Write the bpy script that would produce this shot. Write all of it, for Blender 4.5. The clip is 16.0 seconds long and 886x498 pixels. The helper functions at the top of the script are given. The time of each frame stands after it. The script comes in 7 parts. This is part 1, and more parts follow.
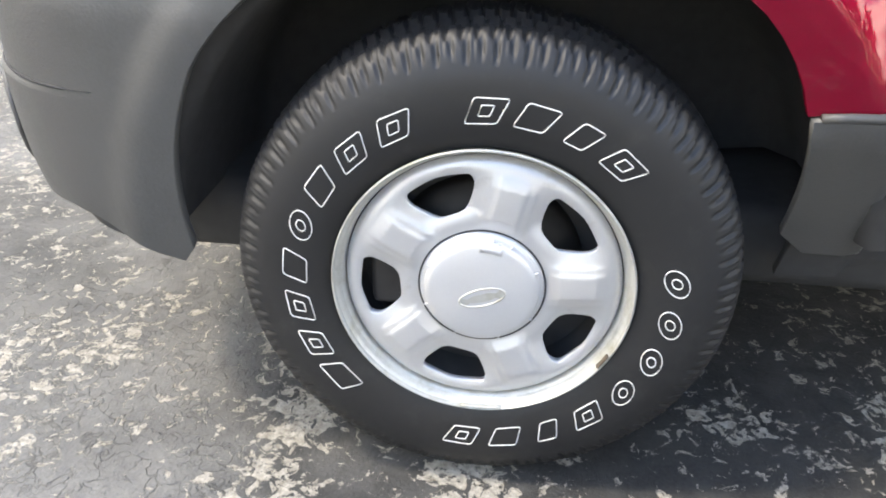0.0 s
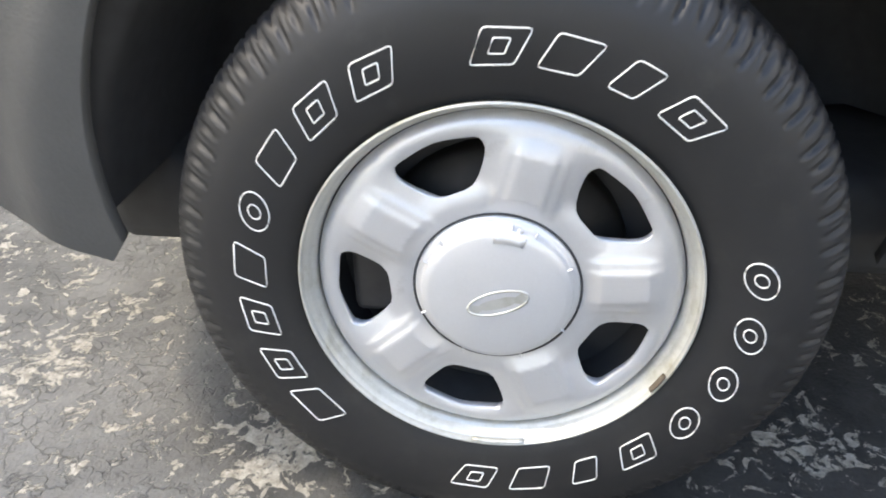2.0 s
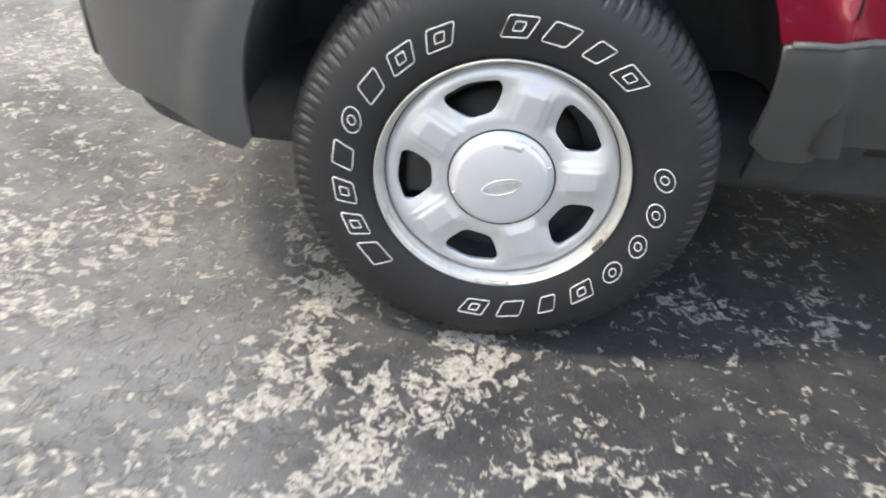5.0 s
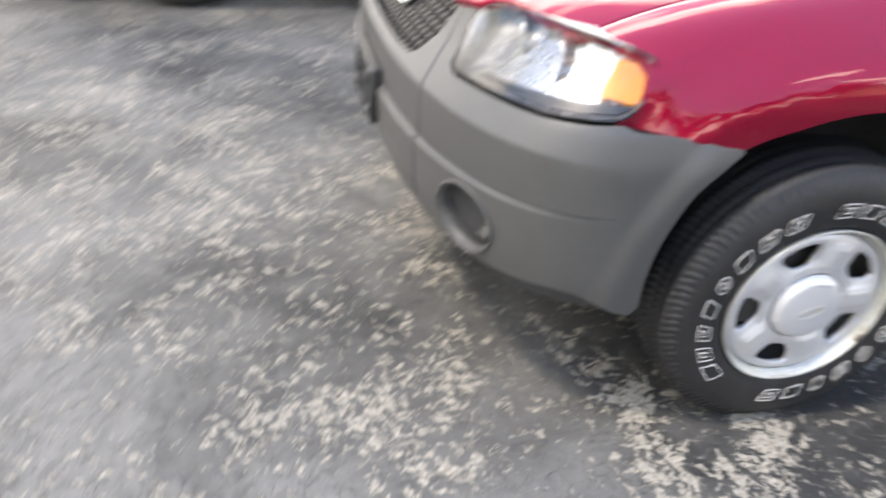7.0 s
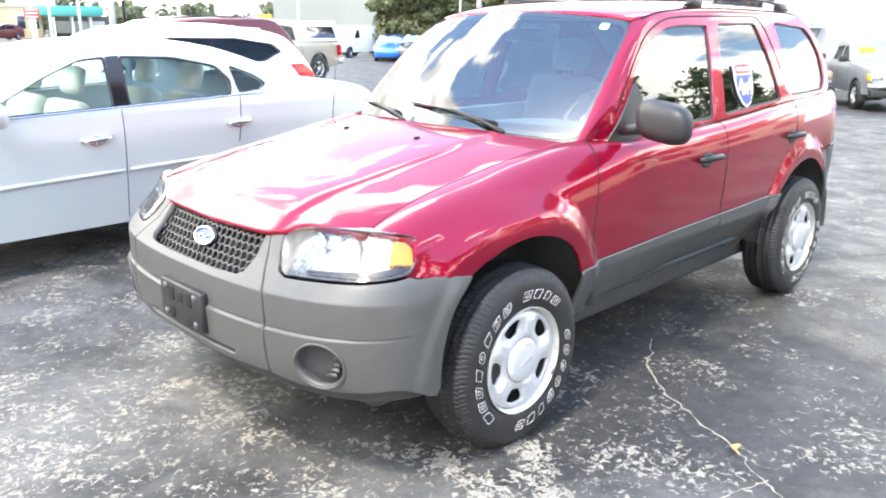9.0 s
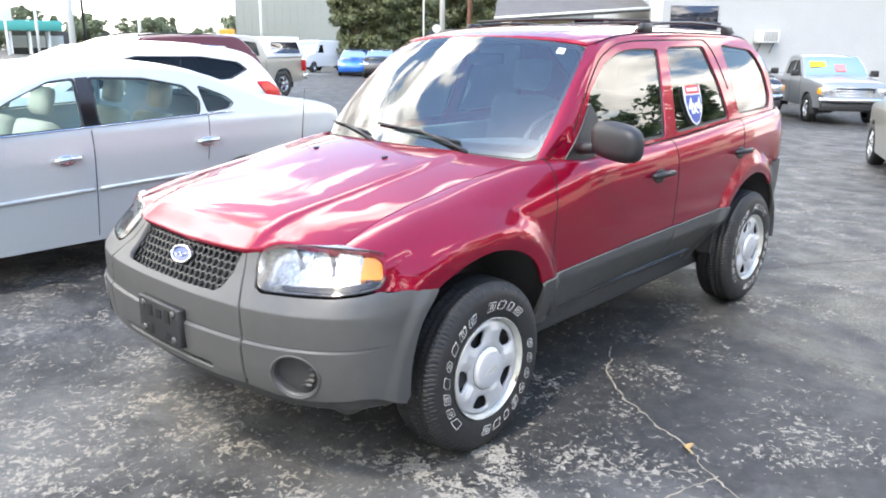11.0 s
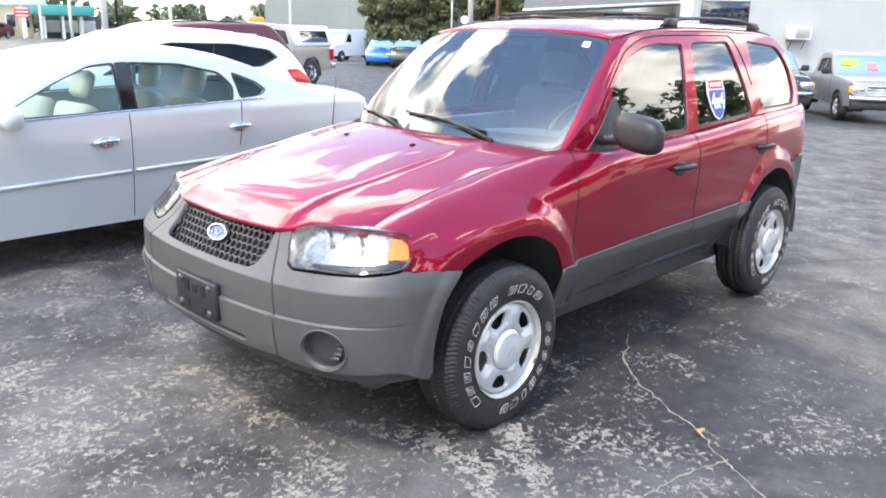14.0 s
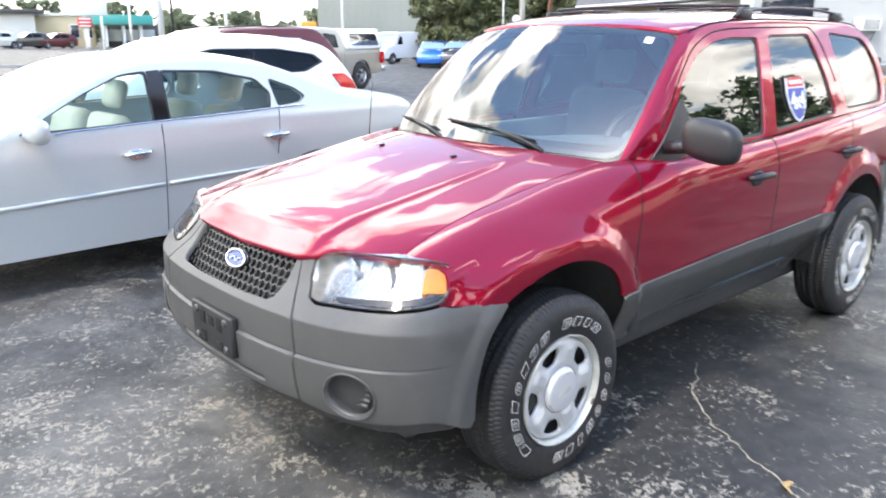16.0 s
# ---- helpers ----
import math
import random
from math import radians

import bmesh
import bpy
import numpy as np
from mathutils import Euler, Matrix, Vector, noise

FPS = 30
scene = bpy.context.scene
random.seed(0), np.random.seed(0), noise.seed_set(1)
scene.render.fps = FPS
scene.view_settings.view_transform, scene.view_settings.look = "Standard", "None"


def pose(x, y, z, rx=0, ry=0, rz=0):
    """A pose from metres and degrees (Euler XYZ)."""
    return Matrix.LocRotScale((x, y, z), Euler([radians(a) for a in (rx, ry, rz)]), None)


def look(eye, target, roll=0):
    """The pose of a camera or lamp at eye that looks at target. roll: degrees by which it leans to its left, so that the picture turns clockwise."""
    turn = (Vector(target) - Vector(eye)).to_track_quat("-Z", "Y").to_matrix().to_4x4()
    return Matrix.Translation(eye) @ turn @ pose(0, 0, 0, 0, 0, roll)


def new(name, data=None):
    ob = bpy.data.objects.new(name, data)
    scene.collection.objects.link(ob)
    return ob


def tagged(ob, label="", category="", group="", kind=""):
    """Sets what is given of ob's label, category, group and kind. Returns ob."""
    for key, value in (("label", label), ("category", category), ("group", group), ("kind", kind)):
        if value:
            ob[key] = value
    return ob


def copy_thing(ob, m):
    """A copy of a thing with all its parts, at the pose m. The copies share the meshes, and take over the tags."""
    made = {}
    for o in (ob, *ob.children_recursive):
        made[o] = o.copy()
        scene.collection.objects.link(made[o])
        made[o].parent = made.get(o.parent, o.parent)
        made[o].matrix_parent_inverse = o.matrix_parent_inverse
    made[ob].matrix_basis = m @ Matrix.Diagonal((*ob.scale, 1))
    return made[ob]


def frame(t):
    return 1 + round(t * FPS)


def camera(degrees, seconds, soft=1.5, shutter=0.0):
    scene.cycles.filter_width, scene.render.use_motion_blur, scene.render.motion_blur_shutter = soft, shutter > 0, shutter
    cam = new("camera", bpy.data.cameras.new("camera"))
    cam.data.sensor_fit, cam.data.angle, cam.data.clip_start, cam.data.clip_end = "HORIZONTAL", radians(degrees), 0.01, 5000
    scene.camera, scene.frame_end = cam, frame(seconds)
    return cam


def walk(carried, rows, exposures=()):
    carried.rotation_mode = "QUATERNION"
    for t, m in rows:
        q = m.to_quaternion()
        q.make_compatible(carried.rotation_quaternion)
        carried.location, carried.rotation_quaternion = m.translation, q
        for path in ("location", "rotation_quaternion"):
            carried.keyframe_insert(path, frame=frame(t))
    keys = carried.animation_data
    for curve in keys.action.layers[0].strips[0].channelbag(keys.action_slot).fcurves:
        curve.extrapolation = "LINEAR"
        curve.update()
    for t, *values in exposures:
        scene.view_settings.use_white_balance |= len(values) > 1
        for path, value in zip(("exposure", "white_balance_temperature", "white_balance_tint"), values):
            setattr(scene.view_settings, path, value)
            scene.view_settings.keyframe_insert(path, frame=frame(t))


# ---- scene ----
cam = camera(59.1, 16.0, soft=1.9, shutter=0.5)
PATH = [
    (0, (0.039, -1.83, 0.935), (-0.138, -0.098, -0.049), 1.1),
    (0.5, (0.038, -1.807, 0.924), (-0.14, -0.075, -0.061), 0.9),
    (1, (0.03, -1.751, 0.901), (-0.117, -0.039, -0.122), 0.8),
    (1.5, (0.025, -1.678, 0.863), (-0.122, 0.03, -0.167), 0.8),
    (2, (0.026, -1.599, 0.807), (-0.18, 0.115, -0.203), -0.5),
    (2.5, (0.015, -1.51, 0.747), (-0.161, 0.201, -0.273), 0.0),
    (3, (0.005, -1.398, 0.682), (-0.175, 0.283, -0.386), -0.7),
    (3.5, (0.0, -1.337, 0.656), (-0.177, 0.332, -0.431), -1.2),
    (5.8, (-0.217, -2.308, 1.273), (-0.236, -0.752, 0.016), 10.0),
    (6, (-0.317, -2.3, 1.317), (-0.5, -0.799, -0.032), 9.7),
    (6.2, (-0.537, -2.357, 1.3), (-0.7, -0.812, 0.04), 7.5),
    (6.5, (-0.789, -2.291, 1.266), (-0.862, -0.714, 0.037), 7.6),
    (6.8, (-1.054, -2.135, 1.341), (-0.891, -0.535, 0.152), 5.4),
    (7, (-1.216, -2.105, 1.357), (-0.75, -0.484, 0.283), 5.7),
    (7.2, (-1.326, -2.1, 1.35), (-0.585, -0.524, 0.367), 3.0),
    (7.5, (-1.55, -2.163, 1.409), (-0.532, -0.723, 0.465), -0.5),
    (8, (-1.81, -2.356, 1.447), (-0.593, -0.98, 0.657), -0.1),
    (8.5, (-1.976, -2.515, 1.521), (-0.697, -1.135, 0.845), 0.7),
    (9, (-2.142, -2.612, 1.569), (-0.779, -1.257, 1.017), 0.6),
    (11.3, (-2.254, -2.713, 1.621), (-0.817, -1.424, 1.096), 0.2),
    (11.5, (-2.204, -2.678, 1.622), (-0.77, -1.392, 1.084), -0.2),
    (12, (-2.072, -2.621, 1.622), (-0.68, -1.29, 1.083), 0.0),
    (12.5, (-2.023, -2.594, 1.613), (-0.657, -1.232, 1.085), 0.2),
    (13, (-2.084, -2.619, 1.62), (-0.72, -1.251, 1.101), -0.0),
    (13.5, (-2.227, -2.708, 1.627), (-0.842, -1.359, 1.114), 0.1),
    (14, (-2.35, -2.795, 1.621), (-0.964, -1.458, 1.08), 1.5),
    (14.5, (-2.401, -2.836, 1.629), (-1.001, -1.512, 1.093), 0.9),
    (15, (-2.393, -2.823, 1.631), (-0.988, -1.502, 1.102), 0.7),
    (15.5, (-2.29, -2.731, 1.623), (-0.926, -1.369, 1.09), 0.3),
    (16, (-2.05, -2.549, 1.612), (-0.762, -1.118, 1.071), 0.1),
]
EXPOSURES = [(0.0, 0.63, 7200, 9), (1.0, 0.56, 7200, 9), (2.0, 0.51, 7240, 9), (2.7, 0.36, 7340, 10), (3.5, -0.01, 7340, 10), (4.5, 0.21, 7240, 9), (5.8, 0.76, 7240, 9), (6.5, 0.49, 7160, 9), (7.0, 0.33, 7070, 11), (7.5, 0.36, 7040, 12), (8.0, 0.91, 6840, 9), (8.5, 0.93, 6790, 8), (9.0, 0.99, 6750, 8), (10.2, 0.61, 6670, 8), (11.5, 0.35, 6560, 9), (16.0, 0.35, 6560, 9)]
walk(cam, [(t, look(eye, target, roll)) for t, eye, target, roll in PATH], EXPOSURES)

# ---- sky, sun ----
SUN_ELEV, SUN_AZ = 59.0, 260.0
world = bpy.data.worlds.new("sky")
scene.world = world
world.use_nodes = True
wn, wl = world.node_tree.nodes, world.node_tree.links
wn.clear()
w_out = wn.new("ShaderNodeOutputWorld")
w_bg = wn.new("ShaderNodeBackground")
w_sky = wn.new("ShaderNodeTexSky")
w_sky.sky_type, w_sky.sun_disc = "NISHITA", False
w_sky.sun_elevation, w_sky.sun_rotation = radians(SUN_ELEV), radians(SUN_AZ)
w_sky.air_density, w_sky.dust_density = 1.0, 0.5
w_co = wn.new("ShaderNodeTexCoord")
w_map = wn.new("ShaderNodeMapping")
w_map.inputs["Scale"].default_value = (1.0, 1.0, 2.6)
w_noise = wn.new("ShaderNodeTexNoise")
w_noise.inputs["Scale"].default_value, w_noise.inputs["Detail"].default_value = 2.3, 8.0
w_noise.inputs["Roughness"].default_value = 0.55
w_ramp = wn.new("ShaderNodeValToRGB")
w_ramp.color_ramp.elements[0].position, w_ramp.color_ramp.elements[1].position = 0.49, 0.525
w_mix = wn.new("ShaderNodeMixRGB")
w_thick = wn.new("ShaderNodeTexNoise")
w_thick.inputs["Scale"].default_value, w_thick.inputs["Detail"].default_value = 4.0, 6.0
w_tone = wn.new("ShaderNodeValToRGB")
w_tone.color_ramp.elements[0].position, w_tone.color_ramp.elements[1].position = 0.38, 0.60
w_tone.color_ramp.elements[0].color, w_tone.color_ramp.elements[1].color = (21.0, 20.6, 20.0, 1), (70.0, 67.5, 63.5, 1)
wl.new(w_map.outputs["Vector"], w_thick.inputs["Vector"])
wl.new(w_thick.outputs["Fac"], w_tone.inputs["Fac"])
wl.new(w_tone.outputs["Color"], w_mix.inputs[2])
wl.new(w_co.outputs["Generated"], w_map.inputs["Vector"])
wl.new(w_map.outputs["Vector"], w_noise.inputs["Vector"])
w_sep = wn.new("ShaderNodeSeparateXYZ")
wl.new(w_co.outputs["Generated"], w_sep.inputs[0])
w_low = wn.new("ShaderNodeMapRange")    # clouds open up overhead
w_hor = wn.new("ShaderNodeMapRange")    # and stand thicker towards the horizon
w_sum = wn.new("ShaderNodeMath")
w_cov = wn.new("ShaderNodeMath")
w_sum.operation = w_cov.operation = "ADD"
for q_, vals_ in ((w_low, (0.66, 0.95, 0.0, -0.45)), (w_hor, (0.12, 0.30, 0.13, 0.0))):
    for k_, v_ in zip(("From Min", "From Max", "To Min", "To Max"), vals_):
        q_.inputs[k_].default_value = v_
    wl.new(w_sep.outputs["Z"], q_.inputs["Value"])
wl.new(w_low.outputs["Result"], w_sum.inputs[0])
wl.new(w_hor.outputs["Result"], w_sum.inputs[1])
wl.new(w_noise.outputs["Fac"], w_cov.inputs[0])
wl.new(w_sum.outputs[0], w_cov.inputs[1])
w_far = wn.new("ShaderNodeMath")     # and a bank of them stands off to one side
w_far.operation = "MULTIPLY_ADD"
w_far.inputs[1].default_value = 0.07
wl.new(w_sep.outputs["Y"], w_far.inputs[0])
wl.new(w_cov.outputs[0], w_far.inputs[2])
wl.new(w_far.outputs[0], w_ramp.inputs["Fac"])
wl.new(w_ramp.outputs["Color"], w_mix.inputs[0])
w_gain = wn.new("ShaderNodeVectorMath")
w_gain.operation = "SCALE"
w_gain.inputs["Scale"].default_value = 5.2
wl.new(w_sky.outputs["Color"], w_gain.inputs[0])
wl.new(w_gain.outputs["Vector"], w_mix.inputs[1])
w_rise = wn.new("ShaderNodeMapRange")    # a clouded sky is brighter overhead than at the horizon
for k_, v_ in zip(("From Min", "From Max", "To Min", "To Max"), (0.0, 0.8, 0.66, 1.15)):
    w_rise.inputs[k_].default_value = v_
wl.new(w_sep.outputs["Z"], w_rise.inputs["Value"])
w_scale = wn.new("ShaderNodeVectorMath")
w_scale.operation = "SCALE"
wl.new(w_mix.outputs["Color"], w_scale.inputs[0])
wl.new(w_rise.outputs["Result"], w_scale.inputs["Scale"])
wl.new(w_scale.outputs["Vector"], w_bg.inputs["Color"])
wl.new(w_bg.outputs["Background"], w_out.inputs["Surface"])
w_bg.inputs["Strength"].default_value = 0.1

sun_data = bpy.data.lights.new("sun", "SUN")
sun_data.energy, sun_data.angle, sun_data.color = 2.7, radians(6), (1.0, 0.93, 0.82)
sun = new("sun", sun_data)
_az = radians(SUN_AZ)
sun.matrix_world = look((0, 0, 30), (-30 * math.sin(_az) / math.tan(radians(SUN_ELEV)),
                                     -30 * math.cos(_az) / math.tan(radians(SUN_ELEV)), 0))


# ---- materials ----
def mat(name, color, rough=0.5, metal=0.0, grain=0.0, scale=60.0, bump=0.0, coat=0.0, spot=None, spot_scale=8.0,
        spot_lo=0.55, spot_hi=0.65, rough_var=0.0, spec=0.5, coat_rough=0.03):
    m = bpy.data.materials.new(name)
    m.use_nodes = True
    n, l = m.node_tree.nodes, m.node_tree.links
    b = n["Principled BSDF"]
    b.inputs["Roughness"].default_value, b.inputs["Metallic"].default_value = rough, metal
    b.inputs["Coat Weight"].default_value, b.inputs["Coat Roughness"].default_value = coat, coat_rough
    b.inputs["Specular IOR Level"].default_value = spec
    b.inputs["Base Color"].default_value = (*color, 1)
    co = n.new("ShaderNodeTexCoord")
    last = None
    if grain or bump or rough_var:
        nz = n.new("ShaderNodeTexNoise")
        nz.inputs["Scale"].default_value, nz.inputs["Detail"].default_value = scale, 6
        l.new(co.outputs["Object"], nz.inputs["Vector"])
        big = n.new("ShaderNodeTexNoise")
        big.inputs["Scale"].default_value, big.inputs["Detail"].default_value = scale / 14, 4
        l.new(co.outputs["Object"], big.inputs["Vector"])
        add = n.new("ShaderNodeMath")
        add.operation = "ADD"
        l.new(nz.outputs["Fac"], add.inputs[0])
        l.new(big.outputs["Fac"], add.inputs[1])
        if grain:
            mr = n.new("ShaderNodeMapRange")
            mr.inputs["From Min"].default_value, mr.inputs["From Max"].default_value = 0.6, 1.4
            mr.inputs["To Min"].default_value, mr.inputs["To Max"].default_value = 1 - grain, 1 + grain
            l.new(add.outputs[0], mr.inputs["Value"])
            mul = n.new("ShaderNodeVectorMath")
            mul.operation = "SCALE"
            mul.inputs[0].default_value = color
            l.new(mr.outputs["Result"], mul.inputs["Scale"])
            last = mul.outputs["Vector"]
        if bump:
            bp = n.new("ShaderNodeBump")
            bp.inputs["Strength"].default_value, bp.inputs["Distance"].default_value = bump, 0.002
            l.new(nz.outputs["Fac"], bp.inputs["Height"])
            l.new(bp.outputs["Normal"], b.inputs["Normal"])
        if rough_var:
            mr2 = n.new("ShaderNodeMapRange")
            mr2.inputs["From Min"].default_value, mr2.inputs["From Max"].default_value = 0.6, 1.4
            mr2.inputs["To Min"].default_value = max(0.0, rough - rough_var)
            mr2.inputs["To Max"].default_value = min(1.0, rough + rough_var)
            l.new(add.outputs[0], mr2.inputs["Value"])
            l.new(mr2.outputs["Result"], b.inputs["Roughness"])
    if spot is not None:
        sn = n.new("ShaderNodeTexNoise")
        sn.inputs["Scale"].default_value, sn.inputs["Detail"].default_value = spot_scale, 8
        sn.inputs["Roughness"].default_value = 0.65
        l.new(co.outputs["Object"], sn.inputs["Vector"])
        rp = n.new("ShaderNodeMapRange")
        rp.inputs["From Min"].default_value, rp.inputs["From Max"].default_value = spot_lo, spot_hi
        l.new(sn.outputs["Fac"], rp.inputs["Value"])
        mx = n.new("ShaderNodeMixRGB")
        l.new(rp.outputs["Result"], mx.inputs[0])
        if last:
            l.new(last, mx.inputs[1])
        else:
            mx.inputs[1].default_value = (*color, 1)
        mx.inputs[2].default_value = (*spot, 1)
        last = mx.outputs["Color"]
    if last:
        l.new(last, b.inputs["Base Color"])
    return m


def glass(name, tint, rough=0.0, reflect=0.5):
    """Thin car glass: a gloss that grows at grazing angles over a tinted clear layer."""
    m = bpy.data.materials.new(name)
    m.use_nodes = True
    n, l = m.node_tree.nodes, m.node_tree.links
    n.clear()
    out, mix = n.new("ShaderNodeOutputMaterial"), n.new("ShaderNodeMixShader")
    tr, gl, fr = n.new("ShaderNodeBsdfTransparent"), n.new("ShaderNodeBsdfGlossy"), n.new("ShaderNodeFresnel")
    tr.inputs["Color"].default_value = (*tint, 1)
    gl.inputs["Roughness"].default_value = rough
    fr.inputs["IOR"].default_value = 1.0 + reflect
    l.new(fr.outputs[0], mix.inputs[0])
    l.new(tr.outputs[0], mix.inputs[1])
    l.new(gl.outputs[0], mix.inputs[2])
    l.new(mix.outputs[0], out.inputs["Surface"])
    return m


M_RED = mat("red_metallic_paint", (0.265, 0.002, 0.024), 0.30, 0.50, grain=0.05, scale=900, coat=1.0, spec=0.0, coat_rough=0.008)
M_CLAD = mat("grey_textured_plastic", (0.072, 0.071, 0.069), 0.45, 0.0, grain=0.12, scale=220, bump=0.25, rough_var=0.08)
M_BLACK = mat("black_plastic", (0.018, 0.018, 0.02), 0.45, grain=0.2, scale=90, bump=0.1, rough_var=0.1)
M_GRILLE = mat("black_grille_plastic", (0.007, 0.007, 0.008), 0.38, grain=0.2, scale=90)
# M_HOLE: near-black that stands in for shade inside gaps and openings
M_HOLE = mat("gap_shade_black", (0.004, 0.004, 0.004), 0.9, grain=0.2)
M_LINER = mat("black_wheel_liner", (0.034, 0.034, 0.035), 0.8, grain=0.3, scale=40, bump=0.3)
M_RUBBER = mat("tyre_rubber", (0.0145, 0.0145, 0.0155), 0.55, grain=0.2, scale=70, bump=0.12, rough_var=0.12,
               spot=(0.032, 0.031, 0.030), spot_scale=14, spot_lo=0.55, spot_hi=0.8)
M_LETTER = mat("white_letter_outline", (0.72, 0.72, 0.70), 0.6, grain=0.12, scale=120)
M_WHEEL = mat("silver_wheel_paint", (0.60, 0.60, 0.61), 0.40, 0.55, grain=0.03, scale=300, rough_var=0.05,
              spot=(0.40, 0.39, 0.37), spot_scale=26, spot_lo=0.62, spot_hi=0.85)
M_RIM = mat("worn_silver_rim", (0.50, 0.50, 0.47), 0.42, 0.4, grain=0.08, scale=200, rough_var=0.1,
            spot=(0.26, 0.23, 0.15), spot_scale=18, spot_lo=0.50, spot_hi=0.78)
M_CAP = mat("silver_cap_paint", (0.58, 0.585, 0.60), 0.38, 0.4, grain=0.03, scale=300, rough_var=0.05)
M_RUST = mat("rust_patch", (0.10, 0.078, 0.055), 0.8, grain=0.4, scale=90, bump=0.4)
M_CHROME = mat("chrome", (0.75, 0.76, 0.78), 0.08, 1.0, rough_var=0.04, scale=40)
M_BLUE = mat("blue_enamel", (0.03, 0.06, 0.22), 0.25, 0.2, coat=0.8, grain=0.1, scale=200)
M_AMBER = mat("amber_lens", (0.95, 0.33, 0.01), 0.18, grain=0.12, scale=220, bump=0.3, coat=0.6)
M_REFLECT = mat("lamp_reflector", (0.56, 0.57, 0.58), 0.27, 0.85, rough_var=0.12, scale=70, bump=0.8)
M_GLASS = glass("car_glass", (0.72, 0.90, 0.92), reflect=1.3)
M_TINT = glass("side_glass", (0.20, 0.24, 0.24), reflect=1.15)
M_LENS = glass("lamp_lens", (0.92, 0.93, 0.94), reflect=0.5)
# teal cast of trim and seats stands in for sky mirrored in the windscreen
M_TRIM = mat("interior_trim", (0.32, 0.40, 0.44), 0.7, grain=0.15, scale=60, bump=0.2)
M_SEAT = mat("seat_cloth", (0.29, 0.37, 0.39), 0.85, grain=0.2, scale=180, bump=0.4)


# ---- mesh helpers ----
def part(name, verts, faces, material, parent=None, label="", normals=None, smooth=True):
    """One mesh object from vertices and faces, under a thing or a part."""
    me = bpy.data.meshes.new(name)
    me.from_pydata([tuple(map(float, v)) for v in verts], [], [tuple(map(int, f)) for f in faces])
    me.materials.append(material)
    me.polygons.foreach_set("use_smooth", [smooth] * len(me.polygons))
    me.update()
    if normals is not None and len(me.vertices) == len(normals):
        me.normals_split_custom_set_from_vertices([tuple(map(float, v)) for v in normals])
    ob = new(name, me)
    if parent is not None:
        ob.parent = parent
    if label:
        ob["label"] = label
    return ob


def thing(name, label, category, at=(0, 0, 0), turn=0, group="", kind=""):
    ob = new(name)
    ob.empty_display_size = 0.1
    ob.matrix_world = pose(*at, 0, 0, turn)
    return tagged(ob, label, category, group, kind)


def inside(poly, px, py):
    c, j = np.zeros(len(px), bool), len(poly) - 1
    for i in range(len(poly)):
        (xi, yi), (xj, yj) = poly[i], poly[j]
        if yi != yj:
            c ^= ((yi > py) != (yj > py)) & (px < (xj - xi) * (py - yi) / (yj - yi) + xi)
        j = i
    return c


def dense(poly, step):
    """The closed outline with points at most step apart."""
    pts = []
    for i in range(len(poly)):
        a, b = np.array(poly[i], float), np.array(poly[(i + 1) % len(poly)], float)
        k = max(1, int(math.ceil(np.linalg.norm(b - a) / step)))
        pts += [a + (b - a) * t / k for t in range(k)]
    return np.array(pts)


def rounded(poly, r, n=4):
    """The outline with its corners rounded by up to r."""
    pts, k = [], len(poly)
    for i in range(k):
        p, a, b = (np.array(poly[j % k], float) for j in (i, i - 1, i + 1))
        da, db = np.linalg.norm(a - p), np.linalg.norm(b - p)
        q = min(r, 0.45 * da, 0.45 * db)
        p0, p1 = p + (a - p) / max(da, 1e-9) * q, p + (b - p) / max(db, 1e-9) * q
        pts += [(1 - t) ** 2 * p0 + 2 * t * (1 - t) * p + t * t * p1 for t in np.linspace(0, 1, n)]
    return pts


from mathutils.geometry import delaunay_2d_cdt


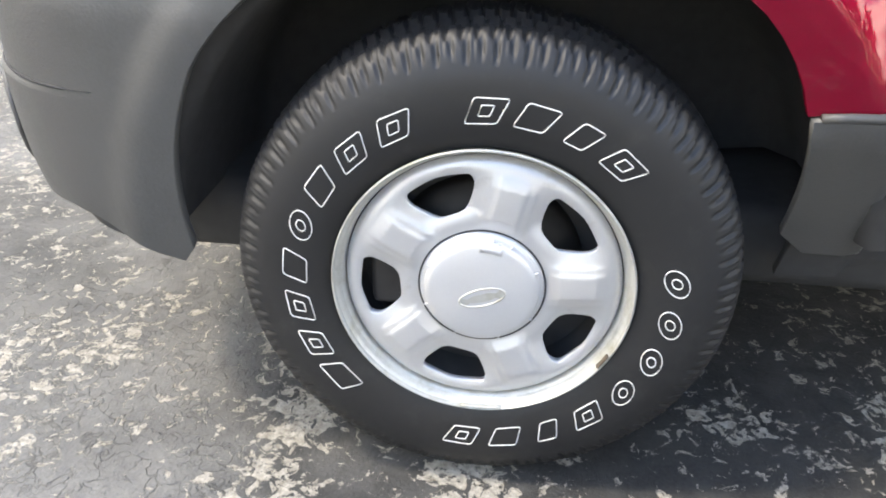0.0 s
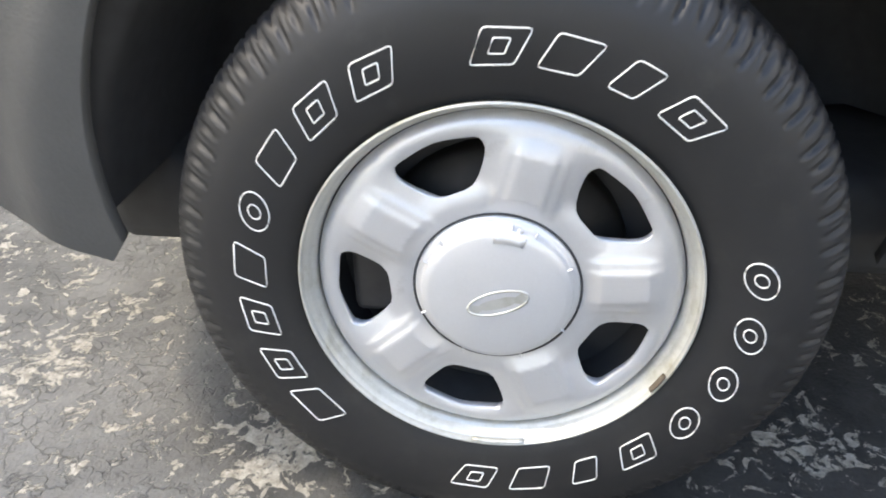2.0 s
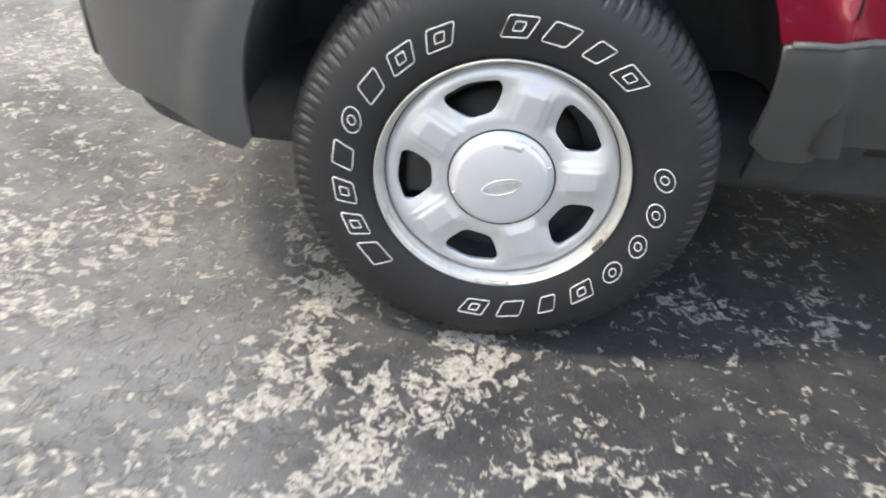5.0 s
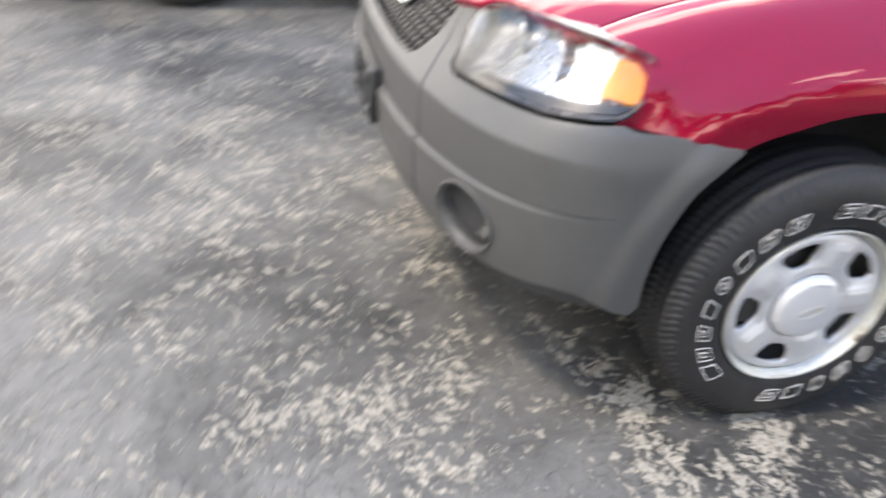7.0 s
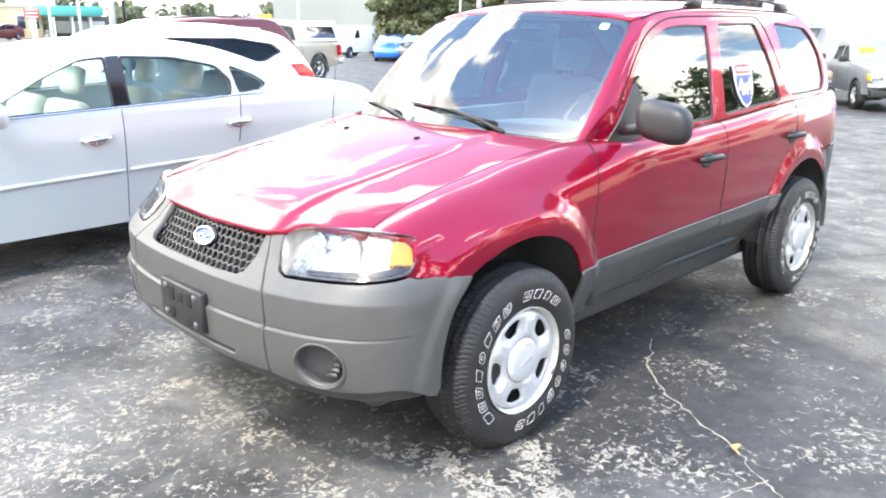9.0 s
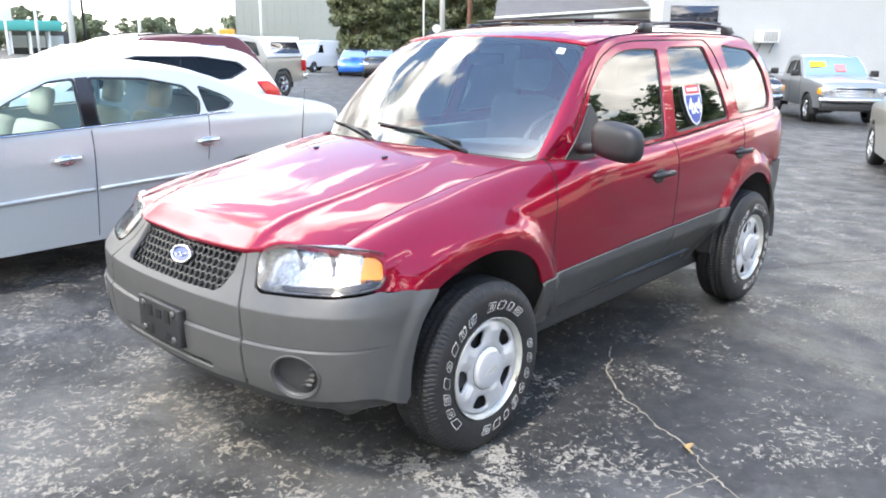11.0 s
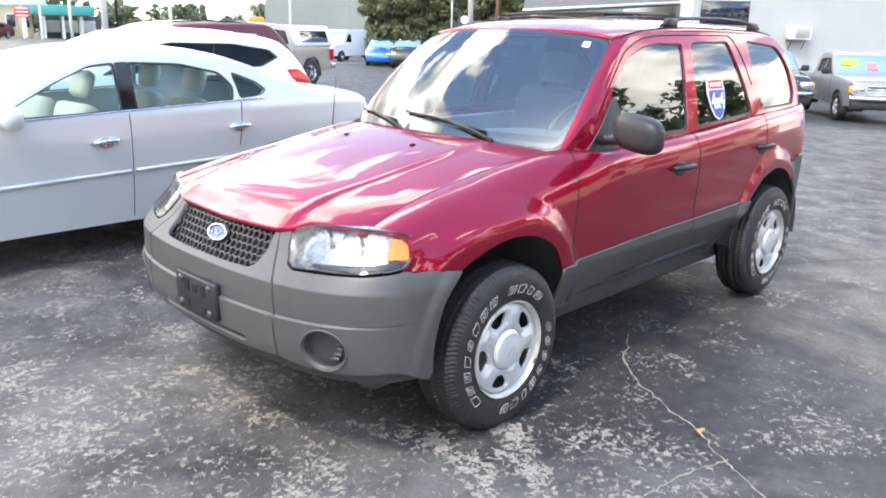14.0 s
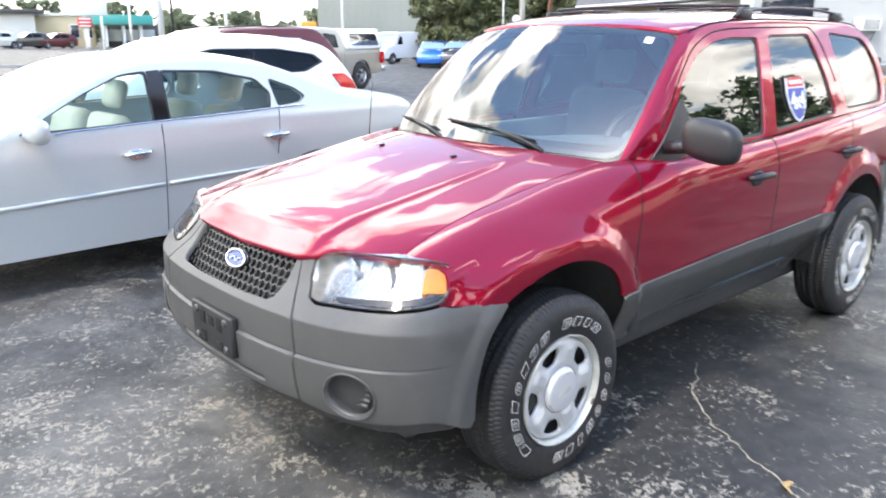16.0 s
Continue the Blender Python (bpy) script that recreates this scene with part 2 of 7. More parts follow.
def panel(name, outline, f, material, parent, label="", holes=(), step=0.04, thick=0.016, lip=0.0012, sign=1, sq=(1.0, 1.0), rows=(), extra=(), e=0.002):
    """A sheet-metal panel: a 2D outline with holes, filled with a net of points and laid on the surface f(u, v) -> x, y, z,
    with rounded-over edges that turn inwards. sign -1 mirrors it to the other side of the car (y)."""
    sc = np.array(sq)
    loops = [dense(np.array(outline, float) * sc, step)] + [dense(np.array(h, float) * sc, step * 0.6) for h in holes]
    pts, edges = [], []
    for lp in loops:
        b = len(pts)
        pts += list(lp)
        edges += [(b + i, b + (i + 1) % len(lp)) for i in range(len(lp))]
    nb = len(pts)
    lo, hi = loops[0].min(0), loops[0].max(0)
    gx, gy = np.meshgrid(np.arange(lo[0] + step / 2, hi[0], step), np.arange(lo[1] + step / 2, hi[1], step))
    gx, gy = gx.ravel(), gy.ravel()
    for rv_ in rows:    # rows of points on either side of a crisp fold
        near = np.abs(gy - rv_) > step * 0.5
        ex = np.arange(lo[0] + step / 2, hi[0], step * 0.8)
        gx, gy = np.concatenate([gx[near]] + [ex] * 4), np.concatenate([gy[near]] + [ex * 0 + rv_ + q_ for q_ in (-0.007, -0.0025, 0.0025, 0.007)])
    if len(extra):
        gx, gy = np.concatenate([gx, np.array(extra)[:, 0]]), np.concatenate([gy, np.array(extra)[:, 1]])
    keep = inside(loops[0], gx, gy)
    for h in loops[1:]:
        keep &= ~inside(h, gx, gy)
    g = np.stack([gx[keep], gy[keep]], 1)
    if len(g):
        rim = np.array(pts)
        far = np.array([np.min(np.sum((rim - p) ** 2, 1)) for p in g]) > ((0.2 if len(rows) else 0.45) * step) ** 2
        g = g[far]
    pts += list(g)
    res = delaunay_2d_cdt([Vector(p) for p in pts], edges, [], 0, 1e-7)
    v2 = np.array([tuple(v) for v in res[0]])
    orig = res[3]
    tri = np.array([t for t in res[2] if len(t) == 3])
    c = v2[tri].mean(1)
    ok = inside(loops[0], c[:, 0], c[:, 1])
    for h in loops[1:]:
        ok &= ~inside(h, c[:, 0], c[:, 1])
    tri = tri[ok]
    u2 = v2 / sc
    P = np.array([f(a, b) for a, b in u2])
    du = np.array([np.subtract(f(a + e, b), f(a - e, b)) for a, b in u2])
    dv = np.array([np.subtract(f(a, b + e), f(a, b - e)) for a, b in u2])
    N = np.cross(du, dv)
    N /= np.maximum(np.linalg.norm(N, axis=1), 1e-9)[:, None]
    mid = P.mean(0)
    # outward: away from the car's middle line and floor
    out = np.array([0.25 * (mid[0] - 1.3) if abs(mid[0] - 1.3) > 1.5 else 0.0, mid[1], mid[2] - 0.7])
    if np.sum(N @ out) < 0:
        N = -N
    # rim rings: boundary edges of the triangles
    count = {}
    for t in tri:
        for a, b in ((t[0], t[1]), (t[1], t[2]), (t[2], t[0])):
            count[(a, b)] = count.get((a, b), 0) + 1
    border = [(a, b) for (a, b) in count if (b, a) not in count]
    verts, norms, faces = list(P), list(N), []
    for t in tri:
        n0 = np.cross(P[t[1]] - P[t[0]], P[t[2]] - P[t[0]])
        faces.append(tuple(t) if n0 @ N[t[0]] > 0 else (t[0], t[2], t[1]))
    ring1, ring2, sidev = {}, {}, {}
    for a, b in border:
        d = P[b] - P[a]
        tri_mid = None
        s = np.cross(d, N[a])
        ln = np.linalg.norm(s)
        s = s / ln if ln > 1e-12 else s
        for q in (a, b):
            sidev.setdefault(q, []).append((s, a, b))
    # which way is outside the panel: test by the neighbouring triangle
    third = {}
    for t in tri:
        for a, b, cc in ((t[0], t[1], t[2]), (t[1], t[2], t[0]), (t[2], t[0], t[1])):
            third[(a, b)] = cc
    for q, lst in sidev.items():
        s = np.zeros(3)
        for sv, a, b in lst:
            w = P[third[(a, b)]] - P[a]
            s += -sv if sv @ w > 0 else sv
        s /= max(np.linalg.norm(s), 1e-9)
        ring1[q] = len(verts)
        verts.append(P[q] + s * lip - N[q] * lip)
        nn = N[q] + s
        norms.append(nn / max(np.linalg.norm(nn), 1e-9))
        ring2[q] = len(verts)
        verts.append(P[q] + s * lip - N[q] * thick)
        norms.append(s)
    for a, b in border:
        for r0, r1 in ((None, ring1), (ring1, ring2)):
            qa, qb = (a, b) if r0 is None else (r0[a], r0[b])
            fc = (qa, qb, r1[b], r1[a])
            n0 = np.cross(np.array(verts[fc[1]]) - verts[fc[0]], np.array(verts[fc[2]]) - verts[fc[0]])
            faces.append(fc if n0 @ norms[r1[a]] > 0 else fc[::-1])
    verts, norms = np.array(verts), np.array(norms)
    if sign < 0:
        verts[:, 1] *= -1
        norms[:, 1] *= -1
        faces = [fc[::-1] for fc in faces]
    return part(name, verts, faces, material, parent, label, norms)


def revolve(prof, segs, closed=False, a0=0.0, a1=2 * math.pi):
    """A profile of (radius, depth) turned about the y axis; the depth runs towards -y."""
    full = abs(a1 - a0 - 2 * math.pi) < 1e-6
    k = segs if full else segs + 1
    ang = a0 + (a1 - a0) * np.arange(k) / segs
    verts = [(r * math.cos(a), -d, r * math.sin(a)) for a in ang for r, d in prof]
    m, faces = len(prof), []
    for i in range(segs):
        j = (i + 1) % k
        for q in range(m if closed else m - 1):
            q2 = (q + 1) % m
            faces.append((i * m + q, j * m + q, j * m + q2, i * m + q2))
    return verts, faces


def tube(path, r, n=8, closed=False, flat=1.0):
    """A round bar along a path."""
    path = [np.array(p, float) for p in path]
    verts, faces, k = [], [], len(path)
    up0 = np.array((0.0, 0.0, 1.0))
    for i, p in enumerate(path):
        a = path[(i - 1) % k] if closed or i > 0 else p
        b = path[(i + 1) % k] if closed or i < k - 1 else p
        t = b - a
        t /= max(np.linalg.norm(t), 1e-9)
        up = up0 if abs(t @ up0) < 0.95 else np.array((1.0, 0.0, 0.0))
        s = np.cross(t, up)
        s /= np.linalg.norm(s)
        w = np.cross(s, t)
        rr = r[i] if isinstance(r, (list, tuple)) else r
        verts += [p + rr * (math.cos(q) * s + flat * math.sin(q) * w) for q in 2 * math.pi * np.arange(n) / n]
    for i in range(k if closed else k - 1):
        j = (i + 1) % k
        faces += [(i * n + q, i * n + (q + 1) % n, j * n + (q + 1) % n, j * n + q) for q in range(n)]
    if not closed:
        faces += [tuple(range(n))[::-1], tuple((k - 1) * n + q for q in range(n))]
    return verts, faces


def box(x0, x1, y0, y1, z0, z1, bev=0.01):
    """A box with bevelled edges, as vertices and faces."""
    bm = bmesh.new()
    bmesh.ops.create_cube(bm, size=1)
    for v in bm.verts:
        v.co = Vector((x0 + (v.co.x + 0.5) * (x1 - x0), y0 + (v.co.y + 0.5) * (y1 - y0), z0 + (v.co.z + 0.5) * (z1 - z0)))
    if bev:
        bmesh.ops.bevel(bm, geom=list(bm.edges), offset=bev, segments=2, profile=0.5, affect="EDGES")
    bm.normal_update()
    verts = [tuple(v.co) for v in bm.verts]
    bm.verts.index_update()
    faces = [tuple(v.index for v in fc.verts) for fc in bm.faces]
    bm.free()
    return verts, faces


def moved(vf, m):
    return [tuple(m @ Vector(v)) for v in vf[0]], vf[1]


def joined(*vfs):
    verts, faces = [], []
    for v, fs in vfs:
        b = len(verts)
        verts += list(v)
        faces += [tuple(q + b for q in fc) for fc in fs]
    return verts, faces


def gz(x, y):
    """The height of the lot's surface: level round the red car, falling gently away from it."""
    u = 1.75 * x - 0.1 * y - 7.0
    return -0.015 * (u if u > 1.5 else (0.0 if u < -1.5 else (u + 1.5) ** 2 / 6))

# ---- ground ----
def asphalt():
    m = bpy.data.materials.new("worn_sealed_asphalt")
    m.use_nodes = True
    n, l = m.node_tree.nodes, m.node_tree.links
    b = n["Principled BSDF"]
    co = n.new("ShaderNodeTexCoord")

    def noise_tex(scale, detail=6, rough=0.6, dist=0.0):
        t = n.new("ShaderNodeTexNoise")
        t.inputs["Scale"].default_value, t.inputs["Detail"].default_value = scale, detail
        t.inputs["Roughness"].default_value, t.inputs["Distortion"].default_value = rough, dist
        l.new(co.outputs["Object"], t.inputs["Vector"])
        return t.outputs["Fac"]

    def step(src, lo, hi, a=0.0, c=1.0):
        r = n.new("ShaderNodeMapRange")
        for k, v in zip(("From Min", "From Max", "To Min", "To Max"), (lo, hi, a, c)):
            r.inputs[k].default_value = v
        l.new(src, r.inputs["Value"])
        return r.outputs["Result"]

    def op(kind, a, c):
        q = n.new("ShaderNodeMath")
        q.operation = kind
        for i, v in enumerate((a, c)):
            if isinstance(v, (int, float)):
                q.inputs[i].default_value = v
            else:
                l.new(v, q.inputs[i])
        return q.outputs[0]

    def mix(fac, a, c):
        q = n.new("ShaderNodeMixRGB")
        l.new(fac, q.inputs[0])
        for i, v in ((1, a), (2, c)):
            if isinstance(v, tuple):
                q.inputs[i].default_value = (*v, 1)
            else:
                l.new(v, q.inputs[i])
        return q.outputs[0]

    sep = n.new("ShaderNodeSeparateXYZ")
    l.new(co.outputs["Object"], sep.inputs[0])
    fine = noise_tex(160, 3)
    broad = noise_tex(0.55, 5, 0.6, 0.4)
    flakes = noise_tex(31, 7, 0.66, 0.9)
    flakes2 = noise_tex(70, 4, 0.65, 0.3)
    clus = noise_tex(3.4, 4, 0.65, 0.6)
    worn = op("ADD", step(broad, 0.36, 0.66, -0.035, 0.035), flakes)
    worn = op("ADD", worn, step(clus, 0.36, 0.66, -0.09, 0.075))
    px, py = sep.outputs["X"], sep.outputs["Y"]
    for x0_, y0_, k_ in ((-0.27, -0.84, 0.38), (-0.03, -0.95, 0.62)):
        d_ = op("SUBTRACT", op("SUBTRACT", px, x0_), op("MULTIPLY", op("SUBTRACT", py, y0_), k_))
        d_ = op("ADD", d_, step(noise_tex(4.0, 3), 0.3, 0.7, -0.10, 0.10))
        band = op("MULTIPLY", step(op("ABSOLUTE", d_, 0), 0.02, 0.11, 0.105, 0.0), step(py, -2.4, -1.4))
        worn = op("ADD", worn, op("MULTIPLY", band, step(py, -0.55, -0.85)))
    worn = op("ADD", worn, step(px, 0.12, 0.65, 0.0, -0.036))
    worn = op("ADD", worn, step(px, -0.7, -0.1, 0.012, 0.0))
    mask = step(worn, 0.566, 0.586)
    mask = op("MULTIPLY", mask, step(flakes2, 0.38, 0.45))
    specks = op("MULTIPLY", step(noise_tex(95, 5, 0.7, 0.6), 0.61, 0.65), step(worn, 0.49, 0.55))
    mask = op("MAXIMUM", mask, op("MULTIPLY", specks, 0.8))
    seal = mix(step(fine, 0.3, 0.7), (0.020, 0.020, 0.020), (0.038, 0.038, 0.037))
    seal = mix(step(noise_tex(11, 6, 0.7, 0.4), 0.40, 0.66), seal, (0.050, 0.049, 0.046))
    # grit thins out towards +x and +y, so the ground is darker there
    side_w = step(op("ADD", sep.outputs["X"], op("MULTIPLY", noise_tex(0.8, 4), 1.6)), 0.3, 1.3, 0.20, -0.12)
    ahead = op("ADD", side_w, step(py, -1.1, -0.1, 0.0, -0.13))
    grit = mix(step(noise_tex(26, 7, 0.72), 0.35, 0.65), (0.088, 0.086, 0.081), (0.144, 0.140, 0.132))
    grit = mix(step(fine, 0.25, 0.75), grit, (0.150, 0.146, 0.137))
    seal_grit = mix(step(op("ADD", noise_tex(1.3, 7, 0.66, 0.3), ahead), 0.46, 0.70), seal, grit)
    chip = mix(step(noise_tex(75, 5, 0.7), 0.35, 0.65), (0.20, 0.183, 0.150), (0.41, 0.38, 0.325))
    col = mix(mask, seal_grit, chip)
    # sandy wash on the open ground beside the car
    sand = op("MULTIPLY", step(noise_tex(0.75, 5, 0.6, 0.8), 0.50, 0.62), step(flakes2, 0.40, 0.56))
    sand = op("MULTIPLY", sand, op("MULTIPLY", step(px, 1.0, 1.8), step(py, -0.7, -1.3)))
    col = mix(op("MULTIPLY", sand, 0.65), col, (0.20, 0.18, 0.13))
    vor = n.new("ShaderNodeTexVoronoi")
    vor.feature = "DISTANCE_TO_EDGE"
    vor.inputs["Scale"].default_value = 27
    wob = n.new("ShaderNodeTexNoise")
    wob.inputs["Scale"].default_value, wob.inputs["Detail"].default_value = 16, 6
    l.new(co.outputs["Object"], wob.inputs["Vector"])
    vm = n.new("ShaderNodeVectorMath")
    vm.operation = "MULTIPLY_ADD"
    vm.inputs[1].default_value = (0.16, 0.16, 0.16)
    l.new(wob.outputs["Color"], vm.inputs[0])
    l.new(co.outputs["Object"], vm.inputs[2])
    l.new(vm.outputs[0], vor.inputs["Vector"])
    crack = step(vor.outputs["Distance"], 0.0, 0.075, 1.0, 0.0)
    crack = op("MULTIPLY", crack, step(op("ADD", noise_tex(2.2, 3), side_w), 0.5, 0.66))
    crack = op("MULTIPLY", crack, step(noise_tex(19, 4, 0.6), 0.42, 0.56))
    col = mix(op("MULTIPLY", crack, 0.55), col, (0.026, 0.026, 0.026))
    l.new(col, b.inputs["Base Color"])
    b.inputs["Specular IOR Level"].default_value = 0.35
    rough = step(noise_tex(3.0, 5), 0.35, 0.65, 0.42, 0.66)
    l.new(op("MAXIMUM", rough, op("MULTIPLY", mask, 0.85)), b.inputs["Roughness"])
    h = op("ADD", op("MULTIPLY", fine, 0.45), op("MULTIPLY", mask, -0.6))
    h = op("ADD", h, op("MULTIPLY", noise_tex(38, 5, 0.65), 0.9))
    h = op("SUBTRACT", h, op("MULTIPLY", crack, 0.7))
    bp = n.new("ShaderNodeBump")
    bp.inputs["Strength"].default_value, bp.inputs["Distance"].default_value = 0.7, 0.005
    l.new(h, bp.inputs["Height"])
    l.new(bp.outputs["Normal"], b.inputs["Normal"])
    return m


M_ASPHALT = asphalt()
_xs = np.concatenate([np.linspace(-1500, -12, 8), np.linspace(-10, 30, 81), np.geomspace(32, 1500, 24)])
_ys = np.concatenate([np.linspace(-1500, -12, 8), np.linspace(-10, 30, 81), np.geomspace(32, 1500, 24)])
_gv = [(x, y, gz(x, y)) for y in _ys for x in _xs]
_k = len(_xs)
_gf = [(j * _k + i, j * _k + i + 1, (j + 1) * _k + i + 1, (j + 1) * _k + i) for j in range(len(_ys) - 1) for i in range(_k - 1)]
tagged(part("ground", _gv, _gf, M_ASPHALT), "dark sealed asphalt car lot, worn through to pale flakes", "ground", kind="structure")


# ---- wheels ----
R_TYRE, R_RIM = 0.357, 0.208
SLOT0 = 41.0


def wheel_slots():
    holes = []
    for k in range(5):
        a0 = radians(SLOT0 + 72 * k)
        raw = [(0.116, -10.5), (0.135, -15.5), (0.158, -18), (0.171, -16), (0.174, 0), (0.171, 16), (0.158, 18), (0.135, 15.5), (0.116, 10.5)]
        holes.append(rounded([(r * math.cos(a0 + radians(d)), r * math.sin(a0 + radians(d))) for r, d in raw], 0.012, 3))
    return holes


def disc_depth(x, z):
    r = math.hypot(x, z)
    a = (math.degrees(math.atan2(z, x)) - SLOT0 + 36) % 72 - 36
    off = r * math.sin(radians(36 - abs(a)))
    spoke = sum(k_ / (1.0 + math.exp(max(-60.0, min(60.0, (abs(off) - o_) / 0.0016)))) for k_, o_ in ((0.5, 0.0200), (0.5, 0.0315)))
    d = spl(r, [0.0, 0.085, 0.10, 0.12, 0.14, 0.16, 0.173, 0.182, 0.189, 0.1935], [0.002, 0.002, 0.003, 0.004, 0.005, 0.005, 0.004, 0.0015, -0.003, -0.011])
    d += 0.0060 * spoke * np.interp(r, [0.092, 0.108, 0.155, 0.174], [0, 1, 1, 0])
    slot = math.exp(-(((r - 0.144) / 0.030) ** 4 + (a / 18.5) ** 4))
    return d - 0.010 * slot


def wheel(name, label, at, steer=0.0, side=-1, group="wheels of the red car", parent=None, letters=True):
    w = new(name)
    w.parent = parent
    w.matrix_basis = pose(*at, 0, 0, steer + (0 if side < 0 else 180))
    w["label"] = label
    # tyre, with lugs and grooves cut into its tread
    half = 0.112
    base = [(0.203, 0.086), (0.207, 0.098), (0.214, 0.104), (0.228, 0.109), (0.245, 0.1115), (0.262, 0.1125), (0.280, 0.1125), (0.296, 0.1105),
            (0.304, 0.1088), (0.308, 0.1076), (0.3115, 0.1064), (0.315, 0.1052), (0.324, 0.102), (0.332, 0.097), (0.340, 0.091), (0.346, 0.085), (0.3505, 0.076),
            (0.3535, 0.066), (0.3555, 0.055), (0.356, 0.050), (0.3565, 0.040), (0.357, 0.028), (0.357, 0.020), (0.357, 0.010), (0.357, 0.0)]
    prof = base + [(r, -d) for r, d in base[-2::-1]]
    segs, verts = 1008, []
    for i in range(segs):
        a = 2 * math.pi * i / segs
        for r, d in prof:
            cut = 0.0
            ad = abs(d)
            if r > 0.3145:
                turn_ = i / segs * 112 + (0.5 if d < 0 else 0) + 16 * (0.357 - r) + 0.16 * math.sin(520 * (0.357 - r))
                ph, lug = turn_ % 1.0, int(turn_) % 4
                if ad > 0.056:
                    foot = (0.3145, 0.322, 0.316, 0.327)[lug]     # lugs reach down the shoulder by turns
                    cut = 0.0048 if ph < 0.30 else (0.0018 if 0.58 < ph < 0.70 and lug % 2 else 0.0)
                    cut *= min(1.0, max(0.0, (r - foot) / 0.006))
                elif 0.018 < ad < 0.03 or 0.048 < ad <= 0.056:
                    cut = 0.009
                else:
                    cut = 0.008 if (ph + ad * 12) % 1.0 < 0.22 else 0.0
            rr = r - cut
            verts.append((rr * math.cos(a), -(d - math.copysign(cut * 0.35, d) if ad > 0.09 else d), rr * math.sin(a)))
    m = len(prof)
    faces = [(i * m + q, ((i + 1) % segs) * m + q, ((i + 1) % segs) * m + q + 1, i * m + q + 1) for i in range(segs) for q in range(m - 1)]
    # flattened where it bears on the ground
    verts = [(x * (1 + (0.012 if z < -0.30 else 0)), y, max(z, -at[2] + 0.001)) for x, y, z in verts]
    tyre = part("tyre", verts, faces, M_RUBBER, w, "black all-terrain tyre with deep shoulder lugs")
    if letters:
        raised_letters(w)
    # rim: lip, well and barrel
    barrel = [(0.170, -0.09), (0.175, 0.0), (0.190, 0.052), (0.1925, 0.066), (0.1946, 0.076)]
    part("barrel", *revolve(barrel, 64), M_LINER, w)
    rim_prof = [(0.1944, 0.074), (0.1950, 0.086), (0.1965, 0.0895), (0.1985, 0.0915), (0.2000, 0.0930), (0.2010, 0.0985), (0.2035, 0.1015), (0.2070, 0.1050), (0.2090, 0.1075), (0.2095, 0.109), (0.2075, 0.1115), (0.2060, 0.1105), (0.2055, 0.102), (0.204, 0.09)]
    rv, rf = revolve(rim_prof, 96)
    part("rim", rv, rf, M_RIM, w, "worn silver steel rim with stained lip")
    # pressed disc with five slots
    D0 = 0.093

    def disc(x, z):
        return (x, -(D0 + disc_depth(x, z)), z)
    outer = [(0.1932 * math.cos(t), 0.1932 * math.sin(t)) for t in np.linspace(0, 2 * math.pi, 97)[:-1]]
    fold = []
    for k in range(5):
        am = radians(SLOT0 + 36 + 72 * k)
        for s_ in (-1, 1):
            for o_ in (0.0165, 0.0185, 0.0200, 0.0215, 0.0240, 0.0285, 0.0305, 0.0325, 0.0345):
                fold += [(math.cos(am) * q - math.sin(am) * s_ * o_, math.sin(am) * q + math.cos(am) * s_ * o_) for q in np.arange(0.094, 0.180, 0.005)]
    d_ob = panel("spoked_disc", outer, disc, M_WHEEL, w, "silver painted steel disc with five slots", holes=wheel_slots(), step=0.004, thick=0.016, lip=0.002, extra=fold, e=0.0015)
    return_well(w)
    # centre cap
    cp = [(0.0865, D0 - 0.004), (0.0862, D0 + 0.003), (0.0848, D0 + 0.0055), (0.0820, D0 + 0.0066), (0.0803, D0 + 0.0075), (0.0793, D0 + 0.0110), (0.0785, D0 + 0.0150), (0.0765, D0 + 0.0180), (0.070, D0 + 0.0200), (0.055, D0 + 0.0215), (0.04, D0 + 0.0228), (0.02, D0 + 0.0236), (0.0004, D0 + 0.0238)]
    cv, cf = revolve(cp, 80)
    cap = part("centre_cap", cv, cf, M_CAP, w, "silver plastic centre cap")
    gv, gf = revolve([(0.0895, D0 + 0.001), (0.0890, D0 + 0.0032), (0.0870, D0 + 0.0032), (0.0862, D0 + 0.001)], 64)
    part("cap_gap", gv, gf, M_LINER, cap)
    # oval badge, tilted as the wheel came to rest
    bz, bx, tilt = -0.005, 0.002, radians(19)
    ct, st = math.cos(tilt), math.sin(tilt)

    def oval(rx, rz, d):
        return [(bx + rx * math.cos(t) * ct - rz * math.sin(t) * st, -(D0 + d), bz + rx * math.cos(t) * st + rz * math.sin(t) * ct) for t in np.linspace(0, 2 * math.pi, 49)[:-1]]
    ov = tube(oval(0.0325, 0.0132, 0.0231), 0.0016, 6, closed=True)
    part("badge_ring", *ov, M_RIM, cap)
    pv = oval(0.031, 0.0118, 0.0233)
    part("badge_plate", pv + [(bx, -(D0 + 0.0242), bz)], [(i, (i + 1) % 48, 48) for i in range(48)], M_RIM, cap)
    # small tabs round the cap's edge
    for a in (25, 62, 80, 135, 155, 200, 245, 290, 330):
        t = radians(a)
        part("cap_tab", *moved(box(-0.0009, 0.0009, -0.0018, 0.0018, -0.0045, 0.0045, 0.0005), Matrix.Translation((0.0795 * math.cos(t), -(D0 + 0.0140), 0.0795 * math.sin(t))) @ Matrix.Rotation(-t + math.pi / 2, 4, "Y")), M_CAP, cap)
    t = radians(74)
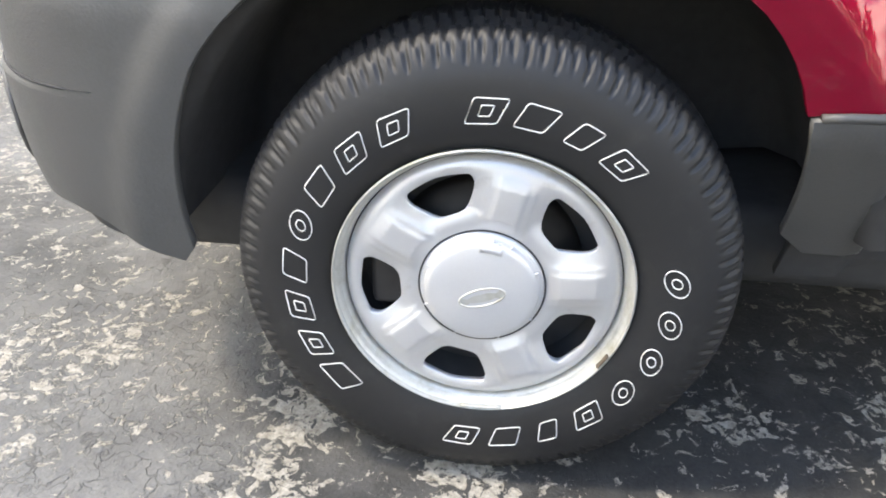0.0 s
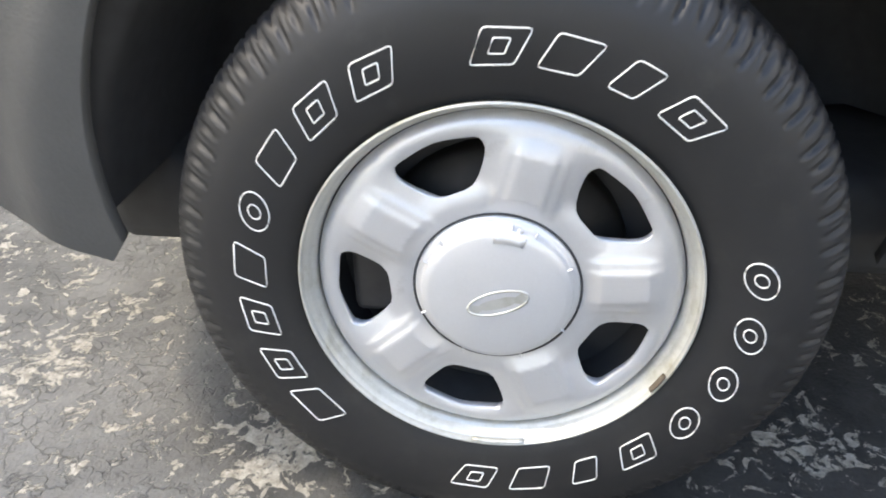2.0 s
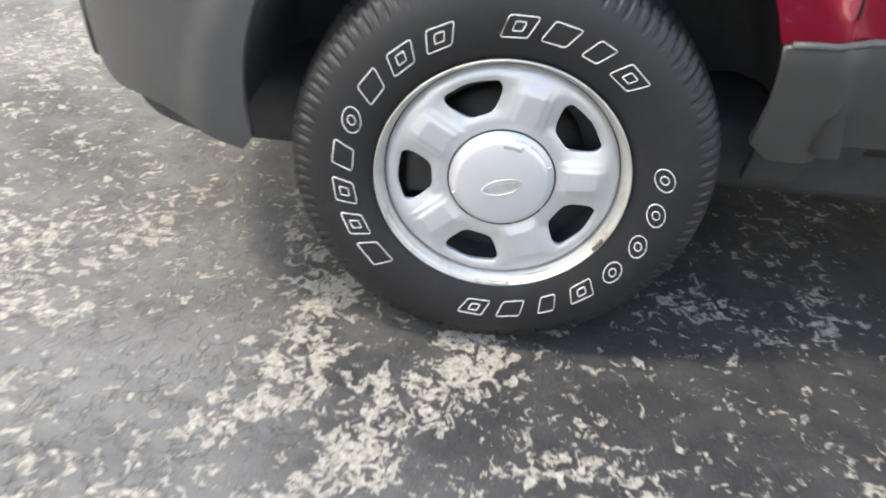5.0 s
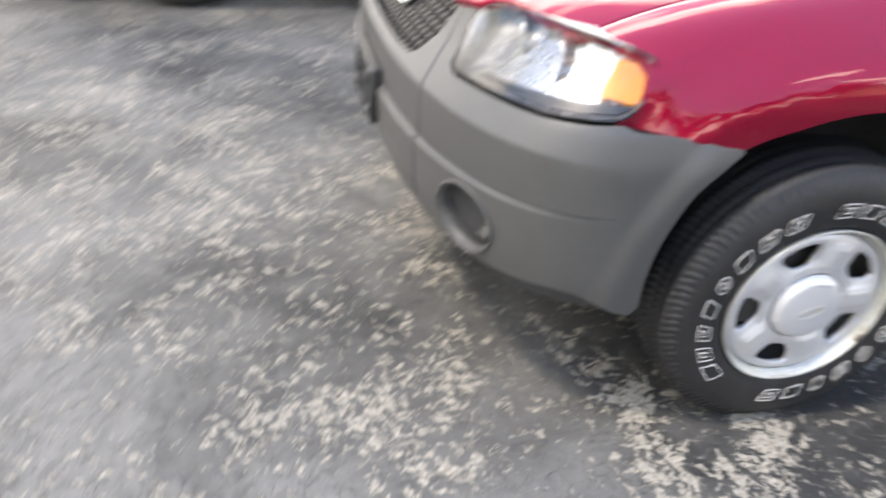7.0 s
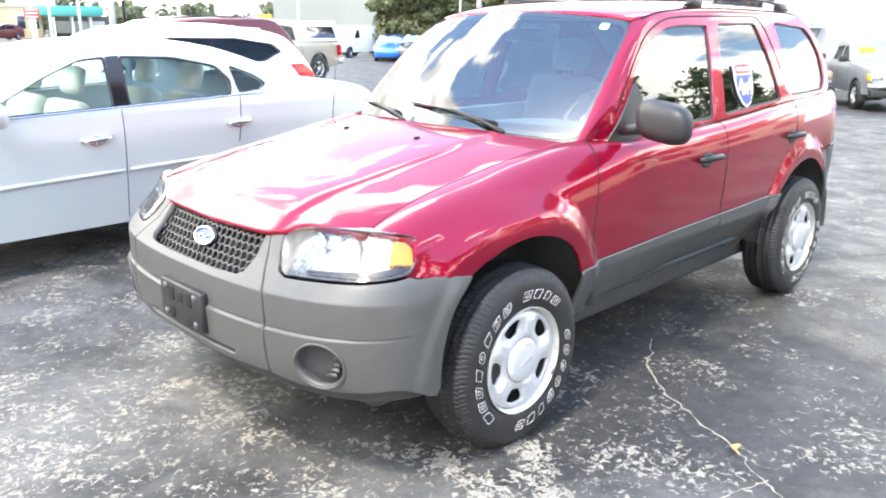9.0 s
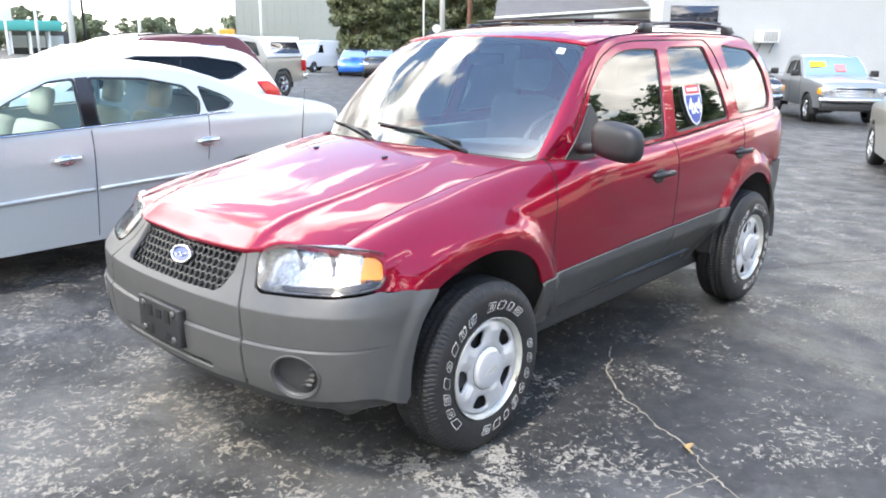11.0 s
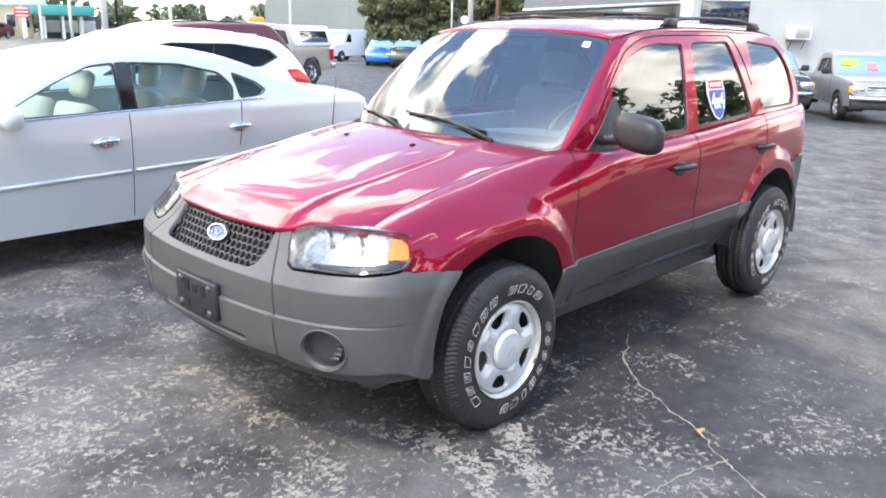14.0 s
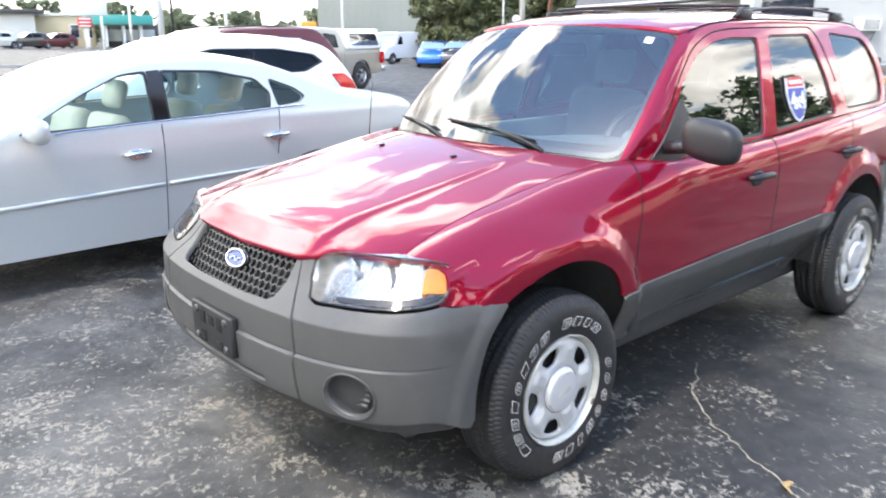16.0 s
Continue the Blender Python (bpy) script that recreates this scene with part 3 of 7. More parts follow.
    part("cap_tab", *moved(box(-0.003, 0.003, -0.002, 0.002, -0.004, 0.004, 0.0015), Matrix.Translation((0.0775 * math.cos(t), -(D0 + 0.0150), 0.0775 * math.sin(t))) @ Matrix.Rotation(-t + math.pi / 2, 4, "Y")), M_CAP, cap)
    # raised latch block at the cap's edge
    lat = [(r_, t_, d_) for t_ in np.linspace(radians(68), radians(94), 8) for r_, d_ in ((0.0640, 0.0200), (0.0655, 0.0222), (0.0745, 0.0212), (0.0765, 0.0150))]
    part("cap_latch", [(r_ * math.cos(t_), -(D0 + d_), r_ * math.sin(t_)) for r_, t_, d_ in lat], [(i * 4 + q, (i + 1) * 4 + q, (i + 1) * 4 + q + 1, i * 4 + q + 1) for i in range(7) for q in range(3)] + [(0, 1, 2, 3), (31, 30, 29, 28)], M_CAP, cap)
    # balance weight clipped to the lip, and a rust stain
    for a, mt, nm, ln in ((-88, M_RIM, "balance_weight", 0.06), (-30, M_RUST, "rust_patch", 0.024)):
        t0 = radians(a)
        pth = [(0.2035 * math.cos(t0 + s), -0.1085, 0.2035 * math.sin(t0 + s)) for s in np.linspace(-ln / 0.41, ln / 0.41, 9)]
        part(nm, *tube(pth, 0.0042 if nm == 'balance_weight' else 0.0048, 6, flat=0.5), mt, w, "grey clip-on wheel weight" if nm == "balance_weight" else "brown rust stain on the rim lip")
    return w


def return_well(w):
    """Dark brake parts behind the slots."""
    v, f = revolve([(0.19, 0.02), (0.02, 0.02)], 40)
    part("brake_shield", v, f, M_LINER, w)
    v2, f2 = revolve([(0.05, 0.06), (0.07, 0.06), (0.135, 0.045), (0.14, 0.03), (0.14, 0.015)], 40)
    part("brake_disc", v2, f2, mat("brake_iron", (0.022, 0.02, 0.018), 0.6, 0.5, grain=0.3, scale=60), w)
    part("caliper", *box(-0.16, -0.10, -0.075, -0.02, -0.055, 0.055, 0.01), mat("caliper_iron", (0.03, 0.028, 0.027), 0.7, 0.3, grain=0.3, scale=50), w)


def raised_letters(w):
    """Outlined white marks round the sidewall: plain slanted shapes in place of the maker's words."""
    rm, h = 0.2605, 0.033

    def shape(kind, wd):
        s = 0.42
        if kind == "o":
            return [(0.5 * wd * math.cos(t) + s * 0.5 * h * math.sin(t), 0.5 * h * math.sin(t)) for t in np.linspace(0, 2 * math.pi, 25)[:-1]]
        pts = [(-0.5, -0.5), (0.5, -0.5), (0.5, 0.5), (-0.5, 0.5)]
        return rounded([(x * wd + s * y * h, y * h) for x, y in pts], 0.004, 3)
    # (first angle, last angle, outward top, kinds): angles run clockwise as seen from outside
    rows = [(219, 117, "wbbsosbb"), (91, 50, "bstb"), (8, -94, "oooobtsb")]
    for a0, a1, kinds in rows:
        for i, k in enumerate(kinds):
            a = radians(a0 + (a1 - a0) * i / (len(kinds) - 1))
            wd = {"o": 0.040, "b": 0.042, "s": 0.040, "t": 0.028, "w": 0.050}[k]
            loops = []
            for scale, wide in (((1.0, 1.0), (0.42, 0.36)) if k in "ob" else ((1.0, 1.0),)):
                pts = []
                for x, y in shape(k, wd):
                    r, t = rm + y * scale, a - x * wide / rm
                    d = np.interp(r, [0.228, 0.245, 0.262, 0.280, 0.296], [0.109, 0.1115, 0.1125, 0.1125, 0.1105])
                    pts.append((r * math.cos(t), -(d + 0.0004), r * math.sin(t)))
                loops.append(tube(pts, 0.0009, 5, closed=True))
            part("sidewall_mark", *joined(*loops), M_LETTER, w)


def spl(x, xs, ys):
    """A smooth curve through a table of values."""
    n = len(xs)
    if x <= xs[0]:
        return ys[0] + (x - xs[0]) * (ys[1] - ys[0]) / (xs[1] - xs[0])
    if x >= xs[-1]:
        return ys[-1] + (x - xs[-1]) * (ys[-1] - ys[-2]) / (xs[-1] - xs[-2])
    i = int(np.searchsorted(xs, x)) - 1
    d = [(ys[k + 1] - ys[k]) / (xs[k + 1] - xs[k]) for k in range(max(0, i - 1), min(n - 1, i + 2))]
    j = i - max(0, i - 1)

    def slope(a, b):
        return 0.0 if a * b <= 0 else 2 * a * b / (a + b)
    m0 = slope(d[j - 1], d[j]) if j > 0 else d[j]
    m1 = slope(d[j], d[j + 1]) if j + 1 < len(d) else d[j]
    h = xs[i + 1] - xs[i]
    t = (x - xs[i]) / h
    return (2 * t ** 3 - 3 * t * t + 1) * ys[i] + (t ** 3 - 2 * t * t + t) * h * m0 + (3 * t * t - 2 * t ** 3) * ys[i + 1] + (t ** 3 - t * t) * h * m1


# ---- red sport utility vehicle ----
suv = thing("sport_utility_vehicle", "red four-door sport utility vehicle with grey plastic cladding", "car")
TAB_X = [-0.64, -0.45, -0.2, 0.0, 0.3, 0.55, 0.8, 1.6, 2.5, 3.15, 3.45]
Q = 0.30


def zs_(x): return spl(x, TAB_X, [0.886, 0.947, 1.000, 1.031, 1.083, 1.112, 1.095, 1.115, 1.165, 1.185, 1.185])
def ys_(x): return spl(x, TAB_X, [0.712, 0.674, 0.652, 0.648, 0.672, 0.708, 0.805, 0.812, 0.81, 0.785, 0.68])
def ym_(x): return spl(x, TAB_X, [0.825, 0.856, 0.867, 0.870, 0.870, 0.872, 0.876, 0.878, 0.874, 0.848, 0.725])
def zm_(x): return spl(x, [-0.6, 0.4, 1.0, 3.4], [0.80, 0.84, 0.93, 0.96])


def smooth_x(fn, x, w=0.09):
    return 0.25 * fn(x - w) + 0.5 * fn(x) + 0.25 * fn(x + w)


def side(x, q, off=0.0):
    """The flank: q is the height up to the shoulder, above it the way over the shoulder to the hood seam or the belt."""
    zm, zs, ys, ym = smooth_x(zm_, x), smooth_x(zs_, x), smooth_x(ys_, x), smooth_x(ym_, x)
    if q > zm:
        t = min(1.0, (q - zm) / Q) * math.pi / 2
        z, y = zm + (zs - zm) * math.sin(t) ** 0.93, ys + (ym - ys) * math.cos(t) ** 0.85
    else:
        z, y = q, ym - 0.10 * (zm - q) ** 2
    return (x, -(y + flare(x, z) + off), z)


FLARE_A = [-40, 0, 30, 45, 60, 90, 110, 130, 150, 180]
FLARE_F = [0.48, 0.50, 0.545, 0.585, 0.615, 0.630, 0.645, 0.675, 0.700, 0.640]
FLARE_R = [0.52, 0.53, 0.555, 0.575, 0.590, 0.600, 0.595, 0.575, 0.545, 0.515]


def flare(x, z):
    """How far the wheel arches' flares stand out: a crisp outer crease, a sloping top and an upright band along the opening."""
    y = 0.0
    for cx, reach, proud in ((0.04, FLARE_F, 0.034), (2.65, FLARE_R, 0.026)):
        r, a = math.hypot(x - cx, z - 0.36), math.degrees(math.atan2(z - 0.36, x - cx))
        R = float(np.interp(a if a > -90 else 180.0, FLARE_A, reach))
        top = min(0.10, 0.62 * (R - 0.465))
        t = min(1.0, max(0.0, (R - r) / max(top, 0.02)))
        y += proud * (0.55 * t + 0.45 * t * t * (3 - 2 * t)) - (0.05 * max(0.0, 0.492 - r) if r < 0.492 else 0.0)
    return y


def seam_z(x):
    """Where the doors' paint meets the cladding."""
    return float(np.interp(x, [0.38, 0.42, 1.16, 2.30], [0.620, 0.624, 0.647, 0.664]))


def qz(x, z):
    zm, zs = smooth_x(zm_, x), smooth_x(zs_, x)
    return z if z <= zm else zm + Q * math.asin(min(1.0, (z - zm) / (zs - zm))) * 2 / math.pi


def top_q(x):
    return smooth_x(zm_, x) + Q


def arc(cx, cz, r, a0, a1, n=14):
    return [(cx + r * math.cos(radians(a)), cz + r * math.sin(radians(a))) for a in np.linspace(a0, a1, n)]


def arch_front(a0, a1, n=18):
    """The front wheel opening: its radius grows towards the bumper's tip."""
    pts = []
    for a in np.linspace(a0, a1, n):
        r = np.interp(a, [-6, 8, 18, 29, 37, 43, 49, 57, 95, 115, 130, 145, 160, 180], [0.366, 0.372, 0.386, 0.407, 0.427, 0.443, 0.455, 0.465, 0.466, 0.478, 0.505, 0.508, 0.488, 0.455])
        pts.append((0.04 + r * math.cos(radians(a)), 0.36 + r * math.sin(radians(a))))
    return pts


def glasshouse(x, z, off=0.0):
    zb, yb = smooth_x(zs_, x), smooth_x(ys_, x) - 0.012
    k = (z - zb) / (1.645 - zb)
    return (x, -(yb + (0.640 - yb) * k + 0.045 * k * (1 - k) + off), z)


def side_mirror(sg):
    sail = rounded([(0.655, 1.055), (0.80, 1.085), (0.93, 1.112), (0.955, 1.27), (0.915, 1.34), (0.865, 1.285), (0.74, 1.150)], 0.02, 4)
    mir = panel("mirror_sail", sail, lambda x, z: glasshouse(x, z, 0.010), M_BLACK, suv, "black mirror mount", step=0.03, thick=0.015, sign=sg)
    bm = bmesh.new()
    bmesh.ops.create_uvsphere(bm, u_segments=32, v_segments=20, radius=1)
    hv = []
    for v in bm.verts:
        x, y, z = v.co
        p = 0.66
        sx, sy, sz = (math.copysign(abs(c) ** p, c) for c in (x, y, z))
        thick_x = 0.075 * sx if sx < 0 else 0.03 * sx
        hv.append((0.735 + thick_x + 0.02 * sy, (-0.995 - 0.130 * sy * -1 - 0.012) * sg, 1.20 + 0.082 * sz + 0.012 * sy))
    bm.verts.index_update()
    hf = [tuple(v.index for v in fc.verts) for fc in bm.faces]
    bm.free()
    hs = part("mirror_housing", hv, hf, M_BLACK, mir, "black plastic door mirror")
    part("mirror_arm", *tube([(0.76, -0.80 * sg, 1.15), (0.745, -0.90 * sg, 1.165)], 0.035, 10, flat=0.8), M_BLACK, mir)
    part("mirror_glass", *box(0.764, 0.771, min(-0.915 * sg, -1.08 * sg), max(-0.915 * sg, -1.08 * sg), 1.15, 1.25, 0.003), M_CHROME, mir)


def clad_face(x, z):
    """The door cladding: upright above its ridge, tucked under below it."""
    p = side(x, z, 0.012)
    tuck = float(np.interp(x, [0.55, 1.30], [0.42, 0.66]))
    return (p[0], p[1] + tuck * max(0.0, 0.600 - z) ** 1.05, z)


ARCH_F, ARCH_R = (0.04, 0.36, 0.466), (2.65, 0.36, 0.470)
for sg, sname in ((1, "left"), (-1, "right")):
    # fender
    fen = [(-0.562, top_q(-0.562)), (-0.525, qz(-0.525, 0.908)), (-0.496, qz(-0.496, 0.898)), (-0.482, qz(-0.482, 0.875)), (-0.490, 0.84), (-0.507, 0.80), (-0.535, 0.782), (-0.40, 0.768), (-0.285, 0.748)]
    fen += arch_front(129, 37.5, 22)
    fen += [(0.425, 0.628), (0.475, 0.630), (0.49, 0.85), (0.52, qz(0.52, 1.0)), (0.575, top_q(0.575))]
    fen += [(x, top_q(x)) for x in (0.45, 0.3, 0.15, 0.0, -0.15, -0.3, -0.45)]
    panel("fender", fen, side, M_RED, suv, "red front fender with flared wheel arch", step=0.02, sign=sg)
    # doors
    fd = [(0.480, seam_z(0.48) - 0.012), (1.16, 0.635), (1.605, seam_z(1.605) - 0.012), (1.612, 0.9), (1.60, top_q(1.6) - 0.002)] + [(x, top_q(x) - 0.002) for x in (1.35, 1.1, 0.9, 0.75, 0.65)] + [(0.582, top_q(0.582) - 0.002), (0.526, qz(0.526, 1.0)), (0.4945, 0.85)]
    door = panel("front_door", fd, side, M_RED, suv, "red front door", step=0.04, sign=sg)
    rd = [(1.613, seam_z(1.613) - 0.012), (2.29, 0.652)] + arc(*ARCH_R, 139, 117, 8) + [(2.47, 0.95), (2.50, top_q(2.50) - 0.002)] + [(x, top_q(x) - 0.002) for x in (2.25, 2.0, 1.8)] + [(1.608, top_q(1.61) - 0.002), (1.62, 0.9)]
    rdoor = panel("rear_door", rd, side, M_RED, suv, "red rear door", step=0.028, sign=sg)
    # rear quarter
    rq = arc(*ARCH_R, 116, 49, 14) + [(2.985, 0.80), (3.02, 0.858), (3.10, 0.868), (3.44, 0.866), (3.44, top_q(3.44))] + [(x, top_q(x)) for x in (3.2, 2.95, 2.7)] + [(2.508, top_q(2.508)), (2.478, 0.95)]
    panel("rear_quarter", rq, side, M_RED, suv, "red rear quarter panel", step=0.028, sign=sg)
    # shut lines of the doors: dark tubes laid in as the shade of the gaps
    for owner, line in ((door, [(0.4800, 0.66), (0.4918, 0.85), (0.5230, qz(0.523, 1.0)), (0.5780, top_q(0.578))]), (rdoor, [(1.609, 0.68), (1.616, 0.9), (1.604, top_q(1.604))]), (rdoor, [(2.4745, 0.95), (2.504, top_q(2.504))])):
        ln = [(line[i][0] + (line[i + 1][0] - line[i][0]) * t, line[i][1] + (line[i + 1][1] - line[i][1]) * t) for i in range(len(line) - 1) for t in np.linspace(0, 1, 10)]
        part("door_gap", *tube([(p[0], p[1] * sg, p[2]) for p in (side(x, q, -0.0012) for x, q in ln)], 0.0034, 6), M_HOLE, owner)
    # cladding
    clf = [(0.60, 0.422), (1.606, 0.43), (1.606, seam_z(1.606)), (1.16, 0.647), (0.476, seam_z(0.476)), (0.384, 0.617)] + arch_front(35, 10, 8) + [(0.450, 0.390), (0.528, 0.392), (0.550, 0.420)]
    panel("front_door_cladding", clf, clad_face, M_CLAD, suv, "grey plastic door cladding", step=0.03, sign=sg)
    clr = [(1.612, 0.43), (2.00, 0.425), (2.07, 0.375), (2.11, 0.325), (2.185, 0.318)] + arc(*ARCH_R, 182, 140, 8) + [(1.612, seam_z(1.612))]
    panel("rear_door_cladding", clr, clad_face, M_CLAD, suv, "grey plastic door cladding", step=0.03, sign=sg)
    # front extension of the rocker, its black standing in for shade behind the wheel
    panel("rocker_end", [(0.430, 0.335), (0.54, 0.345), (0.62, 0.375), (0.62, 0.46), (0.435, 0.45)], lambda x, z: side(x, z, -0.060 - 0.3 * max(0.0, 0.44 - z)), M_LINER, suv, "rocker extension behind the front wheel, blackened for the shade there", step=0.03, sign=sg)
    # rocker: the shade below the cladding is put into its black colour
    rock = [(0.56, 0.372), (2.05, 0.372), (2.05, 0.428), (0.54, 0.428)]
    panel("rocker", rock, lambda x, z: (x, -(0.790 - 2.2 * max(0.0, 0.426 - z) ** 1.15), z), M_LINER, suv, "lower rocker panel, blackened for the shade under the cladding", step=0.06, sign=sg)
    # ridge along the cladding
    rp = [(x, -(side(x, seam_z(x))[1] * -1 + 0.0075) * sg, seam_z(x)) for x in np.linspace(0.392, 2.28, 60)]
    part("cladding_ridge", *tube(rp, 0.0065, 8), M_CLAD, suv)
    # upper side with window openings
    up = [(0.63, 1.103), (0.86, 1.095), (1.6, 1.118), (2.5, 1.168), (3.10, 1.187), (3.25, 1.187), (3.21, 1.30), (3.12, 1.45), (3.02, 1.56), (2.90, 1.622), (2.6, 1.648), (1.9, 1.653), (1.5, 1.648),
          (1.30, 1.632), (1.16, 1.606), (1.06, 1.555), (0.93, 1.425), (0.78, 1.265)]
    w1 = [(0.76, 1.118), (1.600, 1.128), (1.645, 1.40), (1.680, 1.580), (1.42, 1.582), (1.27, 1.566), (1.11, 1.513), (0.955, 1.395), (0.845, 1.265)]
    w2 = [(1.715, 1.138), (2.405, 1.175), (2.335, 1.39), (2.235, 1.596), (1.782, 1.590), (1.745, 1.40)]
    w3 = [(2.545, 1.190), (3.06, 1.200), (3.115, 1.27), (3.075, 1.42), (3.0, 1.512), (2.91, 1.572), (2.50, 1.602), (2.48, 1.585)]
    W = [rounded(w, 0.035, 5) for w in (w1, w2, w3)]
    panel("upper_side", up, glasshouse, M_RED, suv, "red window surround and pillars", holes=W, step=0.035, thick=0.03, sign=sg)
    for w_, nm in zip(W, ("front_window", "rear_window", "quarter_window")):
        cx, cz = np.mean(np.array(w_), 0)
        seal_in = [(cx + (a - cx) * 0.965, cz + (b - cz) * 0.95) for a, b in w_]
        seal_out = [(cx + (a - cx) * 1.004, cz + (b - cz) * 1.006) for a, b in w_]
        pane = panel(nm, [(cx + (a - cx) * 0.99, cz + (b - cz) * 0.985) for a, b in w_], lambda x, z: glasshouse(x, z, -0.012), M_TINT, suv, "dark tinted side window", step=0.06, thick=0.004, sign=sg)
        pane.visible_shadow = False
        panel("window_seal", seal_out, lambda x, z: glasshouse(x, z, -0.008), M_BLACK, pane, holes=[seal_in], step=0.05, thick=0.01, sign=sg)
    # door handles
    for hx, hz, dr in ((1.42, 0.965, door), (2.44, 0.985, rdoor)):
        hy = -side(hx, qz(hx, hz))[1]
        hv = tube([(hx - 0.115, -(hy + 0.004), hz), (hx - 0.10, -(hy + 0.028), hz + 0.002), (hx - 0.05, -(hy + 0.035), hz + 0.004), (hx + 0.03, -(hy + 0.035), hz + 0.004), (hx + 0.075, -(hy + 0.03), hz), (hx + 0.10, -(hy + 0.004), hz)],
                  [0.010, 0.013, 0.015, 0.015, 0.014, 0.010], 8, flat=1.1)
        hv = ([(x, y * sg, z) for x, y, z in hv[0]], hv[1])
        part("door_handle", *hv, M_BLACK, dr, "black plastic door handle")
        cv, cf = revolve([(0.046, 0.0), (0.044, 0.003), (0.030, 0.002), (0.0, 0.001)], 24)
        part("handle_cup", [(hx - 0.02 + x * 1.3, -(hy + 0.0015) * sg + y * sg, hz - 0.01 + z * 0.8) for x, y, z in cv], cf, M_BLACK, dr)
    # mirror on its sail
    if sg > 0:
        side_mirror(sg)
    # wheel wells
    for wx, nm, low in ((0.03, "front_liner", 8), (2.645, "rear_liner", -4)):
        pr = [(0.515, 0.868), (0.487, 0.862), (0.478, 0.84), (0.478, 0.55), (0.44, 0.48), (0.30, 0.47), (0.05, 0.47)]
        lv, lf = revolve(pr, 36, a0=radians(low), a1=radians(176))
        part(nm, [(wx + x, y * sg, 0.36 + z) for x, y, z in lv], lf, M_LINER, suv, "black plastic wheel arch liner")
    # antenna base and roof rail
    rail = [(x, -0.595 * sg, z) for x, z in ((1.56, 1.672), (1.66, 1.700), (1.9, 1.716), (2.2, 1.722), (2.5, 1.716), (2.70, 1.700), (2.80, 1.672))]
    part("roof_rail", *tube(rail, 0.010, 8, flat=0.8), M_BLACK, suv, "black roof rail")
    for fx, fz in ((1.66, 1.692), (2.70, 1.690)):
        part("rail_foot", *moved(box(-0.060, 0.060, -0.019, 0.019, -0.035, 0.018, 0.015), Matrix.Translation((fx, -0.595 * sg, fz))), M_BLACK, suv)

# shield sticker on the rear door's window
sx, sz0, sz1 = 1.965, 1.165, 1.385
shield = [(-0.098, 0.93), (-0.05, 0.90), (0.0, 0.94), (0.05, 0.90), (0.098, 0.93), (0.105, 0.60), (0.085, 0.30), (0.045, 0.08), (0.0, 0.0), (-0.045, 0.08), (-0.085, 0.30), (-0.105, 0.60)]
def shield_at(k, o): return lambda x, z: glasshouse(x, z, o)
M_STK = [mat("sticker_white", (0.78, 0.78, 0.78), 0.5, grain=0.03), mat("sticker_blue", (0.03, 0.06, 0.32), 0.45, grain=0.05), mat("sticker_red", (0.55, 0.02, 0.03), 0.45, grain=0.05)]
out_s = [(sx + x, sz0 + z * (sz1 - sz0) / 0.94) for x, z in shield]
stk = panel("window_sticker", out_s, shield_at(0, 0.001), M_STK[0], suv, "shield-shaped red, white and blue window sticker", step=0.05, thick=0.002, lip=0.0005)
cx, cz = sx, (sz0 + sz1) / 2
ins_s = [(cx + (x - cx) * 0.88, cz + (z - cz) * 0.90) for x, z in out_s]
panel("sticker_field", [p for p in ins_s if p[1] < cz + 0.056] [:0] + [(x, min(z, cz + 0.055)) for x, z in ins_s[4:] + ins_s[:1]], shield_at(0, 0.0035), M_STK[1], stk, step=0.05, thick=0.001, lip=0.0003)
panel("sticker_band", [(cx - 0.083, cz + 0.063), (cx + 0.083, cz + 0.063), (cx + 0.082, cz + 0.105), (cx, cz + 0.110), (cx - 0.082, cz + 0.105)], shield_at(0, 0.0035), M_STK[2], stk, step=0.05, thick=0.001, lip=0.0003)
for i in range(4):
    bx0 = cx - 0.065 + i * 0.034
    panel("sticker_bar", [(bx0, cz + 0.075), (bx0 + 0.026, cz + 0.075), (bx0 + 0.026, cz + 0.095), (bx0, cz + 0.095)], shield_at(0, 0.0045), M_STK[0], stk, step=0.05, thick=0.0005, lip=0.0002)
txt = bpy.data.curves.new("sticker_text", "FONT")
txt.body, txt.size, txt.align_x, txt.space_character, txt.offset = "4x4", 0.105, "CENTER", 0.95, 0.0035
t_ob = new("sticker_text", txt)
bpy.context.view_layer.update()
t_me = bpy.data.meshes.new_from_object(t_ob.evaluated_get(bpy.context.evaluated_depsgraph_get()))
bpy.data.objects.remove(t_ob)
part("sticker_text", [glasshouse(cx + v.co.x, cz - 0.042 + v.co.y * 1.1, 0.0055) for v in t_me.vertices], [tuple(pl.vertices) for pl in t_me.polygons], M_STK[0], stk, "white 4x4 lettering", smooth=False)

# fascia
NF = 2.5


def fas_L(z): return float(np.interp(z, [0.28, 0.33, 0.37, 0.40, 0.43, 0.46, 0.50, 0.5945, 0.6005, 0.66, 0.717, 0.80, 0.87, 0.96], [0.30, 0.352, 0.384, 0.402, 0.415, 0.424, 0.430, 0.436, 0.422, 0.424, 0.422, 0.337, 0.293, 0.240]))
def fas_w(z): return spl(z, [0.28, 0.35, 0.45, 0.60, 0.70, 0.735, 0.80, 0.96], [0.86, 0.885, 0.897, 0.903, 0.903, 0.898, 0.880, 0.862])


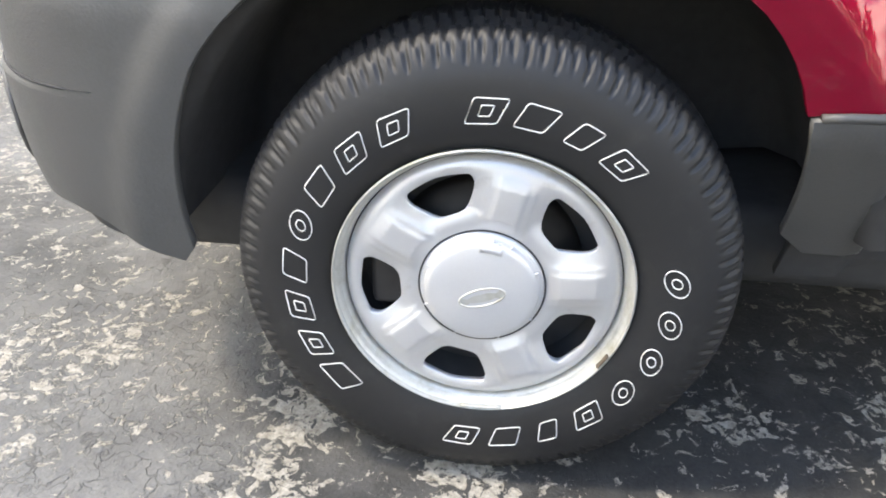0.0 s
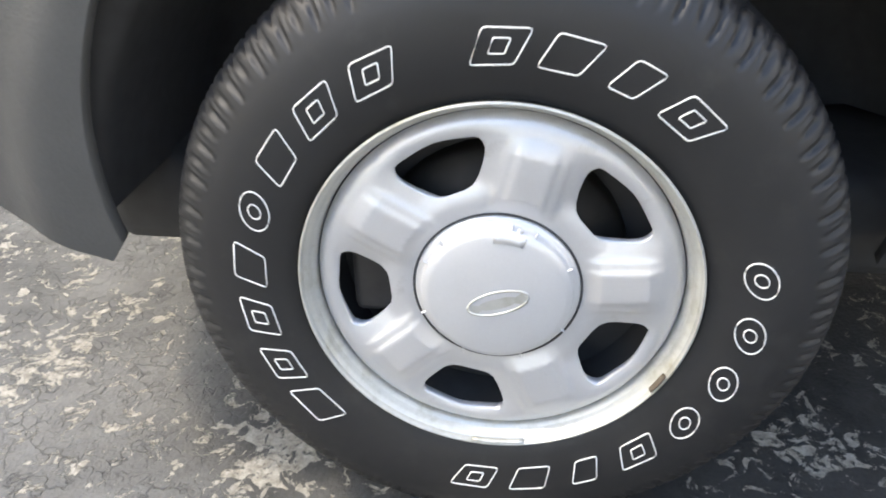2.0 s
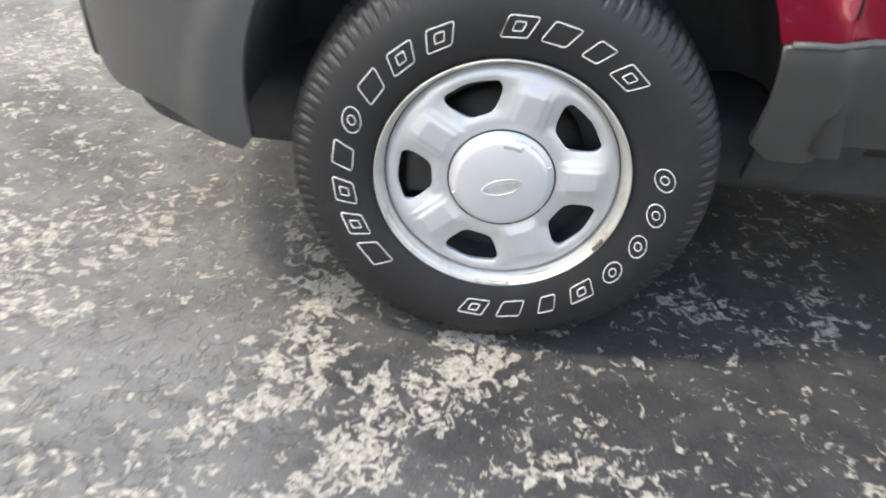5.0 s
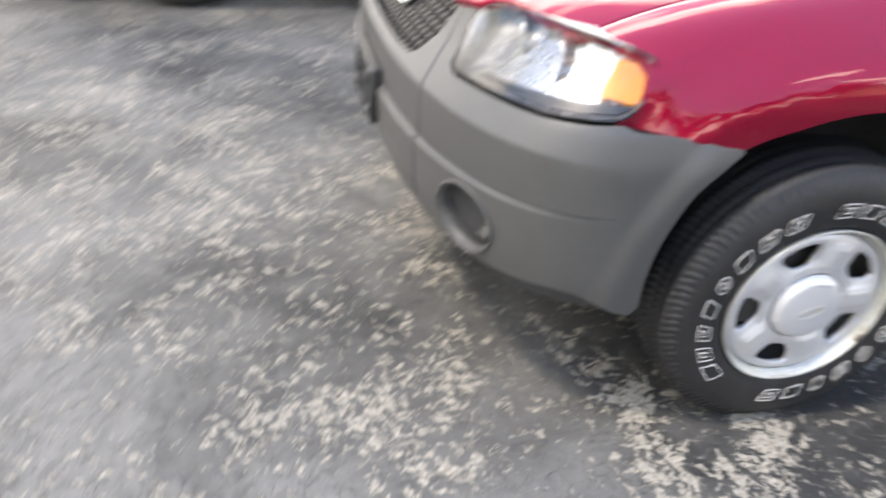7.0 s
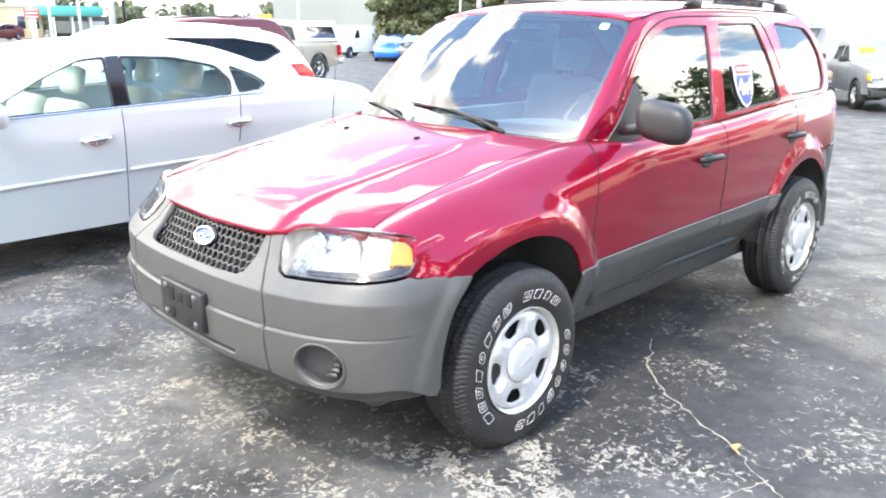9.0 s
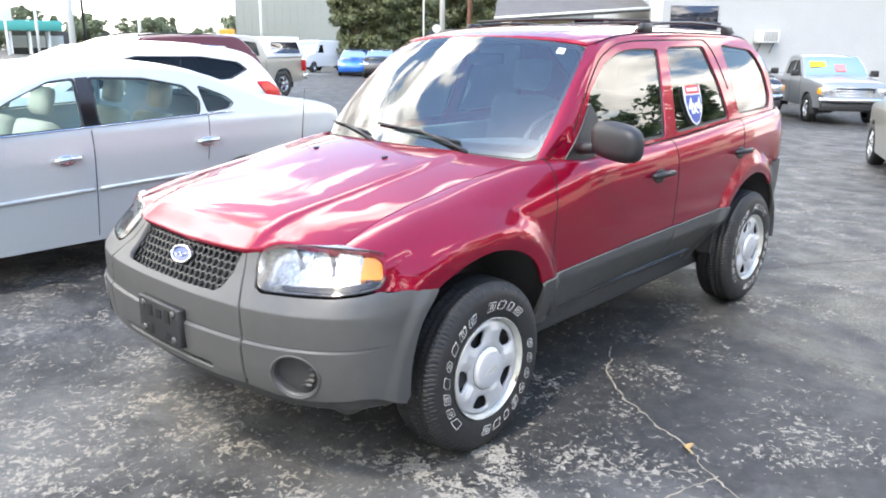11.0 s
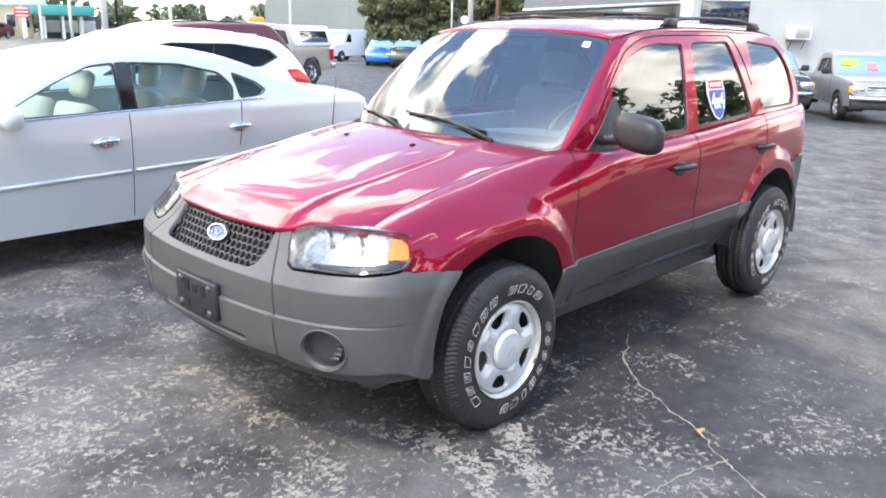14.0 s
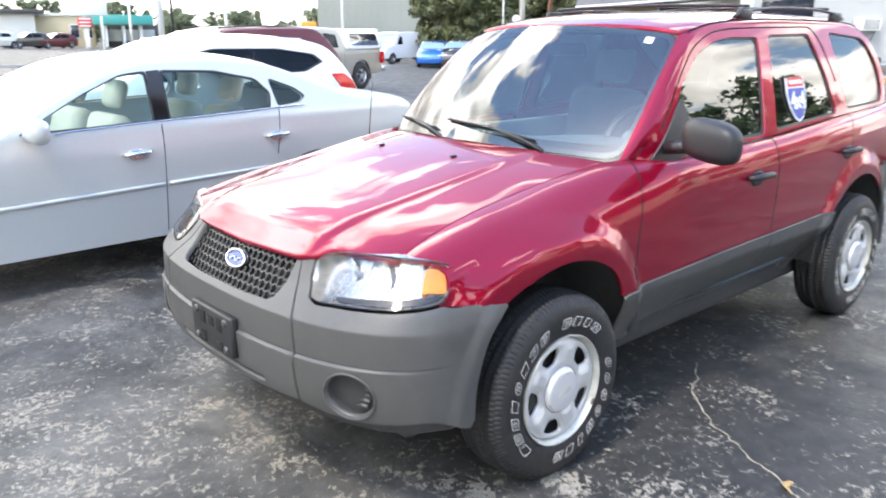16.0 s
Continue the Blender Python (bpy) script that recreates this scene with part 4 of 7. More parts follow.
def fascia(a, z, off=0.0):
    L, w = (0.25 * f_(z - 0.002) + 0.5 * f_(z) + 0.25 * f_(z + 0.002) for f_ in (fas_L, fas_w))
    s, q = math.copysign(1, a), abs(a)
    t = min(q, 1.0) * math.pi / 2
    y, x = (w + off) * math.sin(t) ** (2 / NF), -0.45 - (L + off) * math.cos(t) ** (2 / NF)
    if q > 1:
        x = -0.45 + (q - 1) * 0.5
        y += 0.004 * min(1.0, (q - 1) * 3)
    k = min(1.0, max(0.0, (z - 0.765) / 0.13))     # the lamps sweep back round the nose
    sweep = 0.040 * k * k * (3 - 2 * k) * (y / 0.8) ** 2
    x, y = x + sweep, y - sweep
    if q > 0.8 and z < 0.78:     # the wheel arch's flare runs on down the bumper
        r = math.hypot(x - 0.04, z - 0.36)
        k = min(1.0, max(0.0, (0.585 - r) / 0.05))
        y += 0.011 * k * k * (3 - 2 * k) - 0.10 * max(0.0, 0.525 - r)
    return (x, -s * y, z)


def fa(y, z=0.6):
    return math.copysign(2 / math.pi * math.asin(min(1.0, (abs(y) / float(fas_w(z))) ** (NF / 2))), y)


mid_half = [(0.0, 0.424), (0.2, 0.425), (0.35, 0.428), (0.478, 0.432), (0.473, 0.60), (0.464, 0.717), (0.398, 0.80), (0.368, 0.872), (0.352, 0.872), (0.350, 0.80), (0.342, 0.756), (0.315, 0.741), (0.15, 0.736), (0.0, 0.736)]
mid_out = [(fa(y, z), z) for y, z in mid_half] + [(-fa(y, z), z) for y, z in mid_half[-2:0:-1]]
slot = rounded([(fa(y, 0.4), z) for y, z in ((-0.30, 0.446), (-0.32, 0.452), (-0.32, 0.474), (0.32, 0.474), (0.32, 0.452), (0.30, 0.446))], 0.01, 3)
bumper = panel("front_bumper", mid_out, fascia, M_CLAD, suv, "grey plastic front bumper with lower intake", holes=[slot], step=0.019, thick=0.02, rows=(0.5975, 0.717))
LAMP = [(0.318, 0.782), (0.292, 0.83), (0.284, 0.876), (0.306, 0.899), (0.360, 0.913), (0.466, 0.921), (0.637, 0.921), (0.800, 0.914), (0.895, 0.902), (0.930, 0.878), (0.925, 0.852), (0.908, 0.818),
        (0.875, 0.800), (0.800, 0.793), (0.654, 0.784), (0.516, 0.780), (0.412, 0.777), (0.350, 0.774)]
for sg in (1, -1):
    cor = [(fa(0.490, 0.4), 0.430), (fa(0.60, 0.4), 0.414), (fa(0.72, 0.4), 0.408), (0.72, 0.414), (0.80, 0.418), (0.87, 0.410), (0.94, 0.386), (1.0, 0.358), (1.03, 0.352)]
    cor += [(1 + (x + 0.45) / 0.5, z) for x, z in arch_front(178, 130, 16)] + [(1.325, 0.752), (1.10, 0.770), (0.93, 0.782)]
    cor += [(a, z) for a, z in ((0.885, 0.790), (0.800, 0.783), (0.654, 0.774), (0.516, 0.770), (0.412, 0.767), (0.342, 0.764), (0.308, 0.778), (0.281, 0.83), (0.271, 0.884), (0.250, 0.888), (0.222, 0.876))]
    cor += [(fa(0.378, 0.87), 0.868), (fa(0.409, 0.80), 0.80), (fa(0.477, 0.717), 0.715), (fa(0.486, 0.6), 0.60)]
    FY, FZ, FR = 0.684, 0.497, 0.077
    fog = [(fa(FY + FR * math.cos(t), 0.5), FZ + FR * math.sin(t)) for t in np.linspace(0, 2 * math.pi, 33)[:-1]]
    cpan = panel("bumper_corner", cor, fascia, M_CLAD, suv, "grey plastic bumper corner with round lamp recess", holes=[fog], step=0.019, thick=0.02, sign=sg, rows=(0.5975, 0.717))
    # fog lamp recess: rim ring, bucket and louvred floor
    ring = [fascia(fa(FY + (FR + 0.004) * math.cos(t), 0.5), FZ + (FR + 0.004) * math.sin(t), 0.002) for t in np.linspace(0, 2 * math.pi, 41)[:-1]]
    part("recess_ring", *tube([(x, y * sg, z) for x, y, z in ring], 0.0045, 6, closed=True), M_CLAD, cpan)
    rc_ = np.mean(np.array(ring), 0)
    inner = [(rc_[0] + (x - rc_[0]) * 0.75 + 0.125, rc_[1] + (y - rc_[1]) * 0.86 + 0.012, rc_[2] + (z - rc_[2]) * 0.86) for x, y, z in ring]
    nb = len(ring)
    allv = [(x, y * sg, z) for x, y, z in ring + inner] + [(np.mean([p[0] for p in inner]), np.mean([p[1] for p in inner]) * sg, FZ)]
    part("recess_bucket", allv, [(i, (i + 1) % nb, nb + (i + 1) % nb, nb + i) for i in range(nb)] + [(nb + i, nb + (i + 1) % nb, 2 * nb) for i in range(nb)], M_LINER, cpan)
    cxr, cyr = np.mean([p[0] for p in inner]), np.mean([p[1] for p in inner])
    for k in range(5):
        zz = FZ - 0.045 + k * 0.021
        hw = math.sqrt(max(0.0001, 0.064 ** 2 - (zz - FZ) ** 2))
        part("recess_slat", *tube([(cxr - 0.080, (cyr + hw * 0.10) * sg, zz), (cxr - 0.072, (cyr - hw * 0.92) * sg, zz + 0.006)], 0.0085, 6), M_CLAD, cpan)
    # headlamp
    lm = rounded(LAMP, 0.02, 3)
    la, lz = np.mean(np.array(lm), 0)
    lm = [(la + (a - la) * 1.004, lz + (z - lz) * 1.012) for a, z in lm]
    back = panel("headlamp", lm, lambda a, z: fascia(a, z, -0.055), M_REFLECT, suv, "clear headlamp with chrome reflectors and amber corner", step=0.03, thick=0.02, lip=0.0, sign=sg)
    lens = panel("lens", lm, lambda a, z: fascia(a, z, 0.002 + 0.006 * math.sin(min(1, max(0, (z - 0.78) / 0.17)) * math.pi)), M_LENS, back, "clear plastic lamp lens", step=0.016, thick=0.004, sign=sg)
    lens.visible_shadow = False
    front = [fascia(a, z, -0.001) for a, z in lm]
    rear = [fascia(a, z, -0.055) for a, z in lm]
    k_ = len(lm)
    part("lamp_wall", [(x, y * sg, z) for x, y, z in front + rear], [(i, (i + 1) % k_, k_ + (i + 1) % k_, k_ + i) for i in range(k_)], M_REFLECT, back)
    part("lamp_seal", *tube([(x, y * sg, z) for x, y, z in front], 0.0022, 6, closed=True), M_BLACK, back)
    amb = rounded([(0.770, 0.826), (0.905, 0.822), (0.915, 0.884), (0.778, 0.888)], 0.010, 3)
    panel("turn_signal", amb, lambda a, z: fascia(a, z, -0.010), M_AMBER, back, "amber turn signal lens", step=0.02, thick=0.03, sign=sg)
    for by, bz, br in ((0.530, 0.846, 0.056), (0.655, 0.848, 0.056)):
        bx = fascia(fa(by, bz), bz)[0]
        bv, bf = revolve([(br, 0.0), (br * 0.97, 0.006), (br * 0.9, -0.01), (br * 0.7, -0.032), (br * 0.45, -0.048), (br * 0.22, -0.054), (br * 0.2, -0.03), (0.0005, -0.026)], 28)
        part("reflector_bowl", [(bx + 0.060 + y, -by * sg + x * -sg * 0.98, bz + z) for x, y, z in bv], [f_[::-1] for f_ in bf], M_REFLECT, back)
    lowv = rounded([(0.40, 0.792), (0.76, 0.812), (0.90, 0.818), (0.86, 0.803), (0.654, 0.788), (0.42, 0.782)], 0.004, 2)
    panel("lamp_bezel", lowv, lambda a, z: fascia(a, z, -0.012), M_BLACK, back, step=0.02, thick=0.03, sign=sg)
# thin dark tube along the bumper's fold, standing in for the fold's shade
crease_ = [fascia(a, 0.6035, 0.0008) for a in np.concatenate([np.linspace(-0.93, -0.56, 26), np.linspace(-0.555, 0.555, 60), np.linspace(0.56, 0.93, 26)])]
part("bumper_crease_shade", *tube(crease_, [0.0006] * 4 + [0.0022] * 104 + [0.0006] * 4, 6), M_LINER, bumper)
dk = [fascia(a, z, -0.03) for z in (0.36, 0.5, 0.66) for a in np.linspace(-1.0, 1.0, 41)]
part("bumper_core", dk, [(j * 41 + i, j * 41 + i + 1, (j + 1) * 41 + i + 1, (j + 1) * 41 + i) for j in range(2) for i in range(40)], M_LINER, suv)

# grille: honeycomb on a leaning plane
gr = bpy.data.objects.new("grille", None)
scene.collection.objects.link(gr)
gr.parent = suv
gr["label"] = "black honeycomb grille with blue oval badge"


def grille_pt(y, z, d=0.0):
    return (-0.806 + (z - 0.74) * 0.70 + 0.020 * (y / 0.35) ** 2 + d, y, z)


hexes, pitch = [], 0.0345
for j in range(-1, 10):
    for i in range(-13, 14):
        cy, cz = (i + 0.5 * (j % 2)) * pitch, 0.705 + j * pitch * 0.72
        lim = np.interp(cz, [0.70, 0.75, 0.80, 0.90], [0.31, 0.345, 0.355, 0.36])
        if abs(cy) < lim + 0.012 and 0.715 < cz < 0.880:
            for k in range(6):
                a, b = radians(30 + 60 * k), radians(90 + 60 * k)
                r = pitch * 0.555
                hexes.append(tube([grille_pt(cy + r * math.cos(a), cz + 0.84 * r * math.sin(a)), grille_pt(cy + r * math.cos(b), cz + 0.84 * r * math.sin(b))], 0.0050, 4))
part("honeycomb", *joined(*hexes), M_GRILLE, gr, "black plastic honeycomb mesh", smooth=False)
gb = [grille_pt(y, z, 0.045) for z in (0.66, 0.78, 0.92) for y in np.linspace(-0.42, 0.42, 13)]
part("grille_backing", gb, [(j * 13 + i, j * 13 + i + 1, (j + 1) * 13 + i + 1, (j + 1) * 13 + i) for j in range(2) for i in range(12)], M_HOLE, gr)
# oval badge
ov = [(-0.800, 0.062 * math.cos(t), 0.805 + 0.026 * math.sin(t)) for t in np.linspace(0, 2 * math.pi, 49)[:-1]]
ov = [(x + 0.60 * (z - 0.74) - 0.014, y, z) for x, y, z in ov]
badge = part("badge", ov + [(-0.778, 0, 0.805)], [(i, 48, (i + 1) % 48) for i in range(48)], M_BLUE, gr, "blue oval badge with chrome ring")
part("badge_ring", *tube([(x - 0.002, y * 1.05, 0.805 + (z - 0.805) * 1.08) for x, y, z in ov], 0.0055, 8, closed=True), M_CHROME, badge)
part("badge_body", *tube([(x + 0.012, y * 0.95, 0.80 + (z - 0.8) * 0.95) for x, y, z in ov], 0.01, 6, closed=True), M_BLACK, badge)
part("badge_mark", *tube([(-0.780 + 0.6 * 0.006 * math.sin(y * 160), y, 0.805 + 0.006 * math.sin(y * 160)) for y in np.linspace(-0.036, 0.036, 22)], 0.0025, 5), M_CHROME, badge)

# plate bracket
br = part("plate_bracket", *box(-0.900, -0.868, -0.17, 0.14, 0.490, 0.642, 0.008), M_BLACK, suv, "black empty number plate bracket")
for yy in (-0.125, 0.095):
    for zz in (0.515, 0.617):
        part("bracket_boss", *moved(revolve([(0.014, 0.0), (0.013, 0.006), (0.006, 0.008), (0.0005, 0.008)], 14), Matrix.Translation((-0.900, yy, zz)) @ Matrix.Rotation(radians(-90), 4, "Z")), M_CLAD, br)
# openings of the bracket: solid black boxes in place of their shaded depth
for y0, y1, z0, z1 in ((-0.085, -0.045, 0.49, 0.52), (-0.085, -0.045, 0.56, 0.61), (0.045, 0.085, 0.49, 0.53), (0.045, 0.085, 0.56, 0.61), (-0.02, 0.02, 0.565, 0.60)):
    part("bracket_window", *box(-0.9025, -0.892, y0 - 0.015, y1 - 0.015, z0 + 0.012, z1 + 0.012, 0.001), M_HOLE, br)

# hood


def hood_z(x, y):
    zc = spl(x, [-0.80, -0.745, -0.71, -0.667, -0.60, -0.5, -0.2, 0.2, 0.6], [0.850, 0.879, 0.900, 0.931, 0.958, 0.988, 1.044, 1.108, 1.155])
    ys, zs = smooth_x(ys_, x), smooth_x(zs_, x)
    k = min(1.0, abs(y) / ys)
    edge = min(zs, zc)
    z = edge + (zc - edge) * (1 - k ** np.interp(x, [-0.60, -0.30], [4.5, 2.6]))
    crest = np.interp(x, [-0.76, 0.5], [0.405, 0.42])
    z += 0.011 / (1 + math.exp((abs(y) - crest) / 0.010)) * np.interp(x, [-0.76, -0.6, 0.6], [0.5, 1, 0.6])
    return z


def hood_s(x, y):
    return (x, y, 0.25 * hood_z(x - 0.03, y) + 0.5 * hood_z(x, y) + 0.25 * hood_z(x + 0.03, y))


HF_Y, HF_X = [0.0, 0.35, 0.43, 0.462, 0.52, 0.61, 0.695], [-0.752, -0.736, -0.708, -0.676, -0.650, -0.618, -0.572]
hf = [(spl(abs(y), HF_Y, HF_X), y) for y in np.concatenate([np.linspace(-0.690, -0.44, 16), np.linspace(-0.42, 0.42, 15), np.linspace(0.44, 0.690, 16)])]
hr = [(0.350 + 0.135 * (abs(y) / 0.70) ** 2, y) for y in np.linspace(0.685, -0.685, 21)]
hood_out = hf + [(x, smooth_x(ys_, x) - 0.008) for x in (-0.53, -0.48, -0.4, -0.3, -0.2, -0.1, 0.0, 0.1, 0.2, 0.3, 0.4)] + hr + [(x, -smooth_x(ys_, x) + 0.008) for x in (0.4, 0.3, 0.2, 0.1, 0.0, -0.1, -0.2, -0.3, -0.4, -0.48, -0.53)]
hood = panel("hood", hood_out, hood_s, M_RED, suv, "red bonnet with raised centre", step=0.03, thick=0.025, lip=0.005)
for yy in (-0.19, 0.29):
    p = hood_s(0.13, yy)
    part("washer_nozzle", *moved(box(-0.012, 0.012, -0.009, 0.009, -0.002, 0.008, 0.003), Matrix.Translation(p)), M_BLACK, hood)


# windscreen, cowl and wipers
def screen(u, v, off=0.0):
    xb, xt = 0.390 + 0.165 * u * u, 0.99 + 0.085 * u * u
    zb, zt = 1.130 - 0.022 * u * u, 1.632 - 0.042 * u * u
    k = 4 * v * (1 - v)
    return (xb + (xt - xb) * v - 0.020 * k - 0.7 * off, u * (0.708 - 0.103 * v + 0.024 * k), zb + (zt - zb) * v + 0.018 * k + 0.7 * off)


ws_out = rounded([(-1, 0), (1, 0), (1, 1), (-1, 1)], 0.10, 6)
ws = panel("windscreen", ws_out, screen, M_GLASS, suv, "clear windscreen reflecting the sky", step=0.09, thick=0.005)
ws.visible_shadow = False
ins = rounded([(-0.978, 0.035), (0.978, 0.035), (0.978, 0.970), (-0.978, 0.970)], 0.10, 6)
panel("windscreen_seal", rounded([(-1.004, -0.02), (1.004, -0.02), (1.004, 1.01), (-1.004, 1.01)], 0.07, 6), lambda u, v: screen(u, v, -0.004), M_BLACK, ws, holes=[ins], step=0.06, thick=0.006)
tagp = [screen(u, v, 0.002) for u, v in ((-0.86, 0.885), (-0.80, 0.885), (-0.80, 0.945), (-0.86, 0.945))]
part("service_sticker", tagp, [(0, 1, 2, 3)], mat("paper_white", (0.8, 0.8, 0.78), 0.6, grain=0.05), ws, "small white service sticker")
for sg in (1, -1):
    edge = [(0.63, 1.103), (0.78, 1.265), (0.93, 1.425), (1.06, 1.555), (1.16, 1.606), (1.22, 1.62)]
    vs, rows_ = [], 24
    for i in range(rows_ + 1):
        v = i / rows_
        g = np.array(glasshouse(*[np.interp(v, np.linspace(0, 1, 6), [e[k] for e in edge]) for k in (0, 1)]))
        q = np.array(screen(-1.0, min(1.0, v * 1.03) if v < 0.97 else 1.0, -0.001))
        for t in np.linspace(0, 1, 6):
            p = q + (g - q) * t
            p = p + np.array((-0.5, -0.55, 0.4)) * 0.016 * math.sin(math.pi * t) * (1 - 0.5 * v)
            vs.append((p[0], p[1] * sg, p[2]))
    fs = [(i * 6 + q, i * 6 + q + 1, (i + 1) * 6 + q + 1, (i + 1) * 6 + q) for i in range(rows_) for q in range(5)]
    part("windscreen_pillar", vs, fs if sg > 0 else [f_[::-1] for f_ in fs], M_RED, suv, "red windscreen pillar")
cow = [(x_, y, z_) for y in np.linspace(-0.70, 0.70, 31) for x_, z_ in ((0.32 + 0.135 * (y / 0.7) ** 2, 1.075 - 0.01 * (y / 0.7) ** 2), (0.44 + 0.15 * (y / 0.7) ** 2, 1.090 - 0.01 * (y / 0.7) ** 2), (0.52 + 0.16 * (y / 0.7) ** 2, 1.15))]
part("cowl", cow, [(i * 3 + q, (i + 1) * 3 + q, (i + 1) * 3 + q + 1, i * 3 + q + 1) for i in range(30) for q in range(2)], M_BLACK, suv, "black cowl panel below the windscreen")
for arm_, blade_ in ((((-0.60, -0.03), (-0.42, 0.035), (-0.14, 0.095)), ((-0.50, 0.052), (-0.12, 0.098), (0.29, 0.125))),
                     (((0.20, -0.03), (0.42, 0.03), (0.70, 0.075)), ((0.34, 0.045), (0.70, 0.080), (1.0, 0.100)))):
    wp = part("wiper", *tube([screen(u, v, 0.030 - 0.004 * i) for i, (u, v) in enumerate(arm_)], [0.012, 0.008, 0.006], 6), M_BLACK, suv, "black windscreen wiper")
    part("wiper_blade", *tube([screen(*np.add(blade_[0], np.subtract(blade_[1], blade_[0]) * q), 0.010) for q in np.linspace(0, 1, 5)] +
                              [screen(*np.add(blade_[1], np.subtract(blade_[2], blade_[1]) * q), 0.010) for q in np.linspace(0.2, 1, 5)], 0.006, 5), M_BLACK, wp, "rubber wiper blade")
    part("wiper_bridge", *tube([screen(*np.add(blade_[0], np.subtract(blade_[2], blade_[0]) * q), 0.010 + 0.016 * math.sin(math.pi * (q - 0.15) / 0.7)) for q in np.linspace(0.15, 0.85, 9)], 0.004, 5), M_BLACK, wp)
for yy in (-0.02, 0.05):
    part("cowl_cap", *moved(box(-0.030, 0.030, -0.022, 0.022, -0.006, 0.010, 0.006), Matrix.Translation((0.395 + 0.02 * (yy > 0), yy, 1.100))), M_BLACK, suv)
part("antenna", *tube([(0.40, 0.755, 1.05), (0.44, 0.765, 1.35)], [0.003, 0.0015], 6), M_BLACK, suv, "thin black mast aerial")


# roof
def roof(x, y):
    zc = spl(x, [0.98, 1.15, 1.35, 1.6, 1.95, 2.6, 2.9, 3.1, 3.4], [1.634, 1.668, 1.690, 1.702, 1.712, 1.706, 1.690, 1.645, 1.50])
    ze = spl(x, [0.98, 1.15, 1.35, 1.6, 1.95, 2.6, 2.9, 3.05, 3.4], [1.545, 1.598, 1.632, 1.645, 1.650, 1.645, 1.622, 1.550, 1.40])
    k = min(1.0, abs(y) / 0.648)
    return (x, y, ze + (zc - ze) * (1 - k ** 2.6) ** 0.6)


def roof_s(x, y):
    return (x, y, (roof(x - 0.06, y)[2] + 2 * roof(x, y)[2] + roof(x + 0.06, y)[2]) / 4)


ro = [(1.005 + 0.083 * (y / 0.6) ** 2, y) for y in np.linspace(-0.60, 0.60, 13)] + [(1.22, 0.642), (1.8, 0.645), (2.6, 0.645), (2.92, 0.63), (3.07, 0.58), (3.10, 0.0), (3.07, -0.58), (2.92, -0.63), (2.6, -0.645), (1.8, -0.645), (1.22, -0.642)]
panel("roof", ro, roof_s, M_RED, suv, "red roof panel", step=0.05, thick=0.02, lip=0.004)

for cx_ in (1.70, 2.60):
    part("crossbar", *tube([(cx_, y, 1.724 + 0.012 * (1 - (y / 0.6) ** 2)) for y in np.linspace(-0.595, 0.595, 9)], 0.012, 8, flat=0.6), M_BLACK, suv, "black roof rack crossbar")
for sg in (1, -1):
    ditch = [(x, -0.628 * sg, roof_s(x, 0.628)[2] + 0.002) for x in np.linspace(1.12, 2.92, 30)]
    part("roof_seam", *tube(ditch, 0.0035, 5), M_HOLE, suv)
    frame_line = rounded([(0.70, 1.135), (0.80, 1.265), (0.925, 1.405), (1.075, 1.535), (1.25, 1.602), (1.42, 1.618), (1.72, 1.624), (2.27, 1.628), (2.345, 1.56), (2.42, 1.40), (2.50, 1.185)], 0.06, 4)[4:-4]
    part("door_gap", *tube([(x, y * sg, z) for x, y, z in (glasshouse(a, b, 0.0008) for a, b in frame_line)], 0.0032, 5), M_HOLE, suv)

# tail
def tail(y, z):
    x = np.interp(z, [0.5, 0.7, 0.95, 1.19, 1.45, 1.62], [3.50, 3.52, 3.46, 3.36, 3.24, 3.10]) - 0.10 * (abs(y) / 0.80) ** 3
    return (x, y, z)


panel("tailgate", rounded([(-0.71, 0.66), (0.71, 0.66), (0.68, 1.19), (0.62, 1.61), (-0.62, 1.61), (-0.68, 1.19)], 0.05, 4), tail, M_RED, suv, "red tailgate", step=0.06, holes=[rounded([(-0.66, 1.20), (0.66, 1.20), (0.56, 1.56), (-0.56, 1.56)], 0.06, 4)])
panel("rear_screen", rounded([(-0.67, 1.19), (0.67, 1.19), (0.57, 1.57), (-0.57, 1.57)], 0.06, 4), lambda y, z: (tail(y, z)[0] - 0.008, y, z), M_TINT, suv, "dark rear window", step=0.1, thick=0.004)
panel("rear_bumper", rounded([(-0.80, 0.46), (0.80, 0.46), (0.80, 0.86), (-0.80, 0.86)], 0.04, 4), lambda y, z: (3.58 - 0.13 * (abs(y) / 0.80) ** 4, y * 0.93, z), M_CLAD, suv, "grey rear bumper", step=0.06)
for sg in (1, -1):
    panel("rear_bumper_side", arc(*ARCH_R, 0, 48, 10) + [(2.985, 0.795), (3.022, 0.852), (3.10, 0.862), (3.46, 0.860), (3.46, 0.48), (3.30, 0.42), (3.14, 0.36)], lambda x, z: side(x, z, 0.010), M_CLAD, suv, step=0.05, sign=sg)
    panel("tail_lamp", rounded([(3.36, 0.80), (3.455, 0.80), (3.455, 1.15), (3.36, 1.15)], 0.02, 3), lambda x, z: side(x, z, 0.004) if z < 0.95 else (x, side(x, 0.95, 0.004)[1] + 0.25 * (z - 0.95), z), mat("red_lens", (0.4, 0.01, 0.01), 0.15, coat=0.6, grain=0.1), suv, "red tail lamp", step=0.03, sign=sg)

